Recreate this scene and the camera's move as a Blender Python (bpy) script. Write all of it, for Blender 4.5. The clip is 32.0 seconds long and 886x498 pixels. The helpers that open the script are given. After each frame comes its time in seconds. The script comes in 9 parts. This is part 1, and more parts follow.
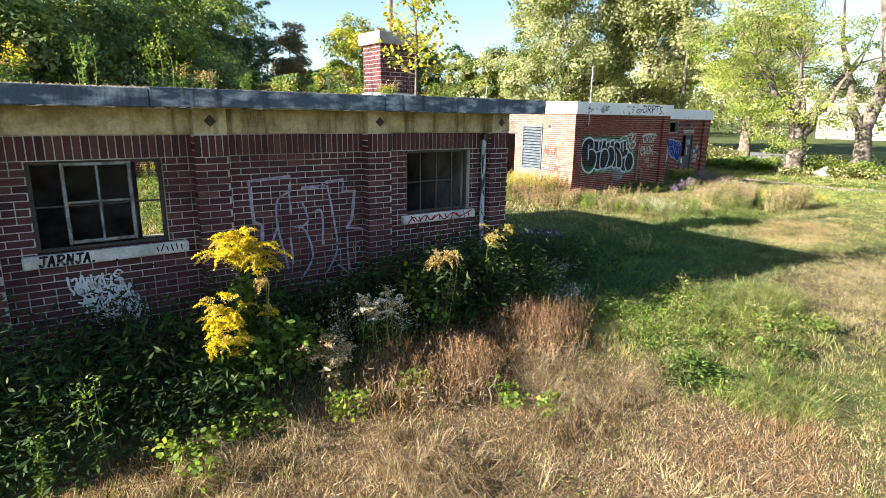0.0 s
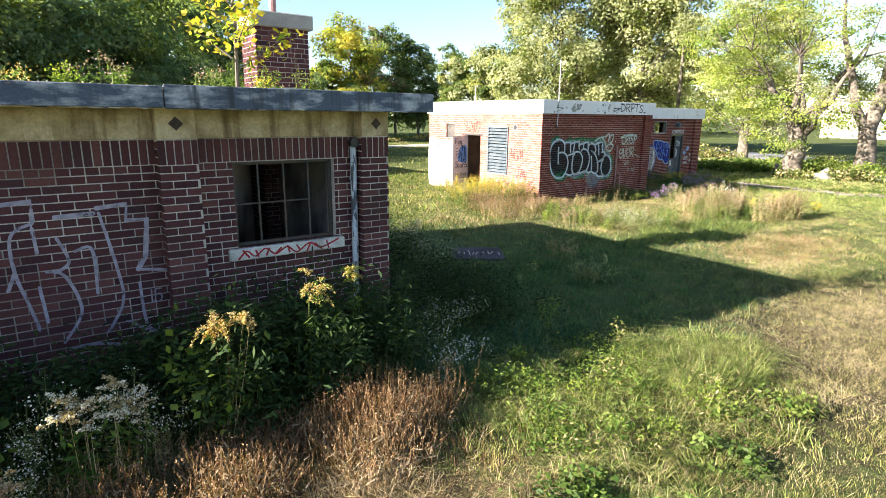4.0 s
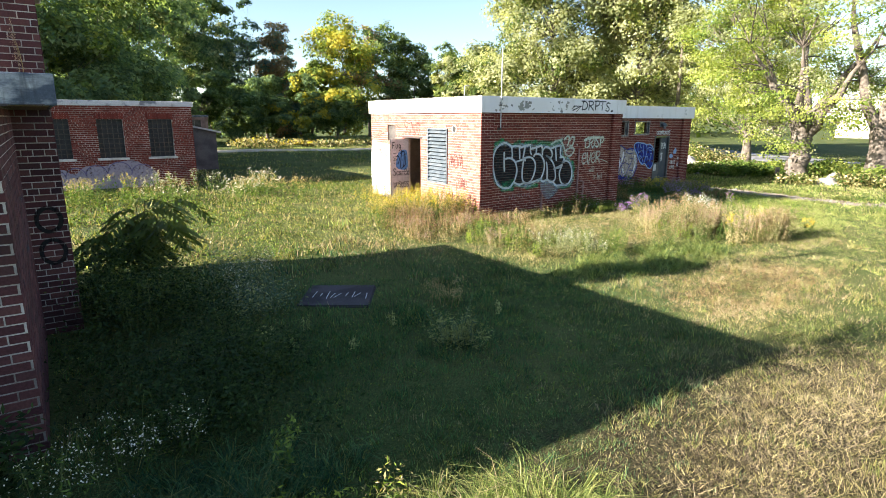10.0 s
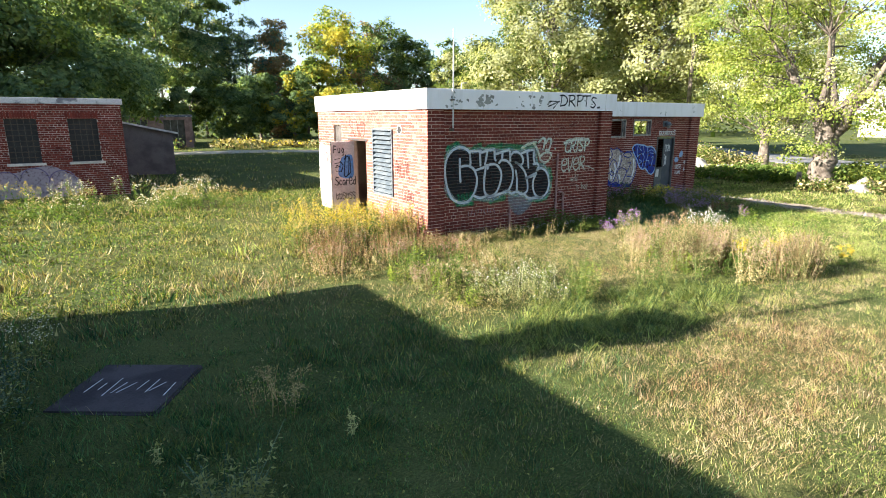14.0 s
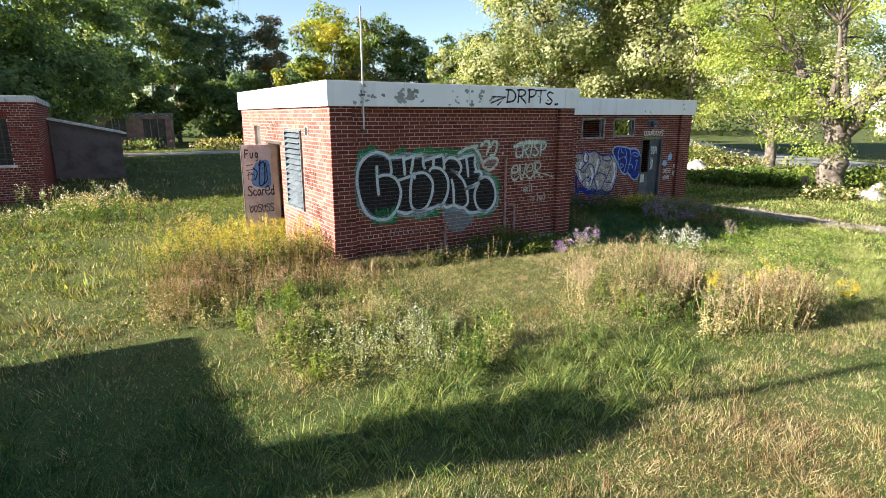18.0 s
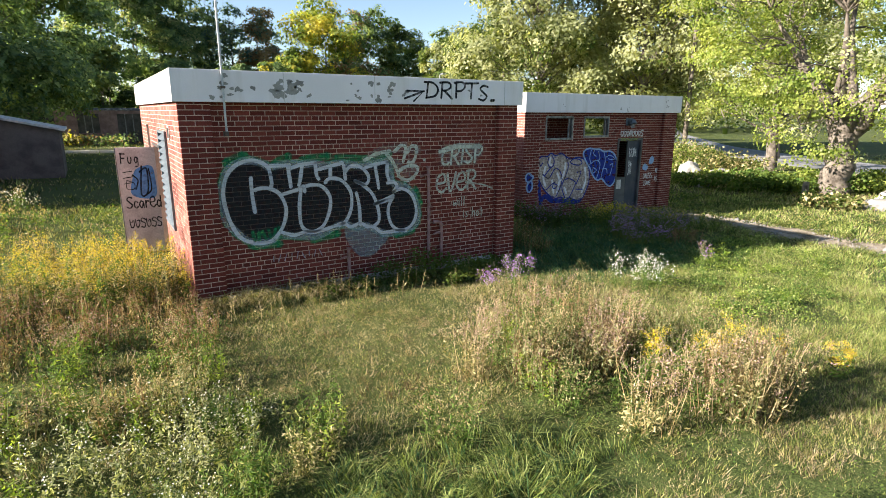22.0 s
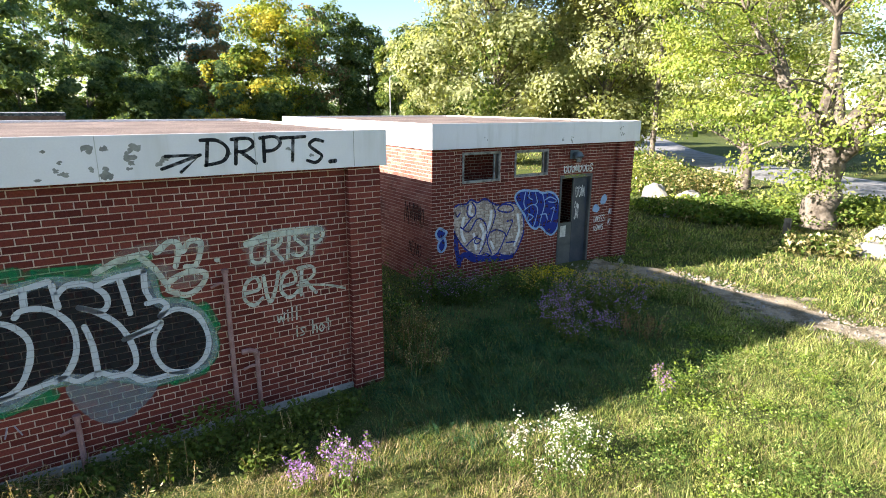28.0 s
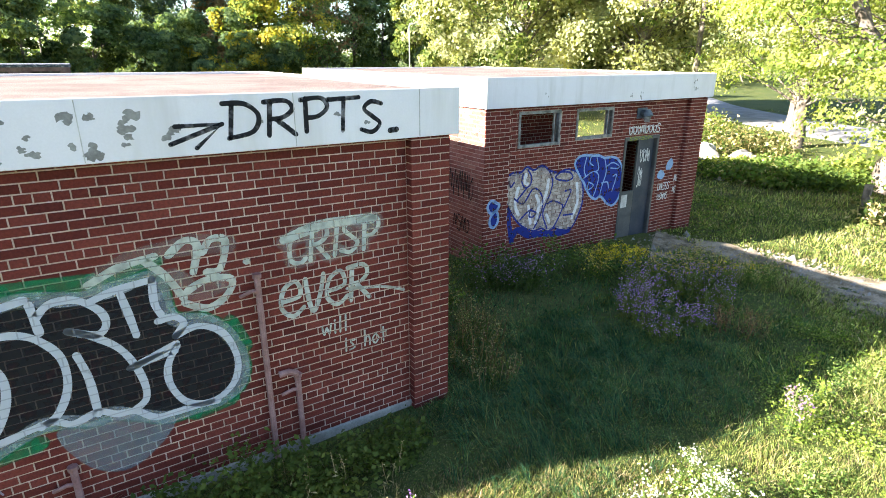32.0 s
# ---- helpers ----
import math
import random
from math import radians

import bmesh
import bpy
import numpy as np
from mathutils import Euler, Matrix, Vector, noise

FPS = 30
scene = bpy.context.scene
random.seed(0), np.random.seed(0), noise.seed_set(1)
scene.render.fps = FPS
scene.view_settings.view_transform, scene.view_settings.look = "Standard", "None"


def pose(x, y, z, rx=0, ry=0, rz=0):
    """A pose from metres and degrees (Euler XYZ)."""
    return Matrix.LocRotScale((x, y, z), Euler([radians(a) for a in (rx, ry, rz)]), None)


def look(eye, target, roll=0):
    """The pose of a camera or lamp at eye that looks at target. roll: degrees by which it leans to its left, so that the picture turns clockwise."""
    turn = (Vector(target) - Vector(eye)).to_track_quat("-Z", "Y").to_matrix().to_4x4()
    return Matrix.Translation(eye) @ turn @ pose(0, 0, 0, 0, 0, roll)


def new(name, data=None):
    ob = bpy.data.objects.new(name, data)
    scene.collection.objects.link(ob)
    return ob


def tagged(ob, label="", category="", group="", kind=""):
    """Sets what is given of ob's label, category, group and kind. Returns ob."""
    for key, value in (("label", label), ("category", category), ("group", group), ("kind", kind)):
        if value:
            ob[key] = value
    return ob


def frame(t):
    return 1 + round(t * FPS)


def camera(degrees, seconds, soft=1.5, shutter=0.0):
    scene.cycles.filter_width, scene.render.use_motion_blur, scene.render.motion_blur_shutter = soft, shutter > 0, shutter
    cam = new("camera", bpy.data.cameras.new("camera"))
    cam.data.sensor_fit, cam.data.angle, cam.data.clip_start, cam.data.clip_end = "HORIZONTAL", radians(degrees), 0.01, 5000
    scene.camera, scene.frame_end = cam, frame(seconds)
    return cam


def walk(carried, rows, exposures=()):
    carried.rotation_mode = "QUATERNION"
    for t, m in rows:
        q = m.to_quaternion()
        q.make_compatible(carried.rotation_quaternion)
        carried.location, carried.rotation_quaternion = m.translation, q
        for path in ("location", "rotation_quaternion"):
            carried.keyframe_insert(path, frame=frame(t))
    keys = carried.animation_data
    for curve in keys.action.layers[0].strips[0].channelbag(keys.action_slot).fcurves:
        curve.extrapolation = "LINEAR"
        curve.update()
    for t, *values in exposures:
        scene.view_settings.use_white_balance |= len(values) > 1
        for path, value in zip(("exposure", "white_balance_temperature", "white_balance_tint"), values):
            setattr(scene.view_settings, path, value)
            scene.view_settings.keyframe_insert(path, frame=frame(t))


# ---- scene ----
cam = camera(76.86, 32.0, 0.9)
PATH = [
    (0, (4.113, 2.391, 2.555), (5.282, 3.946, 2.091), 0.83),
    (0.5, (4.340, 2.482, 2.559), (5.510, 4.036, 2.094), 0.80),
    (1, (4.613, 2.603, 2.561), (5.781, 4.159, 2.097), 0.74),
    (1.5, (4.914, 2.754, 2.561), (6.080, 4.311, 2.097), 0.69),
    (2, (5.230, 2.903, 2.560), (6.394, 4.462, 2.096), 0.64),
    (2.5, (5.548, 3.020, 2.562), (6.710, 4.581, 2.099), 0.59),
    (4.5, (6.812, 2.958, 2.547), (7.966, 4.526, 2.087), 0.50),
    (5, (7.125, 2.866, 2.548), (8.276, 4.435, 2.089), 0.49),
    (5.5, (7.437, 2.772, 2.548), (8.587, 4.343, 2.090), 0.45),
    (6, (7.721, 2.694, 2.548), (8.868, 4.267, 2.090), 0.42),
    (6.5, (8.011, 2.694, 2.540), (9.157, 4.268, 2.083), 0.37),
    (7, (8.281, 2.719, 2.530), (9.425, 4.294, 2.074), 0.33),
    (7.5, (8.542, 2.776, 2.525), (9.684, 4.354, 2.071), 0.29),
    (8, (8.795, 2.888, 2.530), (9.934, 4.468, 2.075), 0.27),
    (8.5, (9.033, 3.064, 2.536), (10.168, 4.647, 2.080), 0.26),
    (9, (9.271, 3.283, 2.541), (10.401, 4.869, 2.084), 0.26),
    (9.5, (9.545, 3.523, 2.539), (10.669, 5.113, 2.082), 0.23),
    (10, (9.868, 3.725, 2.526), (10.988, 5.319, 2.070), 0.19),
    (10.5, (10.208, 3.893, 2.513), (11.323, 5.491, 2.058), 0.18),
    (11, (10.561, 4.095, 2.510), (11.671, 5.696, 2.055), 0.16),
    (11.5, (10.951, 4.307, 2.515), (12.056, 5.911, 2.060), 0.13),
    (12, (11.303, 4.494, 2.509), (12.404, 6.100, 2.053), 0.12),
    (12.5, (11.656, 4.652, 2.506), (12.754, 6.261, 2.050), 0.08),
    (13, (12.035, 4.802, 2.507), (13.127, 6.414, 2.050), 0.06),
    (13.5, (12.417, 4.970, 2.507), (13.503, 6.586, 2.049), 0.05),
    (15.5, (13.649, 5.955, 2.493), (14.717, 7.583, 2.036), 0.03),
    (16, (13.915, 6.088, 2.497), (14.978, 7.718, 2.039), -0.01),
    (16.5, (14.225, 6.148, 2.500), (15.285, 7.781, 2.042), -0.05),
    (17, (14.600, 6.119, 2.504), (15.657, 7.753, 2.045), -0.07),
    (17.5, (15.005, 6.062, 2.509), (16.057, 7.699, 2.049), -0.06),
    (18, (15.375, 6.061, 2.514), (16.423, 7.700, 2.051), -0.02),
    (18.5, (15.693, 6.129, 2.519), (16.738, 7.771, 2.055), -0.03),
    (19, (15.970, 6.272, 2.521), (17.010, 7.915, 2.053), -0.00),
    (19.5, (16.250, 6.486, 2.531), (17.288, 8.130, 2.062), 0.06),
    (20, (16.534, 6.667, 2.539), (17.569, 8.313, 2.069), 0.11),
    (20.5, (16.836, 6.792, 2.549), (17.868, 8.438, 2.076), 0.14),
    (21, (17.150, 6.875, 2.552), (18.180, 8.523, 2.078), 0.17),
    (21.5, (17.492, 6.926, 2.557), (18.519, 8.574, 2.081), 0.21),
    (22, (17.836, 6.920, 2.562), (18.862, 8.569, 2.084), 0.22),
    (22.5, (18.185, 6.971, 2.574), (19.210, 8.620, 2.094), 0.22),
    (23, (18.498, 7.103, 2.588), (19.518, 8.754, 2.106), 0.22),
    (23.5, (18.818, 7.238, 2.598), (19.834, 8.891, 2.114), 0.23),
    (24, (19.212, 7.429, 2.616), (20.228, 9.081, 2.130), 0.27),
    (24.5, (19.508, 7.629, 2.692), (20.569, 9.252, 2.205), 0.30),
    (25, (19.845, 7.785, 2.835), (20.950, 9.381, 2.350), 0.27),
    (25.5, (20.190, 7.949, 3.027), (21.307, 9.536, 2.546), 0.29),
    (27.5, (21.141, 8.810, 3.325), (22.238, 10.408, 2.833), 0.32),
    (28, (21.237, 9.063, 3.325), (22.330, 10.663, 2.830), 0.31),
    (28.5, (21.303, 9.313, 3.322), (22.390, 10.916, 2.823), 0.31),
    (29, (21.371, 9.589, 3.330), (22.455, 11.193, 2.828), 0.31),
    (29.5, (21.432, 9.837, 3.340), (22.509, 11.443, 2.828), 0.31),
    (30, (21.472, 10.053, 3.344), (22.533, 11.648, 2.770), 0.29),
    (30.5, (21.501, 10.263, 3.343), (22.550, 11.845, 2.713), 0.28),
    (31, (21.520, 10.444, 3.330), (22.562, 12.024, 2.684), 0.25),
    (31.5, (21.518, 10.577, 3.317), (22.556, 12.157, 2.665), 0.26),
    (32, (21.478, 10.631, 3.314), (22.512, 12.214, 2.663), 0.25),
]
walk(cam, [(t, look(eye, target, roll)) for t, eye, target, roll in PATH], [(0, 2.26), (5, 2.42), (9, 2.34), (13, 2.38), (16, 2.17), (18, 2.07), (22, 1.95), (24, 1.94), (25.5, 2.12), (28, 2.38), (29, 2.45), (30, 2.65), (32, 3.05)])

# ---- light ----
SUN_WAY = Vector((2.33, -0.58, -1.0))
world = bpy.data.worlds.new("world")
scene.world = world
world.use_nodes = True
wn = world.node_tree
sky = wn.nodes.new("ShaderNodeTexSky")
sky.sky_type = "NISHITA"
sky.sun_disc = False
sky.sun_elevation = math.atan2(1.0, math.hypot(SUN_WAY.x, SUN_WAY.y))
sky.sun_rotation = math.atan2(-SUN_WAY.x, -SUN_WAY.y)
sky.air_density, sky.dust_density, sky.ozone_density = 0.85, 0.4, 0.9
wn.nodes["Background"].inputs["Strength"].default_value = 0.057
wn.links.new(sky.outputs["Color"], wn.nodes["Background"].inputs["Color"])
sun = new("sun", bpy.data.lights.new("sun", "SUN"))
sun.data.energy, sun.data.angle, sun.data.color = 5.0, radians(0.55), (1.0, 0.9, 0.805)
sun.matrix_world = look((0, 0, 30), Vector((0, 0, 30)) + SUN_WAY)

# ---- materials ----
def material(name):
    m = bpy.data.materials.new(name)
    m.use_nodes = True
    return m, m.node_tree.nodes, m.node_tree.links, m.node_tree.nodes["Principled BSDF"]


def ramp(nodes, stops, interpolation="LINEAR"):
    r = nodes.new("ShaderNodeValToRGB")
    r.color_ramp.interpolation = interpolation
    el = r.color_ramp.elements
    while len(el) < len(stops):
        el.new(0.5)
    for e, (p, c) in zip(el, stops):
        e.position, e.color = p, (*c, 1)
    return r


def noise_node(nodes, links, scale, detail=4.0, rough=0.6, coords="Object", stretch=None):
    n = nodes.new("ShaderNodeTexNoise")
    n.inputs["Scale"].default_value, n.inputs["Detail"].default_value, n.inputs["Roughness"].default_value = scale, detail, rough
    t = nodes.new("ShaderNodeTexCoord")
    if stretch:
        mp = nodes.new("ShaderNodeMapping")
        mp.inputs["Scale"].default_value = stretch
        links.new(t.outputs[coords], mp.inputs["Vector"])
        links.new(mp.outputs["Vector"], n.inputs["Vector"])
    else:
        links.new(t.outputs[coords], n.inputs["Vector"])
    return n


def mix(nodes, links, a, b, fac, mode="MIX"):
    m = nodes.new("ShaderNodeMix")
    m.data_type, m.blend_type = "RGBA", mode
    for socket, v in ((m.inputs[6], a), (m.inputs[7], b), (m.inputs[0], fac)):
        if hasattr(v, "links"):
            links.new(v, socket)
        elif isinstance(v, (int, float)):
            socket.default_value = v
        else:
            socket.default_value = (*v, 1)
    return m.outputs[2]


def bump(nodes, links, bsdf, height, strength, distance):
    b = nodes.new("ShaderNodeBump")
    b.inputs["Strength"].default_value, b.inputs["Distance"].default_value = strength, distance
    links.new(height, b.inputs["Height"])
    links.new(b.outputs["Normal"], bsdf.inputs["Normal"])


def weathered(name, base, other, scale=3.0, fine=40.0, rough=0.85, relief=0.3, metal=0.0, stain=None, spots=(0.42, 0.6), stretch=None, grain=(0.72, 1.12)):
    """A surface with large stains and fine grain."""
    m, n, l, b = material(name)
    big, small = noise_node(n, l, scale, 6, stretch=stretch), noise_node(n, l, fine, 5, 0.7)
    r = ramp(n, [(spots[0], (0, 0, 0)), (spots[1], (1, 1, 1))])
    l.new(big.outputs["Fac"], r.inputs["Fac"])
    c = mix(n, l, base, other, r.outputs["Color"])
    g = ramp(n, [(0.3, (grain[0],) * 3), (0.7, (grain[1],) * 3)])
    l.new(small.outputs["Fac"], g.inputs["Fac"])
    c = mix(n, l, c, g.outputs["Color"], 1.0, "MULTIPLY")
    if stain:
        s = noise_node(n, l, scale * 0.6, 5, 0.65, stretch=(3.0, 3.0, 0.35))
        sr = ramp(n, [(0.52, (0, 0, 0)), (0.68, (1, 1, 1))])
        l.new(s.outputs["Fac"], sr.inputs["Fac"])
        c = mix(n, l, c, stain, sr.outputs["Color"])
    l.new(c, b.inputs["Base Color"])
    b.inputs["Roughness"].default_value, b.inputs["Metallic"].default_value = rough, metal
    b.inputs["Specular IOR Level"].default_value = 0.15 if rough > 0.84 else 0.4
    bump(n, l, b, small.outputs["Fac"], relief, 0.01)
    return m


def brick_material(name, tones, island, soot=(0.05, 0.03, 0.028), soot_at=(0.55, 0.75)):
    m, n, l, b = material(name)
    if island:
        pick = n.new("ShaderNodeNewGeometry").outputs["Random Per Island"]
    else:
        pick = n.new("ShaderNodeObjectInfo").outputs["Random"]
    r = ramp(n, [(i / (len(tones) - 1), t) for i, t in enumerate(tones)])
    l.new(pick, r.inputs["Fac"])
    geo = n.new("ShaderNodeNewGeometry")
    def at_place(scale, detail):
        t = n.new("ShaderNodeTexNoise")
        t.inputs["Scale"].default_value, t.inputs["Detail"].default_value, t.inputs["Roughness"].default_value = scale, detail, 0.65
        l.new(geo.outputs["Position"], t.inputs["Vector"])
        return t
    grain, dirt = at_place(55, 5), at_place(1.1, 5)
    g = ramp(n, [(0.3, (0.7, 0.7, 0.7)), (0.7, (1.15, 1.15, 1.15))])
    l.new(grain.outputs["Fac"], g.inputs["Fac"])
    c = mix(n, l, r.outputs["Color"], g.outputs["Color"], 1.0, "MULTIPLY")
    d = ramp(n, [(soot_at[0], (0, 0, 0)), (soot_at[1], (0.8, 0.8, 0.8))])
    l.new(dirt.outputs["Fac"], d.inputs["Fac"])
    c = mix(n, l, c, soot, d.outputs["Color"])
    l.new(c, b.inputs["Base Color"])
    b.inputs["Roughness"].default_value = 0.9
    b.inputs["Specular IOR Level"].default_value = 0.15
    bump(n, l, b, grain.outputs["Fac"], 0.5, 0.004)
    return m


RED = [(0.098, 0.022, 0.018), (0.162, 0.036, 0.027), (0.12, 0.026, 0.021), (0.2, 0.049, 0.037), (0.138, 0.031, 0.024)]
OLD = [(0.06, 0.027, 0.03), (0.108, 0.042, 0.044), (0.078, 0.032, 0.037), (0.15, 0.064, 0.06), (0.048, 0.025, 0.031)]
brick_red, brick_red_one = brick_material("red_brick", RED, True, soot_at=(0.66, 0.9)), brick_material("red_brick_single", RED, False, soot_at=(0.66, 0.9))
brick_old, brick_old_one = brick_material("old_brick", OLD, True), brick_material("old_brick_single", OLD, False)
# faded brick of the utility building; on the wash house its paleness imitates sunlight
brick_faded_sunlit = brick_material("faded_sunlit_brick", [(0.2, 0.07, 0.055), (0.3, 0.12, 0.092), (0.25, 0.095, 0.075), (0.36, 0.17, 0.135), (0.26, 0.09, 0.068)], True)
mortar = weathered("mortar", (0.62, 0.47, 0.39), (0.46, 0.335, 0.27), 2.0, 60, 0.95, 0.4)
mortar_old = weathered("old_mortar", (0.57, 0.52, 0.48), (0.23, 0.2, 0.185), 1.3, 60, 0.95, 0.4)
white_trim = weathered("white_painted_fascia", (0.78, 0.745, 0.765), (0.74, 0.705, 0.72), 1.6, 70, 0.5, 0.03, stain=(0.66, 0.625, 0.62), grain=(0.96, 1.02))
peeled = weathered("bare_grey_metal", (0.3, 0.29, 0.27), (0.2, 0.19, 0.18), 6, 50, 0.6, 0.2)
cream = weathered("cream_concrete", (0.62, 0.53, 0.35), (0.36, 0.28, 0.16), 2.6, 35, 0.9, 0.5, stain=(0.12, 0.08, 0.045))
white_stone = weathered("white_stone", (0.66, 0.64, 0.6), (0.45, 0.43, 0.4), 4, 40, 0.85, 0.3)
blue_fascia = weathered("flaking_blue_grey_fascia", (0.075, 0.095, 0.135), (0.45, 0.47, 0.5), 4.5, 45, 0.75, 0.6, stain=(0.04, 0.045, 0.055), spots=(0.47, 0.66), stretch=(0.8, 1.0, 2.2))
gravel_roof = weathered("gravel_roofing", (0.27, 0.215, 0.195), (0.19, 0.15, 0.135), 1.4, 160, 0.95, 0.9, grain=(0.45, 1.35))
concrete = weathered("concrete", (0.42, 0.4, 0.37), (0.3, 0.29, 0.27), 2, 50, 0.9, 0.3)
slab_mat = weathered("pink_grey_slab", (0.09, 0.08, 0.085), (0.05, 0.045, 0.05), 2.5, 50, 0.9, 0.3)
# two dark tones that put the darkness of unlit rooms into the colour
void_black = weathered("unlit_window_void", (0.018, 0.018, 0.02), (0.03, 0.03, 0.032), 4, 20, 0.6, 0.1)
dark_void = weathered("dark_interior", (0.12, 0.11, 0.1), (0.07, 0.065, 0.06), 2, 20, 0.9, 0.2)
steel = weathered("rusty_window_steel", (0.045, 0.045, 0.045), (0.09, 0.06, 0.045), 8, 60, 0.6, 0.2)
pale_steel = weathered("peeling_pale_frame", (0.3, 0.3, 0.29), (0.12, 0.115, 0.11), 9, 60, 0.6, 0.2)
louvre_mat = weathered("blue_grey_louvre", (0.085, 0.11, 0.13), (0.14, 0.165, 0.18), 5, 40, 0.5, 0.1)
pipe_mat = weathered("pinkish_pipe", (0.34, 0.2, 0.19), (0.25, 0.13, 0.12), 6, 60, 0.6, 0.15)
peeling_pipe = weathered("peeling_blue_white_pipe", (0.5, 0.55, 0.62), (0.07, 0.08, 0.1), 7, 50, 0.7, 0.5, spots=(0.5, 0.56), stretch=(2.5, 2.5, 0.7))
dark_tile = weathered("dark_diamond_tile", (0.04, 0.03, 0.028), (0.07, 0.05, 0.045), 12, 60, 0.7, 0.2)
galv = weathered("galvanised_pipe", (0.42, 0.44, 0.46), (0.6, 0.6, 0.58), 9, 60, 0.5, 0.2, stain=(0.12, 0.11, 0.11))
grey_board = weathered("grey_weathered_boards", (0.16, 0.145, 0.14), (0.1, 0.09, 0.09), 1.5, 30, 0.9, 0.3)
door_pink = weathered("pinkish_door_paint", (0.66, 0.57, 0.57), (0.5, 0.42, 0.42), 3, 40, 0.6, 0.1)
door_dark = weathered("dark_green_grey_door", (0.06, 0.065, 0.065), (0.1, 0.1, 0.1), 3, 40, 0.6, 0.1)
door_blue = weathered("dark_blue_door", (0.025, 0.035, 0.055), (0.05, 0.055, 0.07), 3, 40, 0.55, 0.1)
asphalt = weathered("sunlit_asphalt", (0.3, 0.3, 0.31), (0.22, 0.22, 0.23), 1.2, 90, 0.9, 0.3)
dust = weathered("pale_dusty_track", (0.38, 0.32, 0.24), (0.17, 0.14, 0.095), 3.0, 45, 0.95, 1.0, grain=(0.5, 1.25))
gravel_pale = weathered("pale_gravel", (0.5, 0.45, 0.37), (0.38, 0.34, 0.27), 0.8, 30, 0.95, 0.5)
rock_mat = weathered("pale_boulder", (0.35, 0.335, 0.31), (0.21, 0.2, 0.19), 2.2, 30, 0.9, 0.5)
bark = weathered("grey_brown_bark", (0.13, 0.11, 0.09), (0.2, 0.17, 0.14), 3, 25, 0.95, 0.8)
bark_pale = weathered("pale_bark", (0.2, 0.17, 0.14), (0.09, 0.075, 0.06), 4, 14, 0.95, 1.0)
mauve_brick = weathered("dusty_mauve_brick", (0.3, 0.2, 0.19), (0.2, 0.13, 0.125), 2.5, 30, 0.9, 0.3)
far_wall = weathered("pale_far_wall", (0.6, 0.57, 0.52), (0.5, 0.48, 0.44), 0.4, 8, 0.9, 0.1)
black_iron = weathered("black_iron", (0.03, 0.03, 0.03), (0.05, 0.045, 0.04), 8, 50, 0.5, 0.1)


def leaf_material(name, tones, glow=0.35, rough=0.55, patch=0.5, even=0.5):
    """Leaves: a tone for each leaf, light passing through, and patches over the plant."""
    m, n, l, b = material(name)
    r = ramp(n, [(i / (len(tones) - 1), t) for i, t in enumerate(tones)])
    isl = n.new("ShaderNodeNewGeometry")
    t = n.new("ShaderNodeTexNoise")
    t.inputs["Scale"].default_value, t.inputs["Detail"].default_value = patch, 3.0
    l.new(isl.outputs["Position"], t.inputs["Vector"])
    mx = n.new("ShaderNodeMix")
    mx.inputs[0].default_value = even
    l.new(isl.outputs["Random Per Island"], mx.inputs[2])
    st = n.new("ShaderNodeMapRange")
    st.inputs[1].default_value, st.inputs[2].default_value = 0.3, 0.7
    l.new(t.outputs["Fac"], st.inputs[0])
    l.new(st.outputs[0], mx.inputs[3])
    wide = n.new("ShaderNodeMapRange")
    wide.inputs[1].default_value, wide.inputs[2].default_value = 0.2, 0.8
    l.new(mx.outputs[0], wide.inputs[0])
    l.new(wide.outputs[0], r.inputs["Fac"])
    l.new(r.outputs["Color"], b.inputs["Base Color"])
    b.inputs["Roughness"].default_value = rough
    b.inputs["Specular IOR Level"].default_value = 0.14
    tr = n.new("ShaderNodeBsdfTranslucent")
    sc = mix(n, l, r.outputs["Color"], (1.4, 1.38, 0.58), 1.0, "MULTIPLY")
    l.new(sc, tr.inputs["Color"])
    ms = n.new("ShaderNodeMixShader")
    ms.inputs[0].default_value = glow
    l.new(b.outputs[0], ms.inputs[1])
    l.new(tr.outputs[0], ms.inputs[2])
    l.new(ms.outputs[0], n["Material Output"].inputs["Surface"])
    return m


grass_green = leaf_material("green_grass", [(0.025, 0.047, 0.015), (0.078, 0.118, 0.03), (0.182, 0.205, 0.05), (0.35, 0.345, 0.12)], 0.35, patch=1.6, even=0.3)
grass_olive = leaf_material("olive_grass", [(0.053, 0.054, 0.022), (0.165, 0.153, 0.055), (0.33, 0.285, 0.12), (0.52, 0.445, 0.245)], 0.25, patch=1.6, even=0.3)
grass_straw = leaf_material("dry_straw_grass", [(0.1, 0.066, 0.034), (0.28, 0.21, 0.115), (0.42, 0.33, 0.19), (0.55, 0.455, 0.3)], 0.2, patch=1.6, even=0.3)
grass_rust = leaf_material("rusty_seed_grass", [(0.07, 0.037, 0.02), (0.175, 0.105, 0.052), (0.33, 0.22, 0.115)], 0.2, patch=1.6, even=0.3)
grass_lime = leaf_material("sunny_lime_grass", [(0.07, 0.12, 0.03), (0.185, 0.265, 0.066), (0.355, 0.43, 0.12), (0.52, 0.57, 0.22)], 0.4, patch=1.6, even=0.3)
foxtail_head = leaf_material("rusty_seed_heads", [(0.09, 0.042, 0.022), (0.23, 0.13, 0.07), (0.46, 0.33, 0.2)], 0.3, patch=4)
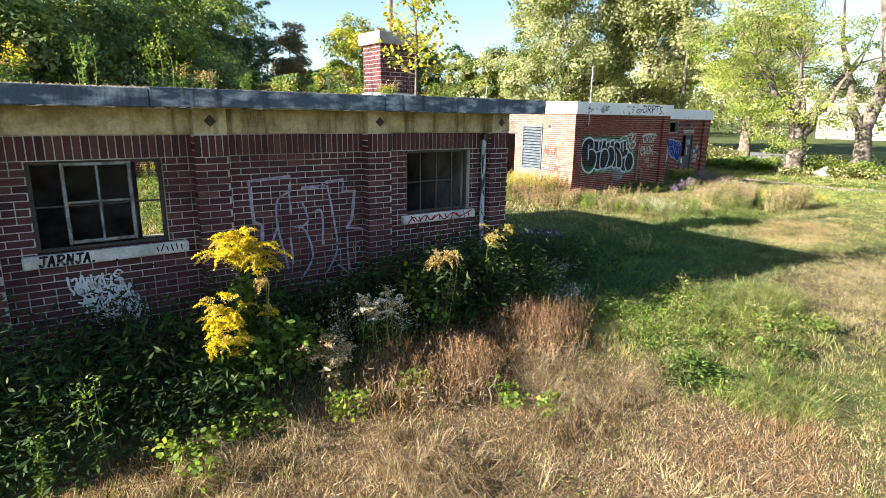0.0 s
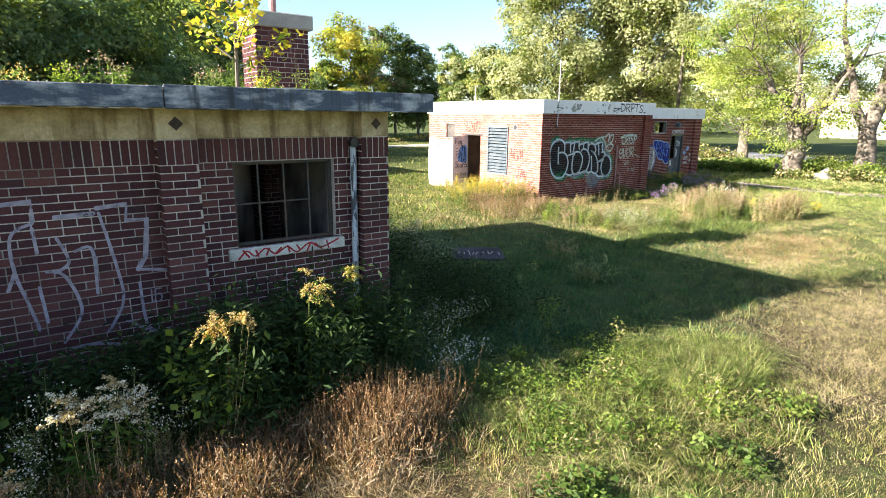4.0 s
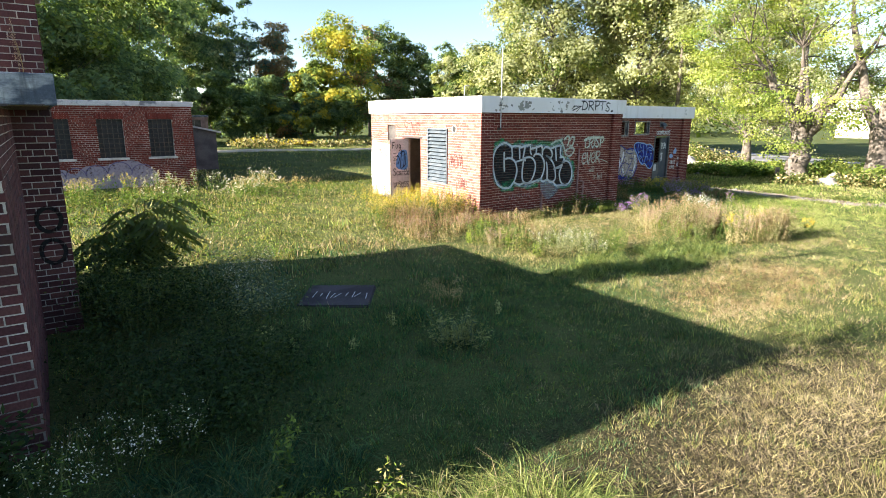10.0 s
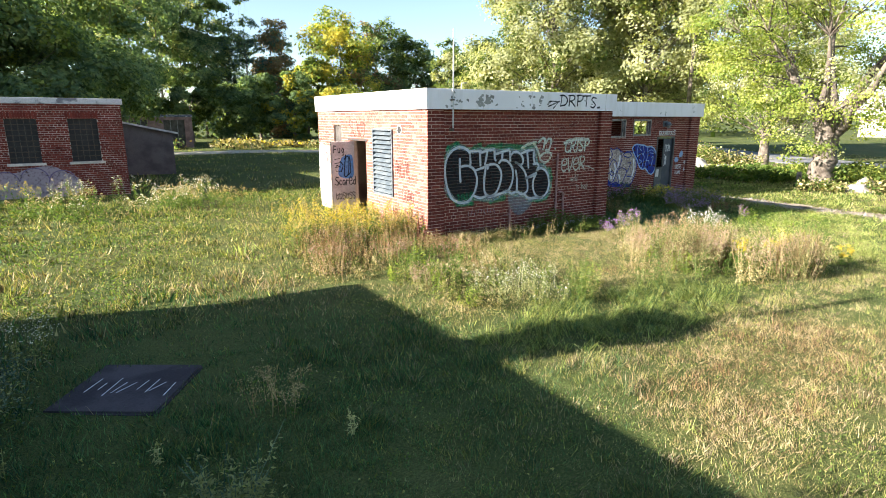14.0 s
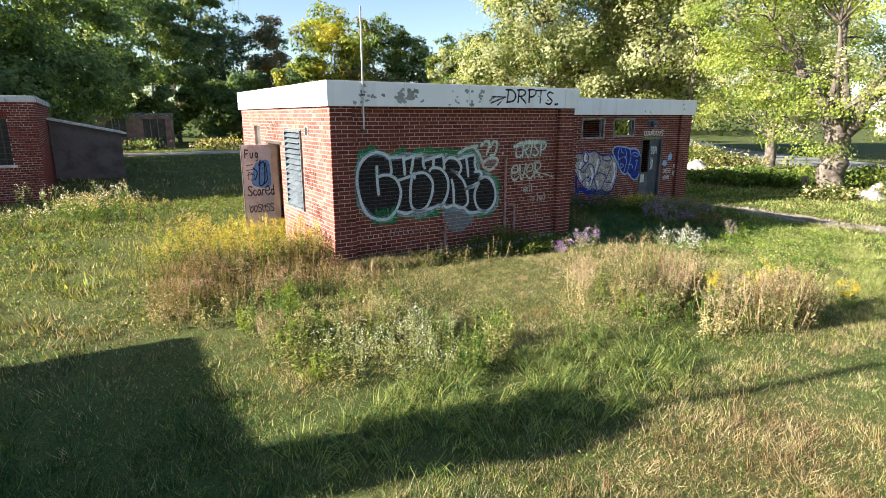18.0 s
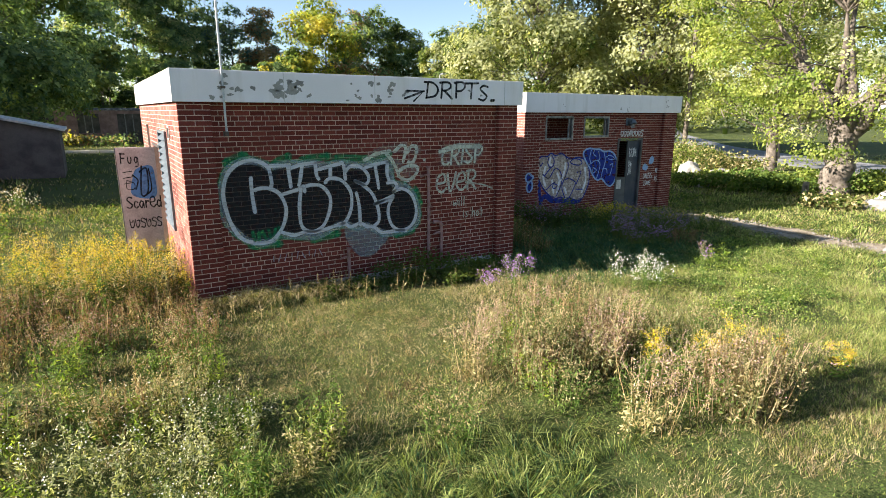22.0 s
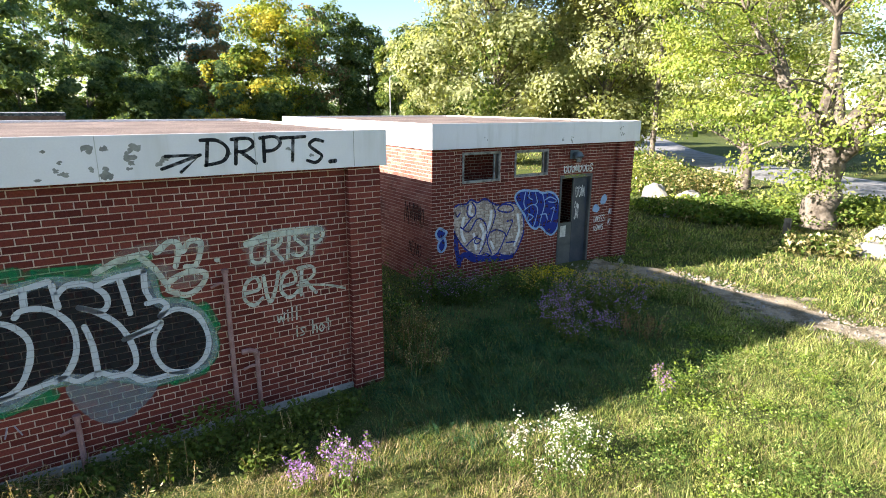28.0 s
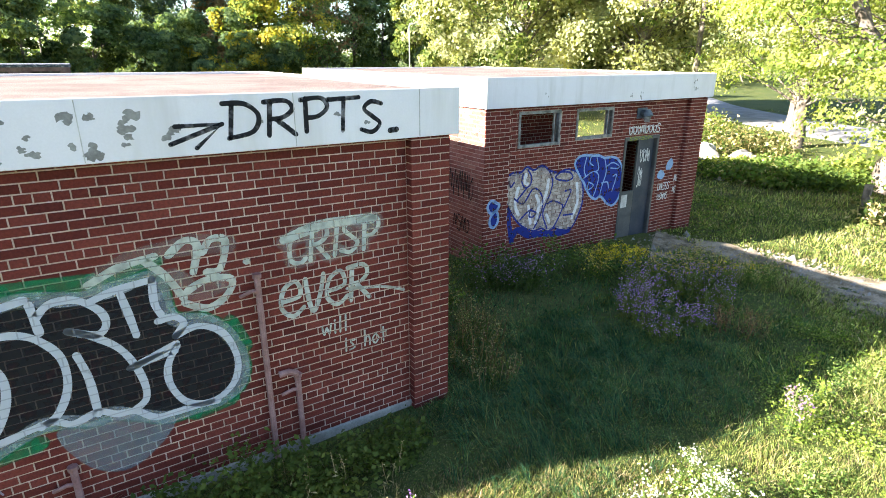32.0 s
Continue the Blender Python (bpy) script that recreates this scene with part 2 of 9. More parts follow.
# grass in darker, bluer greens: the buildings' shade is put into its colour
grass_shade_tone = leaf_material("shade_toned_grass", [(0.016, 0.05, 0.028), (0.038, 0.108, 0.053), (0.075, 0.168, 0.074), (0.14, 0.255, 0.105)], 0.4, patch=1.6, even=0.3)
grass_grey = leaf_material("grey_dry_grass", [(0.055, 0.042, 0.028), (0.17, 0.135, 0.088), (0.36, 0.3, 0.2)], 0.2, patch=1.6, even=0.3)
leaf_dark = leaf_material("dark_leaves", [(0.022, 0.046, 0.015), (0.06, 0.1, 0.027), (0.13, 0.17, 0.045)], 0.3, even=0.72)
leaf_wood = leaf_material("woodland_leaves", [(0.065, 0.115, 0.062), (0.14, 0.21, 0.1), (0.28, 0.345, 0.15)], 0.5, even=0.6, patch=0.8)
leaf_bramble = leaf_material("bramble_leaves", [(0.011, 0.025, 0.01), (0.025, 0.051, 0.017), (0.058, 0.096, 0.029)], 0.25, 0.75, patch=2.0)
leaf_mid = leaf_material("mid_green_leaves", [(0.042, 0.075, 0.018), (0.088, 0.13, 0.027), (0.16, 0.19, 0.045)], 0.35, even=0.72)
leaf_light = leaf_material("light_green_leaves", [(0.165, 0.19, 0.088), (0.315, 0.34, 0.175), (0.51, 0.51, 0.31)], 0.5, even=0.72)
leaf_maple = leaf_material("yellowing_maple_leaves", [(0.08, 0.135, 0.028), (0.21, 0.275, 0.055), (0.42, 0.445, 0.13)], 0.48, even=0.6)
leaf_gold = leaf_material("golden_leaves", [(0.18, 0.2, 0.025), (0.36, 0.32, 0.04), (0.52, 0.44, 0.07)], 0.4, even=0.72)
leaf_conifer = leaf_material("blue_green_needles", [(0.045, 0.085, 0.07), (0.09, 0.15, 0.115), (0.17, 0.24, 0.17)], 0.35)
leaf_russet = leaf_material("russet_leaves", [(0.15, 0.1, 0.05), (0.3, 0.19, 0.1), (0.26, 0.22, 0.11)], 0.35)
weed_green = leaf_material("weed_leaves", [(0.05, 0.1, 0.02), (0.1, 0.17, 0.035), (0.18, 0.25, 0.06)], 0.4, patch=3)
vine_lime = leaf_material("lime_vine_leaves", [(0.1, 0.17, 0.025), (0.2, 0.28, 0.045), (0.34, 0.4, 0.08)], 0.5, patch=3)
bloom_gold = leaf_material("goldenrod_bloom", [(0.42, 0.32, 0.01), (0.62, 0.49, 0.02), (0.75, 0.64, 0.06)], 0.3, patch=4)
bloom_old = leaf_material("fading_bloom", [(0.36, 0.25, 0.08), (0.5, 0.36, 0.12), (0.6, 0.48, 0.22)], 0.25, patch=4)
bloom_white = leaf_material("white_aster_bloom", [(0.6, 0.58, 0.5), (0.75, 0.73, 0.68), (0.82, 0.8, 0.76)], 0.25, patch=4)
bloom_violet = leaf_material("violet_aster_bloom", [(0.22, 0.1, 0.34), (0.33, 0.18, 0.45), (0.48, 0.32, 0.56)], 0.3, patch=4)
seed_beige = leaf_material("beige_seed_heads", [(0.25, 0.19, 0.09), (0.37, 0.29, 0.15), (0.5, 0.42, 0.24)], 0.25, patch=4)
seed_mauve = leaf_material("mauve_seed_heads", [(0.3, 0.19, 0.17), (0.42, 0.29, 0.25), (0.5, 0.38, 0.32)], 0.25, patch=4)
stem_dry = leaf_material("dry_stems", [(0.19, 0.13, 0.06), (0.3, 0.22, 0.11), (0.43, 0.34, 0.19)], 0.15)
stem_green = leaf_material("green_stems", [(0.07, 0.1, 0.03), (0.13, 0.15, 0.05)], 0.1)


def spray(name, colour, cover=0.85, soft=(0.3, 0.5), course=None):
    """Spray paint, thin in places so that the wall shows through; course: the height at which a brick joint lies, where the paint missed the recess."""
    m, n, l, b = material(name)
    geo = n.new("ShaderNodeNewGeometry")
    t = n.new("ShaderNodeTexNoise")
    t.inputs["Scale"].default_value, t.inputs["Detail"].default_value = 14, 5
    l.new(geo.outputs["Position"], t.inputs["Vector"])
    r = ramp(n, [(soft[0], (cover * 0.55,) * 3), (soft[1], (cover,) * 3)])
    l.new(t.outputs["Fac"], r.inputs["Fac"])
    b.inputs["Base Color"].default_value = (*colour, 1)
    b.inputs["Roughness"].default_value = 0.7
    b.inputs["Specular IOR Level"].default_value = 0.12
    alpha = r.outputs["Color"]
    if course is not None:
        def calc(op, a, v):
            k = n.new("ShaderNodeMath")
            k.operation = op
            l.new(a, k.inputs[0])
            if isinstance(v, (int, float)):
                k.inputs[1].default_value = v
            else:
                l.new(v, k.inputs[1])
            return k.outputs[0]
        xyz = n.new("ShaderNodeSeparateXYZ")
        l.new(geo.outputs["Position"], xyz.inputs[0])
        u = calc("DIVIDE", calc("SUBTRACT", xyz.outputs["Z"], course[0]), 0.0677)
        joint = calc("GREATER_THAN", calc("FRACT", u, 0.0), 0.86)
        odd = calc("MULTIPLY", calc("MODULO", calc("FLOOR", u, 0.0), 2.0), 0.5)
        w = calc("ADD", calc("DIVIDE", calc("SUBTRACT", xyz.outputs["X"], course[1]), 0.2032), odd)
        joint = calc("MAXIMUM", joint, calc("GREATER_THAN", calc("FRACT", w, 0.0), 0.955))
        alpha = calc("MULTIPLY", calc("SUBTRACT", calc("MULTIPLY", joint, -course[2]), -1.0), alpha)
    l.new(alpha, b.inputs["Alpha"])
    return m


FRONT1, FRONT2 = (-0.14, 19.21), (-0.34, 27.43)
paint_black = spray("black_spray", (0.018, 0.018, 0.02), 0.93)
paint_fill = spray("black_fill_spray", (0.016, 0.016, 0.018), 0.95, (0.2, 0.5), (*FRONT1, 0.3))
paint_silver = spray("silver_spray", (0.52, 0.54, 0.58), 0.92, (0.18, 0.36), (*FRONT1, 0.3))
paint_green = spray("green_spray", (0.018, 0.2, 0.08), 0.75, (0.35, 0.6), (*FRONT1, 0.5))
paint_mist = spray("pale_mist_spray", (0.6, 0.62, 0.54), 0.78, (0.3, 0.6), (*FRONT1, 0.5))
paint_silver_soft = spray("silver_overspray", (0.5, 0.55, 0.6), 0.38, (0.35, 0.6), (*FRONT1, 0.4))
paint_mist_soft = spray("pale_overspray", (0.55, 0.57, 0.5), 0.16, (0.35, 0.65), (*FRONT1, 0.4))
paint_azure = spray("azure_spray", (0.13, 0.3, 0.68), 0.85)
paint_white = spray("white_spray", (0.72, 0.73, 0.74), 0.9)
paint_blue = spray("blue_spray", (0.02, 0.035, 0.22), 0.92)
paint_sky = spray("light_blue_spray", (0.3, 0.45, 0.7), 0.85)
paint_tan = spray("tan_roller_paint", (0.6, 0.52, 0.45), 0.76, (0.44, 0.56), (*FRONT2, 0.5))
coping_mat = weathered("chalky_coping", (0.5, 0.5, 0.52), (0.16, 0.165, 0.19), 3.5, 40, 0.85, 0.4, spots=(0.5, 0.6))
paint_grey = spray("blue_grey_spray", (0.25, 0.33, 0.36), 0.5, (0.3, 0.7))
paint_violet = spray("violet_spray", (0.2, 0.17, 0.3), 0.75)
paint_lilac = spray("lilac_spray", (0.36, 0.32, 0.38), 0.8)
paint_faded = spray("faded_pale_spray", (0.48, 0.45, 0.56), 0.7, (0.35, 0.6))
paint_red = spray("red_spray", (0.4, 0.03, 0.04), 0.85)
paint_brown = spray("brown_spray", (0.05, 0.022, 0.026), 0.72)
paint_yellow = spray("yellow_green_spray", (0.4, 0.45, 0.05), 0.8)
paint_whitewash = spray("whitewash", (0.66, 0.64, 0.62), 0.6, (0.42, 0.6))


# ---- mesh helpers ----
class Build:
    """Collects vertices and faces of one mesh."""

    def __init__(self):
        self.v, self.f, self.m = [], [], []

    def face(self, pts, mat=0):
        k = len(self.v)
        self.v += [tuple(p) for p in pts]
        self.f.append(tuple(range(k, k + len(pts))))
        self.m.append(mat)

    def box(self, x0, x1, y0, y1, z0, z1, mat=0, bevel=0.0):
        bm = bmesh.new()
        bmesh.ops.create_cube(bm, size=1.0, matrix=Matrix.LocRotScale(((x0 + x1) / 2, (y0 + y1) / 2, (z0 + z1) / 2), None, (x1 - x0, y1 - y0, z1 - z0)))
        if bevel:
            bmesh.ops.bevel(bm, geom=bm.edges[:], offset=bevel, segments=1, affect="EDGES")
        self.take(bm, mat)

    def take(self, bm, mat=0, m=None):
        k = len(self.v)
        bm.verts.index_update()
        self.v += [tuple(m @ v.co if m else v.co) for v in bm.verts]
        for f in bm.faces:
            self.f.append(tuple(k + v.index for v in f.verts))
            self.m.append(mat)
        bm.free()

    def tube(self, pts, radii, sides=6, mat=0, cap=True):
        pts = [Vector(p) for p in pts]
        if isinstance(radii, (int, float)):
            radii = [radii] * len(pts)
        k = len(self.v)
        side = None
        for i, p in enumerate(pts):
            way = (pts[min(i + 1, len(pts) - 1)] - pts[max(i - 1, 0)]).normalized()
            if side is None:
                side = way.orthogonal().normalized()
            side = (side - way * side.dot(way)).normalized()
            up = way.cross(side)
            for s in range(sides):
                a = 2 * math.pi * s / sides
                self.v.append(tuple(p + (side * math.cos(a) + up * math.sin(a)) * radii[i]))
        for i in range(len(pts) - 1):
            for s in range(sides):
                a, b = k + i * sides + s, k + i * sides + (s + 1) % sides
                self.f.append((a, b, b + sides, a + sides))
                self.m.append(mat)
        if cap:
            for e in (0, len(pts) - 1):
                self.f.append(tuple(k + e * sides + s for s in range(sides)))
                self.m.append(mat)

    def make(self, name, mats, parent=None, label="", smooth=False):
        me = bpy.data.meshes.new(name)
        me.from_pydata(self.v, [], self.f)
        for m in mats if isinstance(mats, (list, tuple)) else [mats]:
            me.materials.append(m)
        if len(me.materials) > 1:
            me.polygons.foreach_set("material_index", self.m)
        if smooth:
            me.polygons.foreach_set("use_smooth", [True] * len(me.polygons))
        me.update()
        ob = new(name, me)
        if parent:
            ob.parent = parent
        if label:
            ob["label"] = label
        return ob


def thing(name, label, category, group="", kind="", at=(0, 0, 0)):
    ob = new(name)
    ob.empty_display_size = 0.2
    ob.location = at
    return tagged(ob, label, category, group, kind)


def boxpart(name, dims, mat, parent, label="", bevel=0.004):
    b = Build()
    b.box(*dims, bevel=bevel)
    return b.make(name, mat, parent, label)


def raw_mesh(name, verts, faces, mats, index=None, parent=None):
    """A mesh from arrays: verts (n, 3), faces (m, 3) or (m, 4)."""
    me = bpy.data.meshes.new(name)
    k = faces.shape[1]
    me.vertices.add(len(verts))
    me.vertices.foreach_set("co", np.ascontiguousarray(verts, np.float32).ravel())
    me.loops.add(faces.size)
    me.loops.foreach_set("vertex_index", np.ascontiguousarray(faces, np.int32).ravel())
    me.polygons.add(len(faces))
    me.polygons.foreach_set("loop_start", np.arange(0, faces.size, k, dtype=np.int32))
    for m in mats if isinstance(mats, (list, tuple)) else [mats]:
        me.materials.append(m)
    if index is not None:
        me.polygons.foreach_set("material_index", np.ascontiguousarray(index, np.int32))
    me.update(calc_edges=True)
    ob = new(name, me)
    if parent:
        ob.parent = parent
        ob["kind"] = "stuff"
    return ob


# ---- ground ----
GRID = np.random.default_rng(5).random((64, 64))


def vnoise(x, y, scale):
    """Smooth noise over the plan, 0 to 1."""
    x, y = np.asarray(x, float) * scale + 17.3, np.asarray(y, float) * scale + 9.1
    i, j = np.floor(x).astype(int), np.floor(y).astype(int)
    u, v = x - i, y - j
    u, v = u * u * (3 - 2 * u), v * v * (3 - 2 * v)
    g = lambda a, b: GRID[a % 64, b % 64]
    return (g(i, j) * (1 - u) + g(i + 1, j) * u) * (1 - v) + (g(i, j + 1) * (1 - u) + g(i + 1, j + 1) * u) * v


def ground_z(x, y):
    x, y = np.asarray(x, float), np.asarray(y, float)
    base = np.interp(x, [0, 8, 13, 18, 24, 31, 38, 60], [0.22, 0.2, 0.09, 0.0, -0.03, -0.22, -0.36, -0.4])
    base = base - 0.07 * np.exp(-((y - 14.6) / 0.8) ** 2) * np.clip((x - 17.5) / 1.0, 0, 1) * np.clip((23.6 - x) / 1.2, 0, 1)
    near = np.clip(1 - np.hypot(x - 18, y - 8) / 60, 0, 1)
    return base + 0.1 * (vnoise(x, y, 0.22) - 0.5) * near + 0.05 * (vnoise(x, y, 0.9) - 0.5) * near


def spaced(lo, hi, fine_lo, fine_hi, step):
    mid = np.arange(fine_lo, fine_hi + 1e-6, step)
    out = [2 ** k for k in range(0, 12)]
    left = [fine_lo - 3 * o for o in out if fine_lo - 3 * o > lo][::-1]
    right = [fine_hi + 3 * o for o in out if fine_hi + 3 * o < hi]
    return np.array([lo, *left, *mid, *right, hi])


gx, gy = spaced(-2500, 2500, -6, 66, 0.5), spaced(-2500, 2500, -8, 62, 0.5)
X, Y = np.meshgrid(gx, gy, indexing="ij")
V = np.stack([X, Y, ground_z(X, Y)], -1).reshape(-1, 3)
I = np.arange(len(gx) * len(gy)).reshape(len(gx), len(gy))
F = np.stack([I[:-1, :-1], I[1:, :-1], I[1:, 1:], I[:-1, 1:]], -1).reshape(-1, 4)
gm, n, l, b = material("soil_and_thatch")
n1, n2, n3 = noise_node(n, l, 0.35, 5), noise_node(n, l, 6, 6, 0.7), noise_node(n, l, 60, 4, 0.7)
r1 = ramp(n, [(0.35, (0.04, 0.07, 0.02)), (0.5, (0.075, 0.1, 0.03)), (0.65, (0.13, 0.125, 0.05))])
l.new(n1.outputs["Fac"], r1.inputs["Fac"])
r2 = ramp(n, [(0.3, (0.55, 0.55, 0.5)), (0.7, (1.25, 1.2, 1.1))])
l.new(n2.outputs["Fac"], r2.inputs["Fac"])
c1 = mix(n, l, r1.outputs["Color"], r2.outputs["Color"], 1.0, "MULTIPLY")
r3 = ramp(n, [(0.3, (0.6, 0.6, 0.6)), (0.7, (1.3, 1.3, 1.3))])
l.new(n3.outputs["Fac"], r3.inputs["Fac"])
def thatch(colour, into, cx, cy, rx, ry):
    """Mats of dead grass over a stretch of the ground."""
    g = n.new("ShaderNodeNewGeometry")
    s = n.new("ShaderNodeVectorMath")
    s.operation = "SUBTRACT"
    l.new(g.outputs["Position"], s.inputs[0])
    s.inputs[1].default_value = (cx, cy, 0)
    d = n.new("ShaderNodeVectorMath")
    d.operation = "DIVIDE"
    l.new(s.outputs[0], d.inputs[0])
    d.inputs[1].default_value = (rx, ry, 50)
    e = n.new("ShaderNodeVectorMath")
    e.operation = "LENGTH"
    l.new(d.outputs[0], e.inputs[0])
    k = n.new("ShaderNodeMath")
    l.new(e.outputs["Value"], k.inputs[0])
    l.new(n2.outputs["Fac"], k.inputs[1])
    r = ramp(n, [(0.65, (1, 1, 1)), (0.85, (0, 0, 0))])
    h = n.new("ShaderNodeMath")
    h.operation = "MULTIPLY"
    h.inputs[1].default_value = 0.5
    l.new(k.outputs[0], h.inputs[0])
    l.new(h.outputs[0], r.inputs["Fac"])
    return mix(n, l, into, colour, r.outputs["Color"])


fibre = noise_node(n, l, 38, 6, 0.75, stretch=(1.0, 2.2, 1.0))
rf = ramp(n, [(0.36, (0.03, 0.02, 0.011)), (0.48, (0.11, 0.078, 0.042)), (0.62, (0.26, 0.2, 0.11))])
l.new(fibre.outputs["Fac"], rf.inputs["Fac"])
ro = ramp(n, [(0.4, (0.014, 0.013, 0.007)), (0.52, (0.055, 0.048, 0.024)), (0.66, (0.15, 0.125, 0.07))])
l.new(fibre.outputs["Fac"], ro.inputs["Fac"])
rg = ramp(n, [(0.36, (0.018, 0.03, 0.01)), (0.48, (0.07, 0.1, 0.028)), (0.62, (0.16, 0.17, 0.06))])
l.new(fibre.outputs["Fac"], rg.inputs["Fac"])
c1 = mix(n, l, c1, rg.outputs["Color"], 0.6)
c1 = thatch(rf.outputs["Color"], c1, 5.9, 4.5, 3.4, 2.3)
c1 = thatch(ro.outputs["Color"], c1, 14.2, 4.7, 3.6, 1.9)
l.new(mix(n, l, c1, r3.outputs["Color"], 1.0, "MULTIPLY"), b.inputs["Base Color"])
b.inputs["Roughness"].default_value = 0.95
b.inputs["Specular IOR Level"].default_value = 0.1
bump(n, l, b, n2.outputs["Fac"], 0.8, 0.06)
ground = tagged(raw_mesh("ground", V, F, gm), "rough meadow ground of soil, moss and dead thatch", "ground", kind="structure")


def strip(name, line, width, lift, mat, label, category, ragged=0.0, step=0.5):
    """A flat band laid along a line over the ground."""
    pts = []
    for (x0, y0), (x1, y1) in zip(line, line[1:]):
        k = max(1, int(math.hypot(x1 - x0, y1 - y0) / step))
        pts += [(x0 + (x1 - x0) * i / k, y0 + (y1 - y0) * i / k) for i in range(k)]
    pts.append(line[-1])
    P = np.array(pts)
    for _ in range(6):
        P[1:-1] = (P[:-2] + 2 * P[1:-1] + P[2:]) / 4
    T = np.gradient(P, axis=0)
    T /= np.linalg.norm(T, axis=1)[:, None]
    N = np.stack([-T[:, 1], T[:, 0]], -1)
    cols = np.linspace(-0.5, 0.5, 17)
    w = width * (1 + ragged * 2 * (vnoise(P[:, :1], P[:, 1:], 1.1) - 0.5)) * np.ones((1, 17))
    XY = P[:, None] + N[:, None] * (cols[None, :] * w)[..., None]
    x, y = XY[..., 0], XY[..., 1]
    Z = ground_z(x, y) + lift * (1 - (2 * np.abs(cols[None, :])) ** 4) + 1.6 * lift * ragged * (vnoise(x, y, 2.9) + 0.6 * vnoise(x + 7, y, 6.1) - 0.8)
    Z[:, [0, -1]] -= 0.05
    V = np.concatenate([XY, Z[..., None]], -1).reshape(-1, 3)
    I = np.arange(len(V)).reshape(len(P), 17)
    F = np.stack([I[:-1, :-1], I[1:, :-1], I[1:, 1:], I[:-1, 1:]], -1).reshape(-1, 4)
    return tagged(raw_mesh(name, V, F, mat), label, category, kind="structure")


road = strip("road", [(46, -40), (48.5, -5), (51.5, 15), (55, 24), (64, 38), (90, 62), (140, 100)], 6.5, 0.05, asphalt, "sunlit grey asphalt road beyond the trees", "road", step=2)
lane = strip("gravel_lane", [(-40, 46), (0, 48), (18, 49), (32, 50), (48, 54), (64, 60)], 3.4, 0.07, gravel_pale, "pale gravel lane crossing the meadow below the wood", "lane", 0.15)
strip("dirt_track", [(30.9, 17.3), (31.6, 16.2), (32.0, 15.0), (31.7, 13.6), (31.7, 12.3), (32.1, 11.0), (33.5, 9.0), (36, 6)], 1.5, 0.018, dust, "bare trodden dirt path leading to the building's door", "path", 1.3, 0.16)


# ---- brickwork ----
BL, BH, JOINT = 0.2032, 0.0677, 0.0095


def brick_shape(length, height, proud=0.006, soft=0.003):
    """A brick face with chamfered edges, from its lower left corner, in (u, v, out)."""
    v = [(0, 0, 0), (length, 0, 0), (length, height, 0), (0, height, 0)]
    v += [(soft, soft, proud), (length - soft, soft, proud), (length - soft, height - soft, proud), (soft, height - soft, proud)]
    f = [(4, 5, 6, 7), (0, 1, 5, 4), (1, 2, 6, 5), (2, 3, 7, 6), (3, 0, 4, 7)]
    return v, f


SHARED = {}


def brickwork(wall, origin, u, out, length, z0, z1, holes=(), mats=None, singles=None, soldiers=None, seed=1, headers=6, phase=0):
    """Lays bricks over a wall face. origin: lower corner; u: along; out: normal. singles: (u0, u1, v0, v1), a stretch
    whose whole bricks are objects of their own. soldiers: (v0, v1) of a course of upright bricks."""
    rnd = random.Random(seed)
    u, out, o = Vector(u), Vector(out), Vector(origin)
    frame_m = Matrix(((u.x, 0, out.x, 0), (u.y, 0, out.y, 0), (0, 1, 0, 0), (0, 0, 0, 1)))
    rest, made = Build(), 0
    def put(a, b, c, d, whole):
        nonlocal made
        if b - a < 0.02 or d - c < 0.02:
            return
        for h0, h1, k0, k1 in holes:
            if a < h1 and b > h0 and c < k1 - 0.01 and d > k0 + 0.01:
                if a < h0 - 0.02:
                    put(a, h0, c, d, False)
                if b > h1 + 0.02:
                    put(h1, b, c, d, False)
                if c < k0 - 0.025:
                    put(max(a, h0), min(b, h1), c, k0 - 0.005, False)
                if d > k1 + 0.025:
                    put(max(a, h0), min(b, h1), k1 + 0.005, d, False)
                return
        proud = 0.0052 + rnd.random() * 0.0025
        if whole and singles and made < 300 and singles[0] <= a and b <= singles[1] and singles[2] <= c and d <= singles[3]:
            key = (round(b - a, 3), round(d - c, 3), mats[1].name)
            if key not in SHARED:
                v, f = brick_shape(b - a, d - c)
                me = bpy.data.meshes.new("brick")
                me.from_pydata(v, [], f)
                me.materials.append(mats[1])
                SHARED[key] = me
            ob = new("brick", SHARED[key])
            ob.parent = wall
            ob.matrix_local = Matrix.Translation(o + u * a + Vector((0, 0, c))) @ frame_m
            made += 1
            return
        v, f = brick_shape(b - a, d - c, proud)
        k = len(rest.v)
        base = o + u * a + Vector((0, 0, c))
        rest.v += [tuple(base + u * p + out * r + Vector((0, 0, q))) for p, q, r in v]
        rest.f += [tuple(k + i for i in g) for g in f]
        rest.m += [0] * len(f)
    row, z = 0, z0
    while z < z1 - 0.02:
        if soldiers and abs(z - soldiers[0]) < 0.04:
            a = 0.0
            while a < length - 0.02:
                put(a, min(a + BH - JOINT, length), soldiers[0], soldiers[1] - JOINT, False)
                a += BH
            z = soldiers[1]
            continue
        top = min(z + BH - JOINT, z1)
        head = headers and row % headers == phase % headers
        size = BL / 2 if head else BL
        a = -(size / 2 if row % 2 else 0.0) - (BL / 4 if head else 0)
        while a < length - 0.01:
            p, q = max(a, 0.0), min(a + size - JOINT, length)
            put(p, q, z, top, q - p > size - JOINT - 0.002)
            a += size
        z += BH
        row += 1
    ob = rest.make("brick_course", mats[0], wall)
    return tagged(ob, kind="stuff")


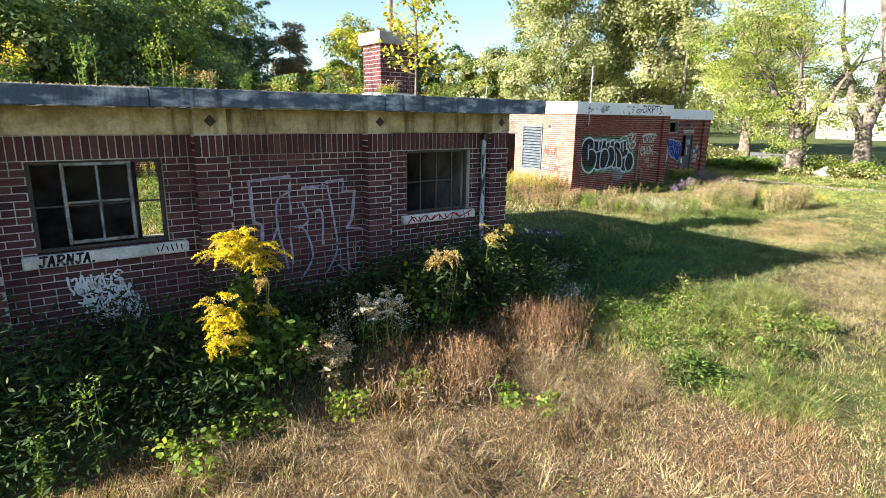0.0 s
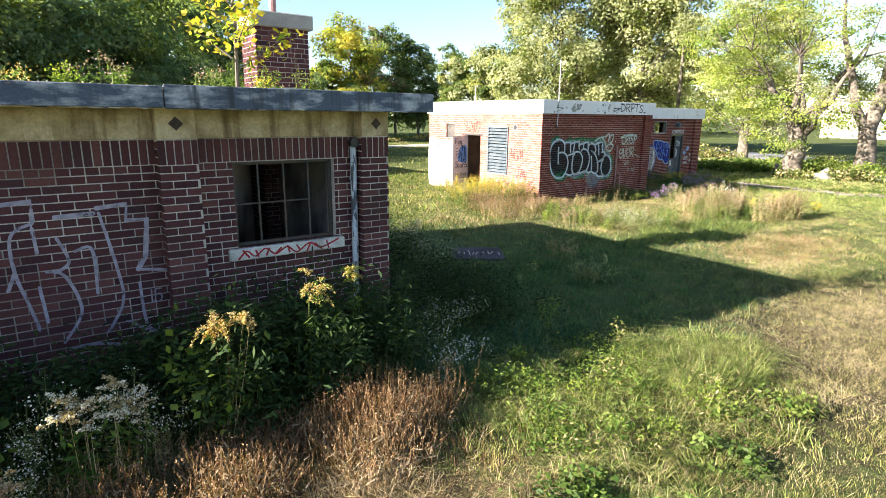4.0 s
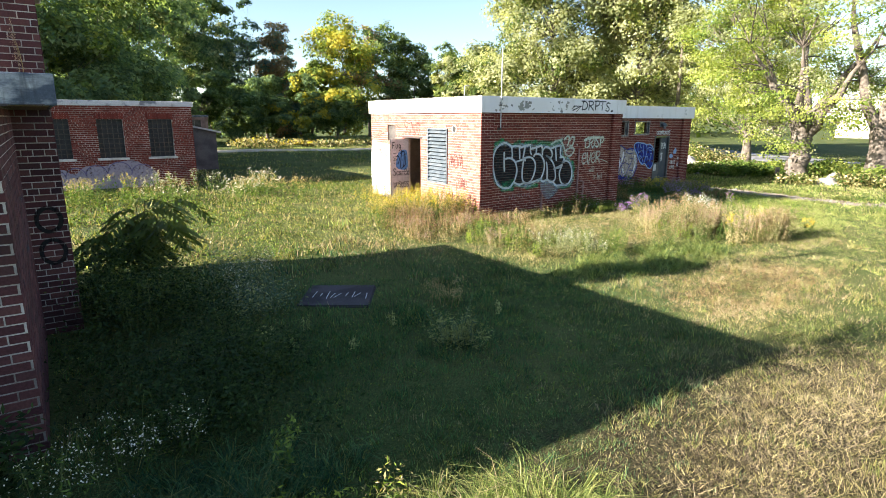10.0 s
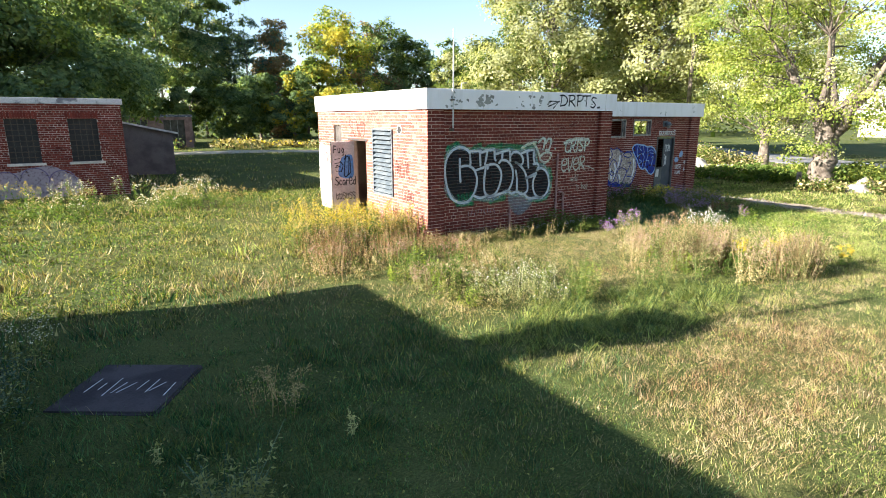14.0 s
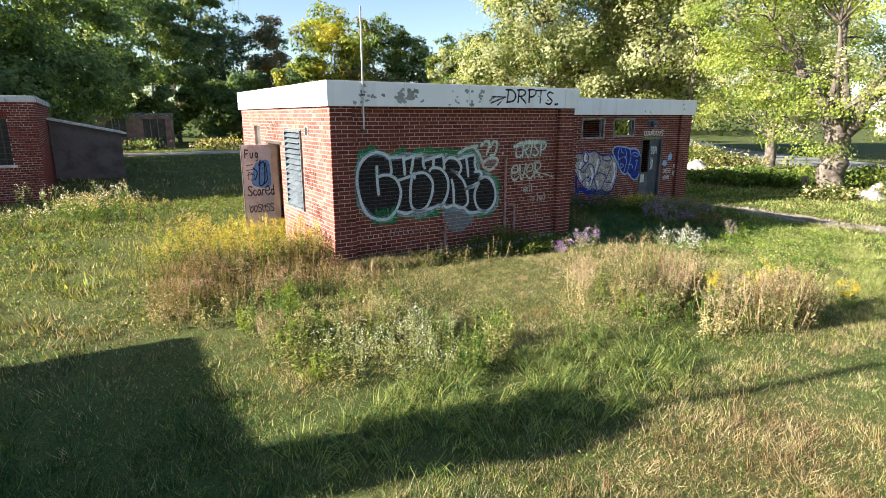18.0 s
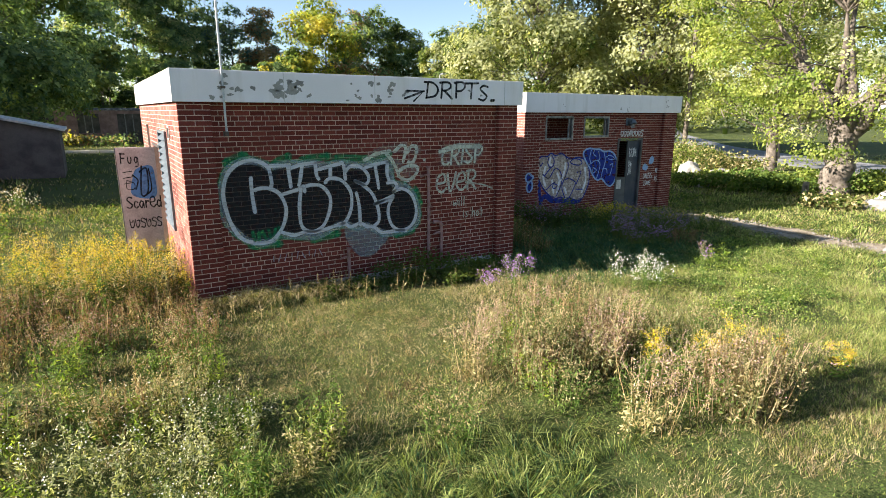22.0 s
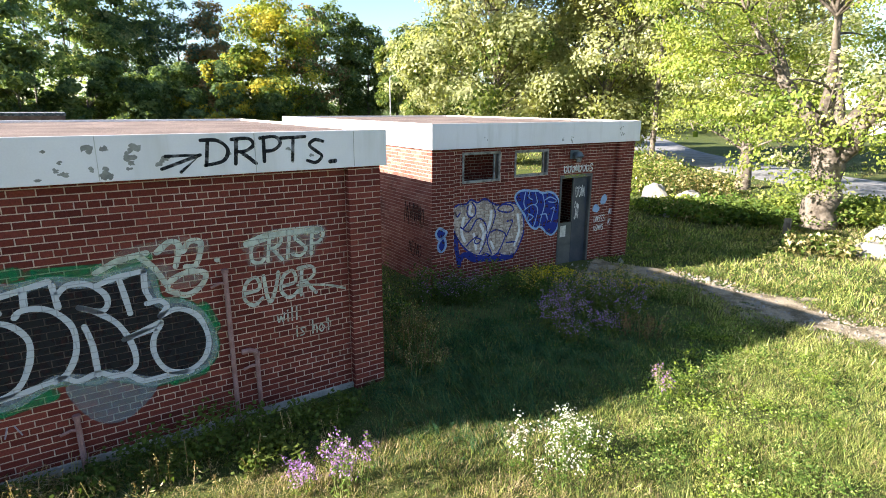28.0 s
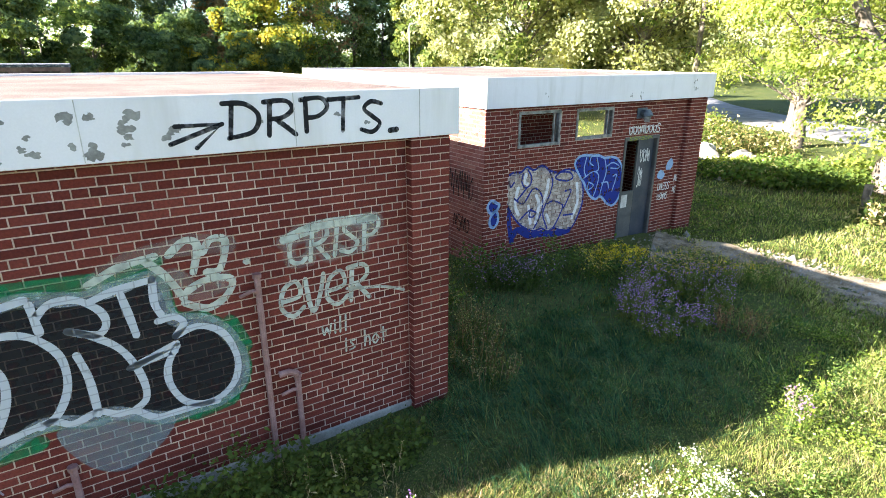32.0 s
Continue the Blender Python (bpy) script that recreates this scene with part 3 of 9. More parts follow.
def panel(name, parent, x0, x1, y0, y1, z0, z1, mat, holes=(), axis="x", label=""):
    """A wall slab with openings through it. holes: (a0, a1, z0, z1) along the axis."""
    lo, hi = (x0, x1) if axis == "x" else (y0, y1)
    A = sorted({lo, hi, *[c for h in holes for c in h[:2]]})
    Z = sorted({z0, z1, *[min(max(c, z0), z1) for h in holes for c in h[2:]]})
    def solid(i, k):
        if not (0 <= i < len(A) - 1 and 0 <= k < len(Z) - 1):
            return False
        a, c = (A[i] + A[i + 1]) / 2, (Z[k] + Z[k + 1]) / 2
        return not any(h[0] < a < h[1] and h[2] < c < h[3] for h in holes)
    b, seen = Build(), {}
    def corner(i, k, s):
        if (i, k, s) not in seen:
            seen[i, k, s] = len(b.v)
            b.v.append((A[i], (y0, y1)[s], Z[k]) if axis == "x" else ((x0, x1)[s], A[i], Z[k]))
        return seen[i, k, s]
    def add(*q):
        b.f.append(tuple(corner(*c) for c in q))
        b.m.append(0)
    for i in range(len(A) - 1):
        for k in range(len(Z) - 1):
            if not solid(i, k):
                continue
            add((i, k, 0), (i + 1, k, 0), (i + 1, k + 1, 0), (i, k + 1, 0))
            add((i, k, 1), (i, k + 1, 1), (i + 1, k + 1, 1), (i + 1, k, 1))
            if not solid(i - 1, k):
                add((i, k, 0), (i, k + 1, 0), (i, k + 1, 1), (i, k, 1))
            if not solid(i + 1, k):
                add((i + 1, k, 0), (i + 1, k, 1), (i + 1, k + 1, 1), (i + 1, k + 1, 0))
            if not solid(i, k - 1):
                add((i, k, 0), (i, k, 1), (i + 1, k, 1), (i + 1, k, 0))
            if not solid(i, k + 1):
                add((i, k + 1, 0), (i + 1, k + 1, 0), (i + 1, k + 1, 1), (i, k + 1, 1))
    return b.make(name, mat, parent, label)


# ---- painted strokes ----
def smooth_line(pts, closed=False, k=7):
    P = [Vector(p) for p in pts]
    n = len(P)
    out = []
    for i in range(n if closed else n - 1):
        p0, p1, p2, p3 = (P[(i + j - 1) % n] if closed else P[min(max(i + j - 1, 0), n - 1)] for j in range(4))
        for s in range(k):
            t = s / k
            out.append(0.5 * (2 * p1 + (p2 - p0) * t + (2 * p0 - 5 * p1 + 4 * p2 - p3) * t * t + (3 * p1 - p0 - 3 * p2 + p3) * t ** 3))
    if not closed:
        out.append(P[-1])
    return out


class Paint:
    """Strokes and fills on a wall, in metres (u, v) from a corner of the painting."""

    def __init__(self, origin, u, out):
        self.o, self.u, self.out, self.b = Vector(origin), Vector(u), Vector(out), Build()

    def at(self, p, lift):
        return self.o + self.u * p[0] + Vector((0, 0, p[1])) + self.out * lift

    def stroke(self, pts, width, lift=0.001, closed=False, smooth=True, scale=1.0, off=(0, 0)):
        P = [Vector((off[0] + p[0] * scale, off[1] + p[1] * scale)) for p in pts]
        if smooth and len(P) > 2:
            P = smooth_line(P, closed)
        if closed:
            P.append(P[0])
        k = len(self.b.v)
        for i, p in enumerate(P):
            way = P[min(i + 1, len(P) - 1)] - P[max(i - 1, 0)]
            if closed and i in (0, len(P) - 1):
                way = P[1] - P[-2]
            way = way.normalized() if way.length else Vector((1, 0))
            side = Vector((-way.y, way.x)) * width / 2
            w = 0.95 + 0.07 * math.sin(i * 0.45 + p.x * 5)
            self.b.v += [tuple(self.at(p + side * w, lift)), tuple(self.at(p - side * w, lift))]
        for i in range(len(P) - 1):
            a = k + 2 * i
            self.b.f.append((a, a + 1, a + 3, a + 2))
            self.b.m.append(0)
        if not closed:
            for p in (P[0], P[-1]):
                self.dot(p, width * 0.46, lift + 0.0004)

    def dot(self, p, r, lift=0.001):
        self.b.face([self.at((p[0] + r * math.cos(a), p[1] + r * math.sin(a)), lift) for a in [i * math.pi / 5 for i in range(10)]])

    def fill(self, pts, lift=0.0, scale=1.0, off=(0, 0), smooth=True):
        P = [Vector((off[0] + p[0] * scale, off[1] + p[1] * scale)) for p in pts]
        P = smooth_line(P, True, 5) if smooth else P
        bm = bmesh.new()
        vs = [bm.verts.new(self.at(p, lift)) for p in P]
        es = [bm.edges.new((vs[i], vs[(i + 1) % len(vs)])) for i in range(len(vs))]
        bmesh.ops.triangle_fill(bm, edges=es, use_beauty=True)
        self.b.take(bm)

    def letters(self, text, off, size, width, slant=0.0, lift=0.001, gap=0.2, drift=0.0, wide=1.0):
        x = 0.0
        for i, c in enumerate(text):
            strokes, w = GLYPHS.get(c, ([], 0.5))
            for s in strokes:
                self.stroke([((x + p[0] * wide + slant * p[1]), p[1] + drift * x) for p in s[1:]], width, lift, scale=size, off=off, smooth=s[0] == "c")
            x += w * wide + gap
        return x * size

    def make(self, name, mat, parent, label=""):
        return self.b.make(name, mat, parent, label)


# hand-drawn capitals and small letters in a unit cell: "l" straight strokes, "c" curved ones
GLYPHS = {
    "D": ([("l", (0.05, 0), (0.1, 1)), ("c", (-0.08, 0.98), (0.35, 0.95), (0.62, 0.6), (0.5, 0.15), (0.02, 0.0))], 0.62),
    "R": ([("l", (0.05, 0), (0.08, 1)), ("c", (-0.05, 0.98), (0.4, 1.0), (0.55, 0.75), (0.35, 0.52), (0.06, 0.48)), ("l", (0.2, 0.48), (0.62, -0.02))], 0.6),
    "P": ([("l", (0.08, 0), (0.06, 1)), ("c", (-0.05, 0.96), (0.4, 1.0), (0.55, 0.72), (0.35, 0.46), (0.08, 0.42))], 0.5),
    "T": ([("l", (-0.08, 0.98), (0.66, 1.02)), ("l", (0.3, 1.0), (0.28, 0))], 0.6),
    "S": ([("c", (0.55, 0.92), (0.25, 1.0), (0.05, 0.78), (0.3, 0.52), (0.52, 0.28), (0.3, 0.02), (-0.02, 0.12))], 0.55),
    "C": ([("c", (0.5, 0.9), (0.25, 1.0), (0.02, 0.6), (0.06, 0.12), (0.35, 0.0), (0.5, 0.12))], 0.48),
    "I": ([("l", (0.1, 0), (0.14, 1))], 0.2),
    "E": ([("c", (0.5, 0.85), (0.2, 0.95), (0.08, 0.7), (0.35, 0.52), (0.05, 0.4), (0.1, 0.05), (0.55, 0.1))], 0.5),
    "e": ([("c", (0.02, 0.45), (0.5, 0.55), (0.4, 0.95), (0.08, 0.8), (0.0, 0.3), (0.3, 0.0), (0.6, 0.2))], 0.55),
    "v": ([("c", (0.0, 0.8), (0.1, 0.2), (0.22, 0.05), (0.42, 0.5), (0.45, 0.9))], 0.42),
    "V": ([("c", (0.0, 0.95), (0.12, 0.2), (0.25, 0.0), (0.42, 0.5), (0.5, 1.0))], 0.5),
    "w": ([("c", (0, 0.6), (0.1, 0.05), (0.25, 0.45), (0.4, 0.05), (0.52, 0.65))], 0.5),
    "i": ([("l", (0.08, 0), (0.08, 0.55)), ("l", (0.08, 0.75), (0.09, 0.8))], 0.16),
    "l": ([("l", (0.06, 0), (0.1, 1.0))], 0.16),
    "s": ([("c", (0.32, 0.58), (0.08, 0.55), (0.2, 0.3), (0.3, 0.1), (0.0, 0.02))], 0.32),
    "h": ([("l", (0.04, 0), (0.06, 1)), ("c", (0.05, 0.4), (0.25, 0.6), (0.36, 0.4), (0.36, 0))], 0.4),
    "o": ([("c", (0.18, 0.6), (0.0, 0.3), (0.18, 0.0), (0.4, 0.3), (0.18, 0.6))], 0.42),
    "t": ([("l", (0.15, 0), (0.15, 0.9)), ("l", (-0.02, 0.6), (0.35, 0.6))], 0.3),
    "F": ([("l", (0.02, 0), (0.08, 1)), ("l", (0.0, 1), (0.55, 0.95)), ("l", (0.05, 0.5), (0.45, 0.52))], 0.5),
    "u": ([("c", (0.02, 0.6), (0.05, 0.1), (0.25, 0.0), (0.4, 0.3), (0.4, 0.6))], 0.42),
    "g": ([("c", (0.4, 0.5), (0.15, 0.6), (0.02, 0.25), (0.2, 0.02), (0.4, 0.5), (0.38, -0.3), (0.1, -0.35))], 0.42),
    "c": ([("c", (0.38, 0.5), (0.15, 0.6), (0.0, 0.25), (0.2, 0.0), (0.4, 0.12))], 0.4),
    "a": ([("c", (0.4, 0.5), (0.15, 0.6), (0.0, 0.25), (0.2, 0.0), (0.4, 0.4), (0.44, 0.0))], 0.44),
    "r": ([("l", (0.04, 0), (0.05, 0.6)), ("c", (0.05, 0.35), (0.18, 0.58), (0.36, 0.55))], 0.34),
    "d": ([("c", (0.4, 0.45), (0.15, 0.58), (0.0, 0.25), (0.2, 0.0), (0.4, 0.3)), ("l", (0.4, 1), (0.42, 0))], 0.44),
    "J": ([("l", (0.02, 1), (0.6, 1)), ("c", (0.35, 1), (0.35, 0.2), (0.15, 0.0), (0.0, 0.2))], 0.5),
    "A": ([("l", (0, 0), (0.25, 1)), ("l", (0.25, 1), (0.5, 0)), ("l", (0.08, 0.4), (0.42, 0.4))], 0.52),
    "N": ([("l", (0.02, 0), (0.05, 1)), ("l", (0.05, 1), (0.45, 0)), ("l", (0.45, 0), (0.48, 1))], 0.52),
    "5": ([("l", (0.5, 1), (0.1, 1)), ("l", (0.1, 1), (0.06, 0.55)), ("c", (0.06, 0.55), (0.4, 0.6), (0.5, 0.25), (0.25, 0.0), (0.0, 0.1))], 0.5),
    "1": ([("l", (0.1, 0), (0.12, 1))], 0.18),
    ".": ([("l", (0.05, 0.0), (0.08, 0.03))], 0.15),
    " ": ([], 0.3),
}


def scribble(paint, x, y, w, h, n, width, seed, lift=0.001):
    """Unreadable small tags: plain upright and slanting bars."""
    rnd = random.Random(seed)
    for i in range(n):
        a = x + w * (i + 0.5) / n
        t = rnd.uniform(-0.3, 0.3) * w / n
        paint.stroke([(a - t, y + h * rnd.uniform(0, 0.25)), (a + t, y + h * rnd.uniform(0.7, 1.0))], width, lift, smooth=False)


def scrawl(paint, x, y, w, h, n, width, seed, lift=0.001):
    """An unreadable running tag: loops and hooks drawn in one hand."""
    rnd = random.Random(seed)
    step = w / n
    for i in range(n):
        a = x + step * i
        q = rnd.random()
        j = lambda: rnd.uniform(-0.12, 0.12)
        if q < 0.4:
            pts = [(0.1, 0.9), (0.2, 0.3 + j()), (0.45, 0.05), (0.8, 0.35 + j()), (0.75, 0.8), (0.4, 0.7 + j())]
        elif q < 0.75:
            pts = [(0.0, 0.1), (0.3 + j(), 0.95), (0.55, 0.2 + j()), (0.75, 0.85 + j()), (1.0, 0.05)]
        else:
            pts = [(0.9, 0.85), (0.4 + j(), 1.0), (0.15, 0.7), (0.8, 0.4 + j()), (0.6, 0.02), (0.1, 0.1)]
        paint.stroke([(a + u * step * 1.05, y + v * h) for u, v in pts], width, lift + 0.0002 * (i % 2))


# ---- utility building with the dark bubble lettering ----
ub = thing("utility_building", "red brick utility building with white fascia and dark graffiti", "building")
FY, WY, LX, RX, BY = 14.80, 14.90, 18.80, 24.28, 20.60
TOPB = 2.67
ub_front = panel("front_wall", ub, LX + 0.2, RX - 0.05, WY, WY + 0.2, -0.3, TOPB, mortar, label="red brick front wall with spray-painted lettering")
for name, x0, x1 in (("corner_pier", LX + 0.012, LX + 0.4), ("corner_pier", RX - 0.4, RX - 0.012)):
    pier = boxpart(name, (x0, x1, FY + 0.01, WY + 0.15, -0.3, TOPB), mortar, ub, bevel=0)
    brickwork(pier, (x0 - 0.006, FY + 0.01, 0.0), (1, 0, 0), (0, -1, 0), x1 - x0 + 0.012, -0.2, TOPB, mats=(brick_red, brick_red_one), headers=0, seed=3)
    inner = x1 if x0 < 20 else x0
    brickwork(pier, (inner, FY + 0.012 if x0 < 20 else WY, 0.0), (0, 1, 0) if x0 < 20 else (0, -1, 0), (1, 0, 0) if x0 < 20 else (-1, 0, 0), 0.088, -0.2, TOPB, mats=(brick_red, brick_red_one), headers=0, seed=4)
brickwork(ub_front, (LX + 0.41, WY, 0.0), (1, 0, 0), (0, -1, 0), RX - LX - 0.82, -0.14, TOPB, mats=(brick_red, brick_red_one), singles=(2.9, 6.0, 0.2, 2.7), phase=2)
boxpart("foundation", (LX + 0.05, RX - 0.05, WY - 0.03, WY + 0.1, -0.4, 0.02), concrete, ub, "grey concrete footing", 0.006)
SIDE_HOLES = [(16.24, 17.2, 0.76, 2.26), (17.6, 18.5, -0.3, 1.95), (19.02, 19.52, 1.83, 2.31)]
ub_side = panel("side_wall", ub, LX + 0.01, LX + 0.2, FY + 0.03, BY, -0.3, TOPB, mortar, SIDE_HOLES, "y", "sunlit brick side wall, part whitewashed")
brickwork(ub_side, (LX + 0.01, BY, 0.0), (0, -1, 0), (-1, 0, 0), BY - FY - 0.01, -0.14, TOPB, [(BY - h[1], BY - h[0], h[2], h[3]) for h in SIDE_HOLES], (brick_faded_sunlit, brick_red_one), seed=5, phase=2)
ub_right = panel("side_wall", ub, RX - 0.2, RX - 0.012, WY + 0.16, BY, -0.3, TOPB, mortar, axis="y")
brickwork(ub_right, (RX - 0.012, WY - 0.09, 0.0), (0, 1, 0), (1, 0, 0), BY - WY + 0.09, -0.14, TOPB, mats=(brick_red, brick_red_one), seed=6)
panel("rear_wall", ub, LX + 0.2, RX - 0.2, BY - 0.2, BY, -0.3, TOPB, mortar)
boxpart("floor_slab", (LX + 0.2, RX - 0.2, WY + 0.2, BY - 0.2, -0.3, 0.02), concrete, ub)
# fascia boards, a little proud of the brick
for name, d in (("fascia_board", (LX - 0.05, RX + 0.05, FY - 0.06, FY - 0.03, TOPB, 3.07)), ("fascia_board", (LX - 0.05, LX - 0.02, FY - 0.03, BY + 0.05, TOPB, 3.07)), ("fascia_board", (RX + 0.02, RX + 0.05, FY - 0.03, BY + 0.05, TOPB, 3.07)), ("fascia_board", (LX - 0.02, RX + 0.02, BY + 0.02, BY + 0.05, TOPB, 3.07))):
    boxpart(name, d, white_trim, ub, "white painted metal fascia")
boxpart("roof", (LX - 0.02, RX + 0.02, FY - 0.03, BY + 0.02, TOPB + 0.004, 3.035), gravel_roof, ub, "flat gravel roof", 0.0)
for x in (20.15, 21.5, 22.85, 23.92):
    boxpart("fascia_joint", (x, x + 0.006, FY - 0.064, FY - 0.06, TOPB + 0.01, 3.06), white_stone, ub, bevel=0)
flakes, rnd = Paint((LX, FY - 0.0605, TOPB), (1, 0, 0), (0, -1, 0)), random.Random(8)
for cx, n, s in ((0.55, 18, 0.07), (0.75, 12, 0.06), (1.0, 8, 0.04), (1.3, 22, 0.08), (1.45, 24, 0.085), (1.65, 12, 0.05), (2.3, 8, 0.035), (2.75, 26, 0.06), (3.02, 14, 0.065), (2.5, 8, 0.03), (3.8, 6, 0.05), (4.5, 5, 0.03)):
    for _ in range(max(2, n // 3)):
        x, y = cx + rnd.gauss(0, 0.11), 0.17 + rnd.gauss(0, 0.07)
        for k in range(rnd.randint(2, 9)):
            r = s * rnd.uniform(0.15, 0.62)
            if 0.03 < y < 0.37:
                flakes.b.face([flakes.at((x + r * rnd.uniform(0.4, 1.3) * math.cos(a), y + r * rnd.uniform(0.4, 1.0) * math.sin(a)), 0.0004 * k / 9) for a in [i * math.pi / 4.5 for i in range(9)]])
            x, y = x + r * rnd.uniform(-1.1, 1.1), y + r * rnd.uniform(-0.8, 0.7)
tagged(flakes.make("flaked_patch", peeled, ub, "bare patches where white paint flaked off"), kind="stuff")
D0 = ((LX, FY - 0.0615, TOPB), (1, 0, 0), (0, -1, 0))
for c, x, z in (("D", 3.57, 0.1), ("R", 3.84, 0.1), ("P", 4.11, 0.11), ("T", 4.33, 0.1), ("S", 4.59, 0.07)):
    p = Paint(*D0)
    p.letters(c, (x, z), 0.24, 0.036, 0.05, wide=1.45 if c != "S" else 1.25)
    p.make("letter", paint_black, ub, "black sprayed letter")
p = Paint(*D0)
p.stroke([(3.2, 0.085), (3.54, 0.2)], 0.034, smooth=False)
p.stroke([(3.24, 0.2), (3.54, 0.2), (3.36, 0.05)], 0.034, 0.0016, smooth=False)
p.make("arrow", paint_black, ub, "black sprayed arrow")
p = Paint(*D0)
p.stroke([(4.84, 0.075), (4.9, 0.08)], 0.05, smooth=False)
p.make("dot", paint_black, ub, "black sprayed dot")
# side wall fittings
louvre = Build()
for y in (16.24, 17.16):
    louvre.box(LX - 0.03, LX + 0.1, y, y + 0.04, 0.76, 2.26)
louvre.box(LX - 0.03, LX + 0.1, 16.28, 17.16, 2.22, 2.26)
louvre.box(LX - 0.03, LX + 0.1, 16.28, 17.16, 0.76, 0.8)
lf = louvre.make("louvre", louvre_mat, ub, "blue-grey metal louvred vent")
rnd = random.Random(4)
for i in range(14):
    z, tilt = 0.83 + i * 0.1, rnd.gauss(0, 0.012) + (0.03 if i == 9 else 0)
    s = Build()
    s.face([(LX - 0.05, 16.28, z), (LX - 0.05, 17.16, z + tilt), (LX + 0.06, 17.16, z + 0.085 + tilt), (LX + 0.06, 16.28, z + 0.085)])
    s.face([(LX - 0.05, 16.28, z - 0.006), (LX + 0.06, 16.28, z + 0.079), (LX + 0.06, 17.16, z + 0.079 + tilt), (LX - 0.05, 17.16, z - 0.006 + tilt)])
    s.face([(LX - 0.05, 16.28, z - 0.006), (LX - 0.05, 17.16, z - 0.006 + tilt), (LX - 0.05, 17.16, z + tilt), (LX - 0.05, 16.28, z)])
    s.make("slat", louvre_mat, lf)
boxpart("backing", (LX + 0.15, LX + 0.19, 16.2, 17.24, 0.7, 2.3), dark_void, lf, bevel=0)
ring = Build()
ring.tube([(LX - 0.006, 15.93, 2.25), (LX + 0.006, 15.93, 2.25)], 0.105, 18)
ring.make("vent_collar", white_stone, ub, "pale ring of mortar round the vent")
vent = Build()
vent.tube([(LX - 0.014, 15.93, 2.25), (LX + 0.004, 15.93, 2.25)], 0.078, 14)
vent.make("vent_hole", black_iron, ub, "round dark vent hole")
boxpart("lintel", (LX - 0.012, LX + 0.02, 17.5, 18.6, 1.95, 2.0), steel, ub, "rusted steel door lintel")
boxpart("small_window", (LX + 0.06, LX + 0.1, 19.02, 19.52, 1.83, 2.31), dark_void, ub, bevel=0)
leaf = boxpart("door", (18.18, 18.79, 18.24, 18.285, 0.02, 1.93), door_pink, ub, "open pinkish metal door covered in tags")
boxpart("door_edge", (18.165, 18.179, 18.235, 18.29, 0.02, 1.93), steel, leaf)
tag = Paint((18.16, 18.239, 0.0), (0.78, 0, 0), (0, -1, 0))
tag.letters("Fug", (0.1, 1.66), 0.17, 0.026, gap=0.35)
tag.letters("Scared", (0.12, 0.86), 0.2, 0.028, gap=0.16)
for q in range(3):
    tag.stroke([(0.12, 1.5 - q * 0.1), (0.3, 1.52 - q * 0.1)], 0.016, smooth=False)
tag.stroke([(0.18, 1.36), (0.32, 1.3), (0.3, 1.2), (0.16, 1.22), (0.18, 1.36)], 0.016)
scrawl(tag, 0.12, 0.5, 0.68, 0.17, 6, 0.024, 4)
tag.stroke([(0.45, 1.5), (0.6, 1.55), (0.58, 1.15), (0.44, 1.1), (0.5, 1.6)], 0.034)
tag.stroke([(0.64, 1.55), (0.66, 1.2), (0.56, 1.1)], 0.03, 0.0014)
tag.stroke([(0.3, 1.45), (0.4, 1.35), (0.34, 1.2)], 0.03, 0.0016)
tagged(tag.make("door_tag", paint_black, leaf, "black marker tags"), kind="stuff")
tag = Paint((18.16, 18.2396, 0.0), (0.78, 0, 0), (0, -1, 0))
tag.fill([(0.24, 1.12), (0.5, 1.02), (0.74, 1.06), (0.76, 1.35), (0.7, 1.6), (0.4, 1.56), (0.3, 1.4)], 0.0)
tag.make("door_tag", paint_azure, leaf, "light blue sprayed blot")
tag = Paint((LX - 0.0025, BY, 0.0), (0, -1, 0), (-1, 0, 0))
tag.fill([(0.02, 0.1), (0.8, 0.05), (2.0, 0.1), (2.05, 1.0), (1.98, 1.7), (1.2, 1.72), (0.5, 1.75), (0.03, 1.7)], 0.0)
tag.make("whitewash", paint_whitewash, ub_side, "patch of whitewash over the brick")
tag = Paint((LX - 0.0035, BY, 0.0), (0, -1, 0), (-1, 0, 0))
scrawl(tag, 4.45, 1.2, 0.6, 0.42, 3, 0.022, 12)
scrawl(tag, 4.75, 0.7, 0.5, 0.3, 4, 0.02, 13)
scrawl(tag, 4.3, 0.08, 1.35, 0.52, 5, 0.034, 14)
scrawl(tag, 2.1, 2.05, 0.9, 0.4, 5, 0.02, 15)
scrawl(tag, 0.3, 1.25, 0.7, 0.35, 4, 0.022, 16)
tagged(tag.make("scribbled_tag", paint_brown, ub_side, "faded brown scribbled tags"), kind="stuff")

# pipes, aerial and downspout on the front
def wall_pipe(x, top, label):
    p = thing("wall_pipe", label, "pipe", "pipes on the front wall")
    q = Build()
    q.tube([(x, WY - 0.045, -0.2), (x - 0.005, WY - 0.045, top)], 0.026, 8)
    q.make("upright", pipe_mat, p)
    q = Build()
    q.tube([(x - 0.005, WY - 0.045, top), (x - 0.005, WY - 0.045, top + 0.035)], 0.036, 8)
    q.make("cap", pipe_mat, p)
    q = Build()
    q.tube([(x - 0.005, WY - 0.05, top - 0.12), (x - 0.06, WY - 0.06, top - 0.1), (x - 0.15, WY - 0.03, top - 0.14)], 0.016, 6)
    q.make("bracket", pipe_mat, p)
    return p


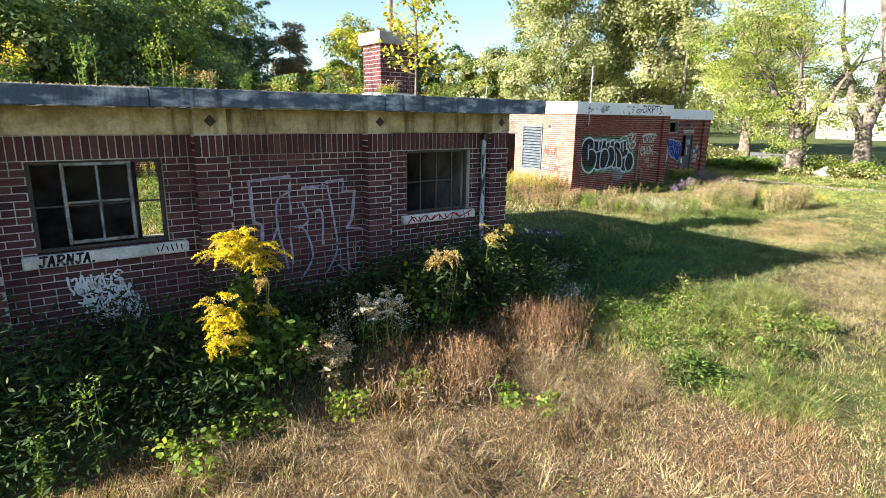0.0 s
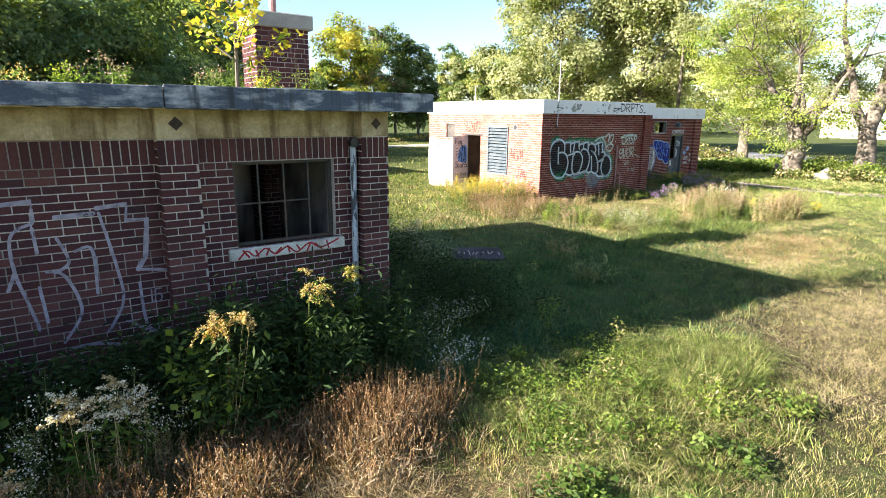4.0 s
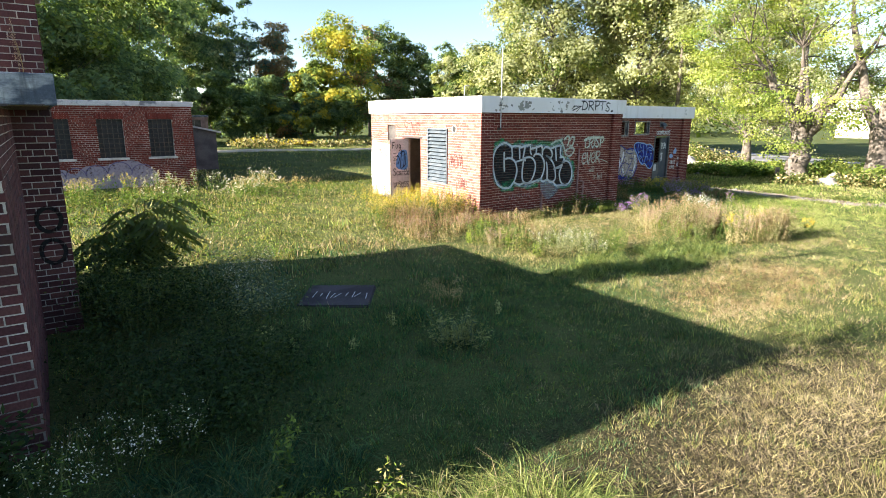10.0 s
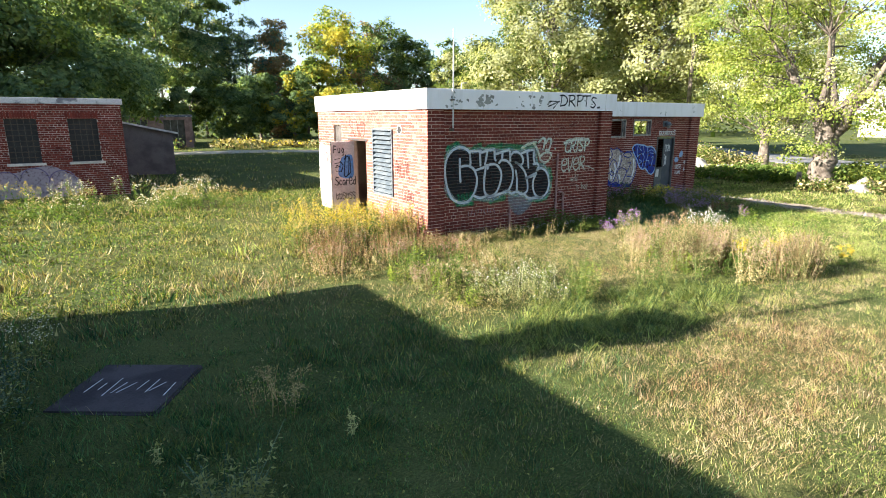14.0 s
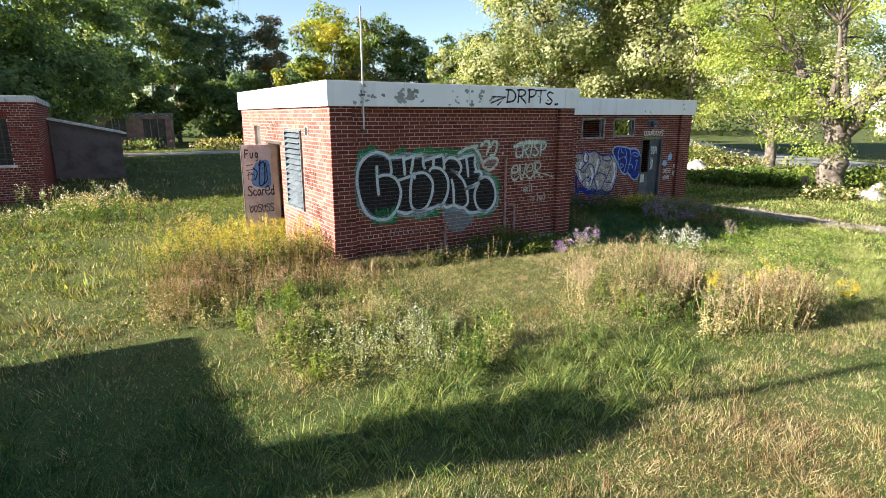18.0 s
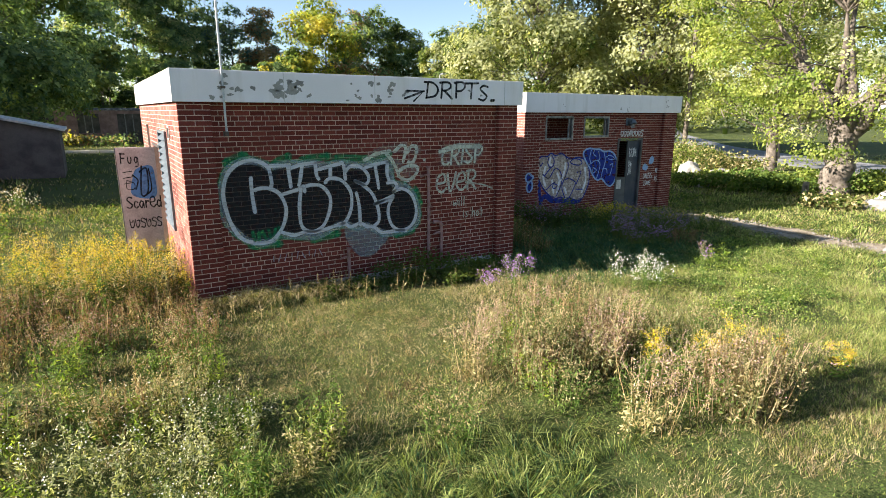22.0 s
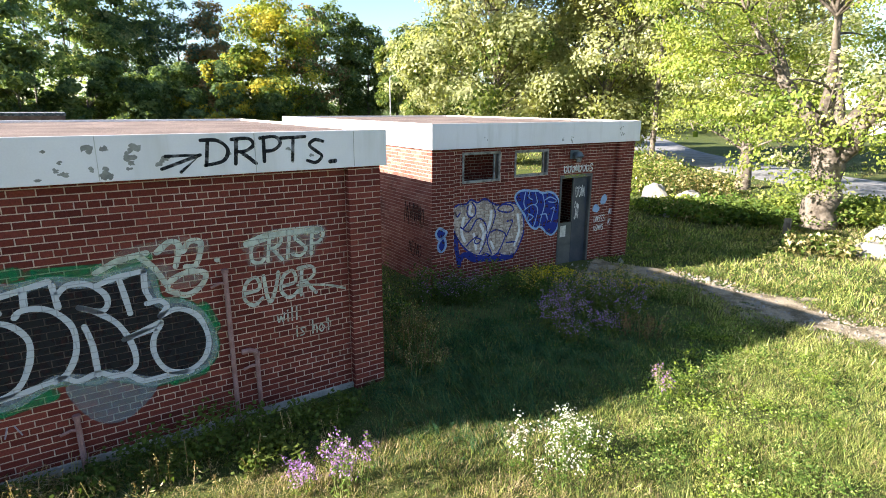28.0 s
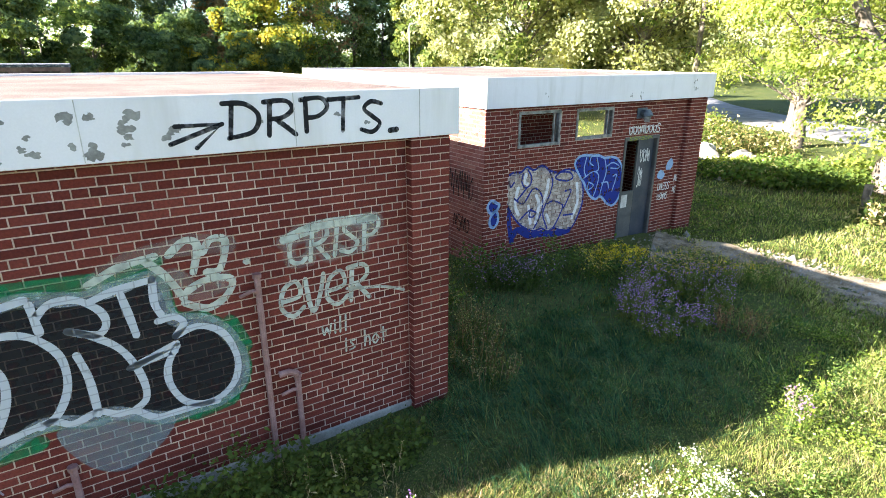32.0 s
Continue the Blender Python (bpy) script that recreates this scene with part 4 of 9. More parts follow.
wall_pipe(22.49, 1.66, "tall pinkish vent pipe fixed to the brick wall")
stub = wall_pipe(22.74, 0.68, "short pinkish pipe stub beside the tall one")
q = Build()
q.tube([(22.735, WY - 0.045, 0.66), (22.72, WY - 0.05, 0.73), (22.66, WY - 0.05, 0.755), (22.58, WY - 0.045, 0.75)], 0.03, 8)
q.make("elbow", pipe_mat, stub, "bent elbow at the pipe's top")
wall_pipe(21.05, 0.47, "short pinkish pipe stub under the lettering")
aerial = thing("roof_aerial", "thin pale metal pole strapped to the wall corner", "pole")
q = Build()
q.tube([(19.36, FY - 0.085, 2.26), (19.36, FY - 0.085, 4.2)], 0.014, 6)
q.make("mast", galv, aerial)
boxpart("strap", (19.33, 19.39, FY - 0.1, FY - 0.061, 2.84, 2.87), steel, aerial)
boxpart("foot_bracket", (19.335, 19.385, FY - 0.1, FY + 0.02, 2.24, 2.3), steel, aerial)

# big bubble lettering, in metres from the lower left of the painting
G = ((19.3, WY - 0.0075, 0.58), (1, 0, 0), (0, -1, 0))
halo = Paint(*G)
OUT = [(-0.06, 0.7), (-0.04, 0.96), (0.05, 1.18), (0.19, 1.29), (0.36, 1.32), (0.54, 1.27), (0.63, 1.22), (0.88, 1.25), (1.08, 1.24), (1.29, 1.24), (1.48, 1.2), (1.68, 1.23), (1.99, 1.17), (2.22, 1.19), (2.46, 1.23), (2.51, 1.08), (2.56, 0.87), (2.77, 0.81), (2.93, 0.63), (3.01, 0.38), (2.96, 0.17), (2.78, 0.07), (2.61, 0.07), (2.4, 0.07), (2.24, 0.15), (2.04, 0.24), (1.93, 0.22), (1.78, 0.27), (1.63, 0.29), (1.48, 0.23), (1.33, 0.17), (1.18, 0.16), (0.98, 0.18), (0.78, 0.23), (0.68, 0.22), (0.58, 0.16), (0.42, 0.15), (0.24, 0.21), (0.11, 0.34), (0.0, 0.49)]
halo.stroke(OUT, 0.14, 0.0, closed=True)
for s in ([(0.7, 1.27), (0.9, 1.36)], [(1.1, 1.3), (1.5, 1.34)], [(1.6, 1.3), (2.1, 1.28)], [(2.2, 1.24), (2.5, 1.34)], [(0.3, 0.12), (0.7, 0.1)], [(1.2, 0.1), (1.6, 0.16)], [(2.6, 0.02), (2.9, 0.06)], [(0.05, 1.3), (0.3, 1.4)], [(2.95, 0.75), (3.05, 0.5)]):
    halo.stroke(s, 0.12, 0.0002, smooth=False)
halo.make("lettering_halo", paint_green, ub_front, "green sprayed halo round the lettering")
body = Paint(*G)
body.fill(OUT, 0.0006)
body.make("lettering_fill", paint_fill, ub_front, "black fill of the bubble letters")
line = Paint(*G)
for s in (
    [(0.63, 1.11), (0.6, 1.22), (0.48, 1.3), (0.34, 1.32), (0.17, 1.26), (0.04, 1.12), (-0.02, 0.89), (-0.0, 0.66), (0.06, 0.44), (0.18, 0.24), (0.39, 0.15), (0.58, 0.16), (0.72, 0.29), (0.8, 0.46), (0.82, 0.64), (0.74, 0.83), (0.62, 0.91), (0.5, 0.93), (0.4, 0.91)],
    [(0.63, 1.11), (0.64, 0.98), (0.61, 0.91)],
    [(0.36, 1.08), (0.36, 0.86), (0.38, 0.6)],
    [(0.63, 1.23), (0.91, 1.23)],
    [(0.88, 1.22), (0.9, 1.06), (0.91, 0.92)],
    [(0.91, 1.18), (1.07, 1.23), (1.29, 1.25)],
    [(1.09, 1.21), (1.06, 1.05), (1.03, 0.94)],
    [(0.78, 0.82), (1.06, 0.89), (1.09, 0.93), (1.11, 0.84)],
    [(1.05, 0.84), (1.02, 0.62), (1.03, 0.36), (1.12, 0.25), (1.26, 0.24), (1.38, 0.32), (1.47, 0.5), (1.5, 0.69), (1.45, 0.82), (1.35, 0.91), (1.22, 0.93), (1.11, 0.91)],
    [(1.29, 1.24), (1.3, 1.07), (1.33, 1.01)],
    [(1.34, 1.15), (1.52, 1.19), (1.71, 1.23)],
    [(1.52, 1.19), (1.51, 1.02)],
    [(1.43, 0.95), (1.48, 1.0), (1.61, 1.0), (1.73, 0.93), (1.83, 0.77), (1.83, 0.54), (1.74, 0.35), (1.63, 0.28)],
    [(1.73, 1.19), (1.74, 1.08), (1.75, 0.98)],
    [(1.74, 1.08), (1.84, 1.17), (1.99, 1.16), (2.11, 1.05), (2.13, 0.94), (2.06, 0.88), (1.9, 0.95)],
    [(1.9, 0.95), (2.04, 0.87), (2.19, 0.72), (2.28, 0.49), (2.29, 0.29), (2.2, 0.21)],
    [(1.92, 0.76), (1.96, 0.56), (1.97, 0.26)],
    [(2.06, 1.13), (2.22, 1.18), (2.46, 1.21)],
    [(2.25, 1.14), (2.28, 0.96), (2.3, 0.81)],
    [(2.46, 1.21), (2.45, 1.03), (2.48, 0.93)],
    [(2.45, 0.88), (2.56, 0.89), (2.62, 0.82), (2.55, 0.73)],
    [(2.22, 0.56), (2.42, 0.6), (2.53, 0.61)],
    [(2.22, 0.56), (2.55, 0.67)],
    [(2.55, 0.73), (2.72, 0.77), (2.89, 0.66), (2.97, 0.42), (2.93, 0.22), (2.8, 0.11), (2.65, 0.1), (2.53, 0.18), (2.46, 0.35), (2.47, 0.51), (2.55, 0.65)],
    [(0.72, 0.28), (0.91, 0.21), (1.09, 0.24), (1.19, 0.22), (1.37, 0.24), (1.55, 0.28), (1.7, 0.3), (1.81, 0.24), (1.97, 0.28), (2.08, 0.22), (2.2, 0.2), (2.32, 0.1), (2.44, 0.09), (2.61, 0.09), (2.78, 0.08)],
):
    line.stroke(s, 0.056, 0.0016)
soft = Paint(*G)
soft.stroke(OUT, 0.11, 0.0009, closed=True)
soft.make("overspray", paint_silver_soft, ub_front, "silver overspray round the letters")
line.make("lettering_outline", paint_silver, ub_front, "silver outline of the bubble letters")
inner = Paint(*G)
scribble(inner, 0.3, 0.16, 0.45, 0.2, 6, 0.05, 3, 0.0012)
inner.make("green_mark", paint_green, ub_front, "green sprayed mark inside a letter")
mist = Paint((19.3, WY - 0.0085, 0.58), (1, 0, 0), (0, -1, 0))
for s in ([(2.07, 1.25), (2.27, 1.34), (2.5, 1.38)], [(2.42, 1.37), (2.55, 1.22), (2.65, 1.02)], [(2.59, 1.37), (2.71, 1.46), (2.79, 1.41), (2.74, 1.21)], [(2.82, 1.35), (2.89, 1.44), (2.99, 1.41), (2.93, 1.2), (2.83, 1.19)], [(2.68, 1.07), (2.82, 1.13), (3.0, 1.1), (2.96, 0.98), (2.81, 0.9), (2.65, 0.98)]):
    mist.stroke(s, 0.06)
mist.dot((3.13, 1.22), 0.03)
mist.make("pale_tag", paint_mist, ub_front, "pale sprayed tag beside the lettering")
mist = Paint((19.3, WY - 0.0085, 0.58), (1, 0, 0), (0, -1, 0))
fog = Paint((19.3, WY - 0.0085, 0.58), (1, 0, 0), (0, -1, 0))
fog.letters("CRISP", (3.46, 1.12), 0.28, 0.11, 0.1, lift=0.0003, gap=0.12, drift=0.02)
fog.stroke([(3.44, 1.32), (3.8, 1.4), (4.24, 1.38)], 0.15, 0.0002)
fog.stroke([(2.1, 1.25), (2.4, 1.38), (2.75, 1.42), (3.0, 1.38)], 0.16, 0.0002)
fog.stroke([(2.6, 1.2), (2.75, 1.05), (2.95, 1.1)], 0.16, 0.0004)
fog.make("overspray", paint_mist_soft, ub_front, "thin pale overspray")["kind"] = "stuff"
mist.letters("CRISP", (3.46, 1.12), 0.28, 0.04, 0.1, gap=0.12, drift=0.02)
mist.stroke([(3.44, 1.34), (3.8, 1.42), (4.22, 1.4)], 0.09, 0.0006)
mist.make("pale_word", paint_mist, ub_front, "pale sprayed word")
mist = Paint((19.3, WY - 0.0085, 0.58), (1, 0, 0), (0, -1, 0))
mist.letters("eVeR", (3.36, 0.66), 0.32, 0.042, 0.05, gap=0.1, drift=0.03)
mist.stroke([(3.95, 0.8), (4.3, 0.74), (4.52, 0.66)], 0.03)
mist.make("pale_word", paint_mist, ub_front, "pale sprayed word")
mist = Paint((19.3, WY - 0.0085, 0.58), (1, 0, 0), (0, -1, 0))
mist.letters("will", (3.7, 0.4), 0.16, 0.018, gap=0.16)
mist.make("thin_word", paint_mist, ub_front, "thin pale handwritten word")
mist = Paint((19.3, WY - 0.0085, 0.58), (1, 0, 0), (0, -1, 0))
gone = mist.letters("is ", (3.9, 0.19), 0.16, 0.018, gap=0.14)
mist.make("thin_word", paint_mist, ub_front, "thin pale handwritten word")
mist = Paint((19.3, WY - 0.0085, 0.58), (1, 0, 0), (0, -1, 0))
mist.letters("hot", (3.9 + gone, 0.19), 0.16, 0.018, gap=0.14)
mist.make("thin_word", paint_mist, ub_front, "thin pale handwritten word")
mist = Paint((19.3, WY - 0.0085, 0.58), (1, 0, 0), (0, -1, 0))
scribble(mist, 0.55, -0.16, 0.8, 0.12, 9, 0.014, 9)
mist.make("thin_word", paint_lilac, ub_front, "row of pale handwriting")["kind"] = "stuff"
mist = Paint((19.3, WY - 0.0078, 0.58), (1, 0, 0), (0, -1, 0))
mist.fill([(1.7, 0.2), (2.0, 0.2), (2.45, 0.16), (2.4, -0.08), (2.1, -0.28), (1.85, -0.16)])
mist.make("faded_blot", paint_grey, ub_front, "faded blue-grey blot under the letters")

# ---- second brick building with the open door ----
sb = thing("washhouse", "red brick wash house with white fascia and open door", "building")
SFY, SWY, SLX, SRX, SBY, STOP = 17.73, 17.83, 26.9, 32.74, 25.7, 2.55
HOLES2 = [(27.66, 28.62, 1.86, 2.46), (29.0, 29.97, 1.9, 2.45), (30.36, 31.4, -0.26, 1.85)]
sb_front = panel("front_wall", sb, SLX + 0.2, SRX - 0.05, SWY, SWY + 0.2, -0.5, STOP, mortar, HOLES2, label="red brick front wall with bubble graffiti")
for x0, x1 in ((SLX + 0.012, SLX + 0.52), (SRX - 0.55, SRX - 0.012)):
    pier = boxpart("corner_pier", (x0, x1, SFY + 0.01, SWY + 0.15, -0.5, STOP), mortar, sb, bevel=0)
    brickwork(pier, (x0 - 0.006, SFY + 0.01, 0.0), (1, 0, 0), (0, -1, 0), x1 - x0 + 0.012, -0.34, STOP, mats=(brick_red, brick_red_one), headers=0, seed=13)
brickwork(pier, (SRX - 0.55, SWY, 0.0), (0, -1, 0), (-1, 0, 0), 0.088, -0.34, STOP, mats=(brick_red, brick_red_one), headers=0, seed=14)
brickwork(sb_front, (SLX + 0.53, SWY, 0.0), (1, 0, 0), (0, -1, 0), SRX - SLX - 1.08, -0.34, STOP, [(h[0] - SLX - 0.53, h[1] - SLX - 0.53, h[2], h[3]) for h in HOLES2], (brick_red, brick_red_one), singles=(0.0, 3.0, -0.1, 1.8), seed=15, phase=3)
sb_side = panel("side_wall", sb, SLX + 0.01, SLX + 0.2, SFY + 0.03, SBY, -0.5, STOP, mortar, axis="y")
# paler bricks here: strong sun on this wall is put into their colour
brickwork(sb_side, (SLX + 0.01, SBY, 0.0), (0, -1, 0), (-1, 0, 0), SBY - SFY - 0.01, -0.34, STOP, mats=(brick_faded_sunlit, brick_red_one), seed=16)
panel("side_wall", sb, SRX - 0.2, SRX - 0.015, SWY, SBY, -0.5, STOP, mortar, [(19.7, 22.0, 1.1, 2.4)], "y")
panel("rear_wall", sb, SLX + 0.2, SRX - 0.2, SBY - 0.2, SBY, -0.5, STOP, mortar, [(29.2, 32.3, 1.5, 2.4), (27.6, 28.4, 1.5, 2.4)])
inner_wall = panel("inner_wall", sb, SLX + 0.2, 29.95, 18.95, 19.1, -0.5, STOP, mortar)
brickwork(inner_wall, (SLX + 0.2, 18.95, 0.0), (1, 0, 0), (0, -1, 0), 2.85, -0.26, STOP, mats=(brick_red, brick_red_one), seed=18)
inner_wall = panel("inner_wall", sb, 31.75, 31.9, SWY + 0.2, 19.35, -0.5, STOP, mortar, axis="y")
brickwork(inner_wall, (31.75, 19.35, 0.0), (0, -1, 0), (-1, 0, 0), 1.3, -0.26, STOP, mats=(brick_red, brick_red_one), seed=19)
boxpart("floor_slab", (SLX + 0.2, SRX - 0.2, SWY, SBY - 0.2, -0.5, -0.26), concrete, sb)
for d in ((SLX - 0.05, SRX + 0.05, SFY - 0.08, SFY - 0.05, STOP, 3.02), (SLX - 0.05, SLX - 0.02, SFY - 0.05, SBY + 0.05, STOP, 3.02), (SRX + 0.02, SRX + 0.05, SFY - 0.05, SBY + 0.05, STOP, 3.02), (SLX - 0.02, SRX + 0.02, SBY + 0.02, SBY + 0.05, STOP, 3.02)):
    boxpart("fascia_board", d, white_trim, sb, "white painted metal fascia")
boxpart("roof", (SLX - 0.02, SRX + 0.02, SFY - 0.05, SBY + 0.02, STOP + 0.004, 2.985), gravel_roof, sb, "flat gravel roof", 0.0)
flakes, rnd = Paint((SLX, SFY - 0.0805, STOP), (1, 0, 0), (0, -1, 0)), random.Random(18)
for cx, cy, n, s in ((3.3, 0.1, 6, 0.03), (3.55, 0.1, 8, 0.03), (5.2, 0.3, 7, 0.03), (5.25, 0.18, 7, 0.03), (1.2, 0.2, 3, 0.02)):
    for k in range(n):
        x, y, r = cx + rnd.gauss(0, 0.03), cy + rnd.gauss(0, 0.03), s * rnd.uniform(0.3, 0.9)
        flakes.b.face([flakes.at((x + r * rnd.uniform(0.4, 1.0) * math.cos(a), y + r * rnd.uniform(0.5, 1.3) * math.sin(a)), 0.0004 * k / n) for a in [i * math.pi / 4 for i in range(8)]])
tagged(flakes.make("flaked_patch", peeled, sb, "small dark chips in the white paint"), kind="stuff")
boxpart("threshold", (30.2, 31.6, SFY - 0.5, SWY + 0.2, -0.4, -0.25), concrete, sb, "grey concrete door step", 0.01)
for x0, x1, z0, z1, _ in [(*h, 0) for h in HOLES2[:2]]:
    w = Build()
    for d in ((x0, x0 + 0.05, z0, z1), (x1 - 0.05, x1, z0, z1), (x0 + 0.05, x1 - 0.05, z1 - 0.05, z1), (x0 + 0.05, x1 - 0.05, z0, z0 + 0.05)):
        w.box(d[0], d[1], SWY - 0.015, SWY + 0.06, d[2], d[3], bevel=0.004)
    w = w.make("window_frame", pale_steel, sb, "peeling pale window frame without glass")
    boxpart("mullion", (x1 - 0.16, x1 - 0.13, SWY, SWY + 0.04, z0 + 0.05, z1 - 0.05), pale_steel, w)
df = Build()
for d in ((30.36, 30.42, -0.26, 1.85), (31.34, 31.4, -0.26, 1.85), (30.42, 31.34, 1.78, 1.85)):
    df.box(d[0], d[1], SWY - 0.02, SWY + 0.12, d[2], d[3], bevel=0.004)
df.make("door_frame", door_dark, sb, "dark steel door frame")
half = boxpart("door", (30.44, 30.868, SWY + 0.05, SWY + 0.09, -0.24, 0.75), door_dark, sb, "dark grey lower half of a door")
boxpart("notice", (30.5, 30.68, SWY + 0.045, SWY + 0.0496, 0.42, 0.68), white_stone, half, "torn white paper notice", 0)
side_leaf = boxpart("door", (30.87, 31.33, SWY + 0.05, SWY + 0.09, -0.24, 1.77), door_blue, sb, "dark blue-green door leaf with white scribbles")
boxpart("rail", (30.84, 30.87, SWY + 0.04, SWY + 0.09, 0.76, 1.77), door_dark, side_leaf)
tag = Paint((30.87, SWY + 0.0495, 0), (1, 0, 0), (0, -1, 0))
scrawl(tag, 0.06, 1.3, 0.3, 0.3, 3, 0.018, 21)
scrawl(tag, 0.06, 0.8, 0.14, 0.42, 3, 0.014, 23)
tagged(tag.make("door_tag", paint_white, side_leaf, "white scribbles"), kind="stuff")
tag = Paint((30.42, SWY - 0.0205, 0), (1, 0, 0), (0, -1, 0))
scrawl(tag, 0.05, 1.785, 0.7, 0.07, 6, 0.012, 22)
tagged(tag.make("lintel_tag", paint_yellow, sb, "yellow-green scribbles on the door head"), kind="stuff")
lamp = thing("wall_lamp", "old blue-grey bulkhead lamp over the door", "lamp")
boxpart("back_plate", (30.62, 30.9, SWY - 0.03, SWY - 0.008, 2.2, 2.4), louvre_mat, lamp)
q = Build()
q.tube([(30.76, SWY - 0.03, 2.3), (30.76, SWY - 0.14, 2.29), (30.76, SWY - 0.16, 2.24)], [0.07, 0.1, 0.11], 10)
q.make("hood", louvre_mat, lamp)
q = Build()
q.tube([(30.76, SWY - 0.15, 2.24), (30.76, SWY - 0.15, 2.14)], [0.07, 0.05], 10)
q.make("globe", pale_steel, lamp)
# bubble graffiti
P1 = ((27.42, SWY - 0.008, 0.2), (1, 0, 0), (0, -1, 0))
OUT1 = [(0.02, 1.13), (0.17, 1.24), (0.35, 1.23), (0.47, 1.31), (0.63, 1.24), (0.82, 1.3), (1.01, 1.2), (1.19, 1.14), (1.47, 1.17), (1.71, 1.08), (1.86, 0.85), (1.89, 0.53), (1.8, 0.28), (1.64, 0.05), (1.39, 0.07), (1.21, 0.13), (1.04, 0.1), (0.9, 0.18), (0.7, 0.16), (0.51, 0.24), (0.34, 0.37), (0.18, 0.56), (0.04, 0.83)]
g = Paint(*P1)
g.stroke(OUT1, 0.075, 0.0, closed=True)
g.stroke([(0.06, 0.75), (0.12, 0.4), (0.2, 0.02)], 0.11, 0.0)
g.stroke([(0.2, 0.12), (0.34, 0.22), (0.6, 0.08), (0.9, 0.06), (1.3, 0.0), (1.6, 0.02)], 0.13, 0.0002)
g.make("graffiti_shadow", paint_blue, sb_front, "dark blue outline of the bubble letters")
g = Paint(*P1)
g.fill(OUT1, 0.0006)
g.make("graffiti_fill", paint_tan, sb_front, "tan fill of the bubble letters")
g = Paint(*P1)
for s in ([(0.46, 1.2), (0.44, 1.08), (0.5, 1.03)], [(0.72, 0.8), (0.8, 0.62), (0.74, 0.3)], [(0.3, 0.98), (0.24, 0.7), (0.33, 0.5)], [(1.0, 1.05), (0.96, 0.8), (0.86, 0.62)], [(1.72, 0.9), (1.77, 0.55), (1.66, 0.25)], [(1.0, 0.4), (1.08, 0.25)], [(0.55, 0.62), (0.62, 0.3)]):
    g.stroke(s, 0.07, 0.001)
tagged(g.make("graffiti_glint", paint_white, sb_front, "white highlights on the letters"), kind="stuff")
g = Paint(*P1)
for s in ([(0.4, 1.22), (0.37, 1.09), (0.45, 0.97), (0.57, 1.01), (0.58, 1.16), (0.5, 1.27)], [(0.22, 0.8), (0.43, 0.69), (0.63, 0.92), (0.79, 0.87), (0.89, 0.67), (0.85, 0.42), (0.71, 0.19)], [(0.6, 0.54), (0.74, 0.48), (0.66, 0.41), (0.58, 0.44), (0.6, 0.54)], [(0.37, 0.4), (0.52, 0.51), (0.65, 0.57)], [(1.01, 1.2), (1.1, 1.0), (1.05, 0.78), (0.95, 0.58), (0.91, 0.41), (1.03, 0.14)], [(1.0, 0.61), (1.14, 0.64), (1.35, 0.56), (1.39, 0.47), (1.26, 0.22), (1.17, 0.11)], [(1.16, 1.08), (1.27, 1.15), (1.5, 1.13), (1.6, 1.03), (1.46, 0.98), (1.22, 1.03), (1.16, 1.08)], [(1.43, 0.79), (1.58, 0.79), (1.49, 0.59), (1.42, 0.47)], [(0.08, 1.12), (0.13, 1.02), (0.2, 1.09)], [(1.43, 0.33), (1.67, 0.32)], [(0.49, 0.96), (0.29, 0.77)]):
    g.stroke(s, 0.034, 0.0014)
g.make("graffiti_line", paint_blue, sb_front, "blue letter lines")
P2 = ((29.04, SWY - 0.0085, 0.5), (1, 0, 0), (0, -1, 0))
OUT2 = [(0.01, 0.96), (0.09, 1.08), (0.26, 1.11), (0.48, 1.08), (0.64, 1.07), (0.8, 1.01), (1.02, 1.01), (1.2, 0.93), (1.33, 0.74), (1.35, 0.46), (1.31, 0.18), (1.16, 0.04), (0.99, 0.09), (0.84, 0.22), (0.74, 0.27), (0.65, 0.23), (0.51, 0.29), (0.37, 0.44), (0.29, 0.58), (0.16, 0.73)]
g = Paint(*P2)
g.fill(OUT2, 0.0006)
g.make("graffiti_fill", paint_blue, sb_front, "dark blue bubble letters")
g = Paint(*P2)
g.stroke(OUT2, 0.05, 0.0012, closed=True)
for s in ([(0.42, 1.07), (0.4, 0.96), (0.5, 0.89)], [(0.27, 0.68), (0.52, 0.78), (0.67, 0.67), (0.62, 0.41), (0.57, 0.3)], [(0.41, 0.59), (0.55, 0.51), (0.4, 0.44), (0.41, 0.59)], [(0.8, 0.99), (0.87, 0.74), (0.78, 0.44), (0.75, 0.28)], [(0.77, 0.53), (0.93, 0.53), (0.98, 0.41)], [(0.89, 0.85), (1.04, 0.9), (1.22, 0.82), (1.19, 0.77), (0.99, 0.8)], [(1.08, 0.63), (1.18, 0.64), (1.09, 0.33)], [(0.3, 1.06), (0.26, 0.85), (0.31, 0.72)], [(0.58, 1.03), (0.65, 0.83), (0.58, 0.77)]):
    g.stroke(s, 0.026, 0.0016)
g.make("graffiti_line", paint_sky, sb_front, "pale blue letter lines")
HOOK = ([(0.24, 1.0), (0.12, 1.06), (0.04, 0.97), (0.1, 0.85), (0.22, 0.87), (0.29, 0.96)], [(0.23, 0.87), (0.11, 0.78), (0.1, 0.64), (0.19, 0.59), (0.27, 0.7)])
g = Paint((26.95, SFY - 0.0005, 0.0), (1, 0, 0), (0, -1, 0))
for s in HOOK:
    g.fill(s, 0.0006)
g.make("graffiti_hook", paint_blue, sb, "dark blue looped letter on the corner pier")
g = Paint((26.95, SFY - 0.002, 0.0), (1, 0, 0), (0, -1, 0))
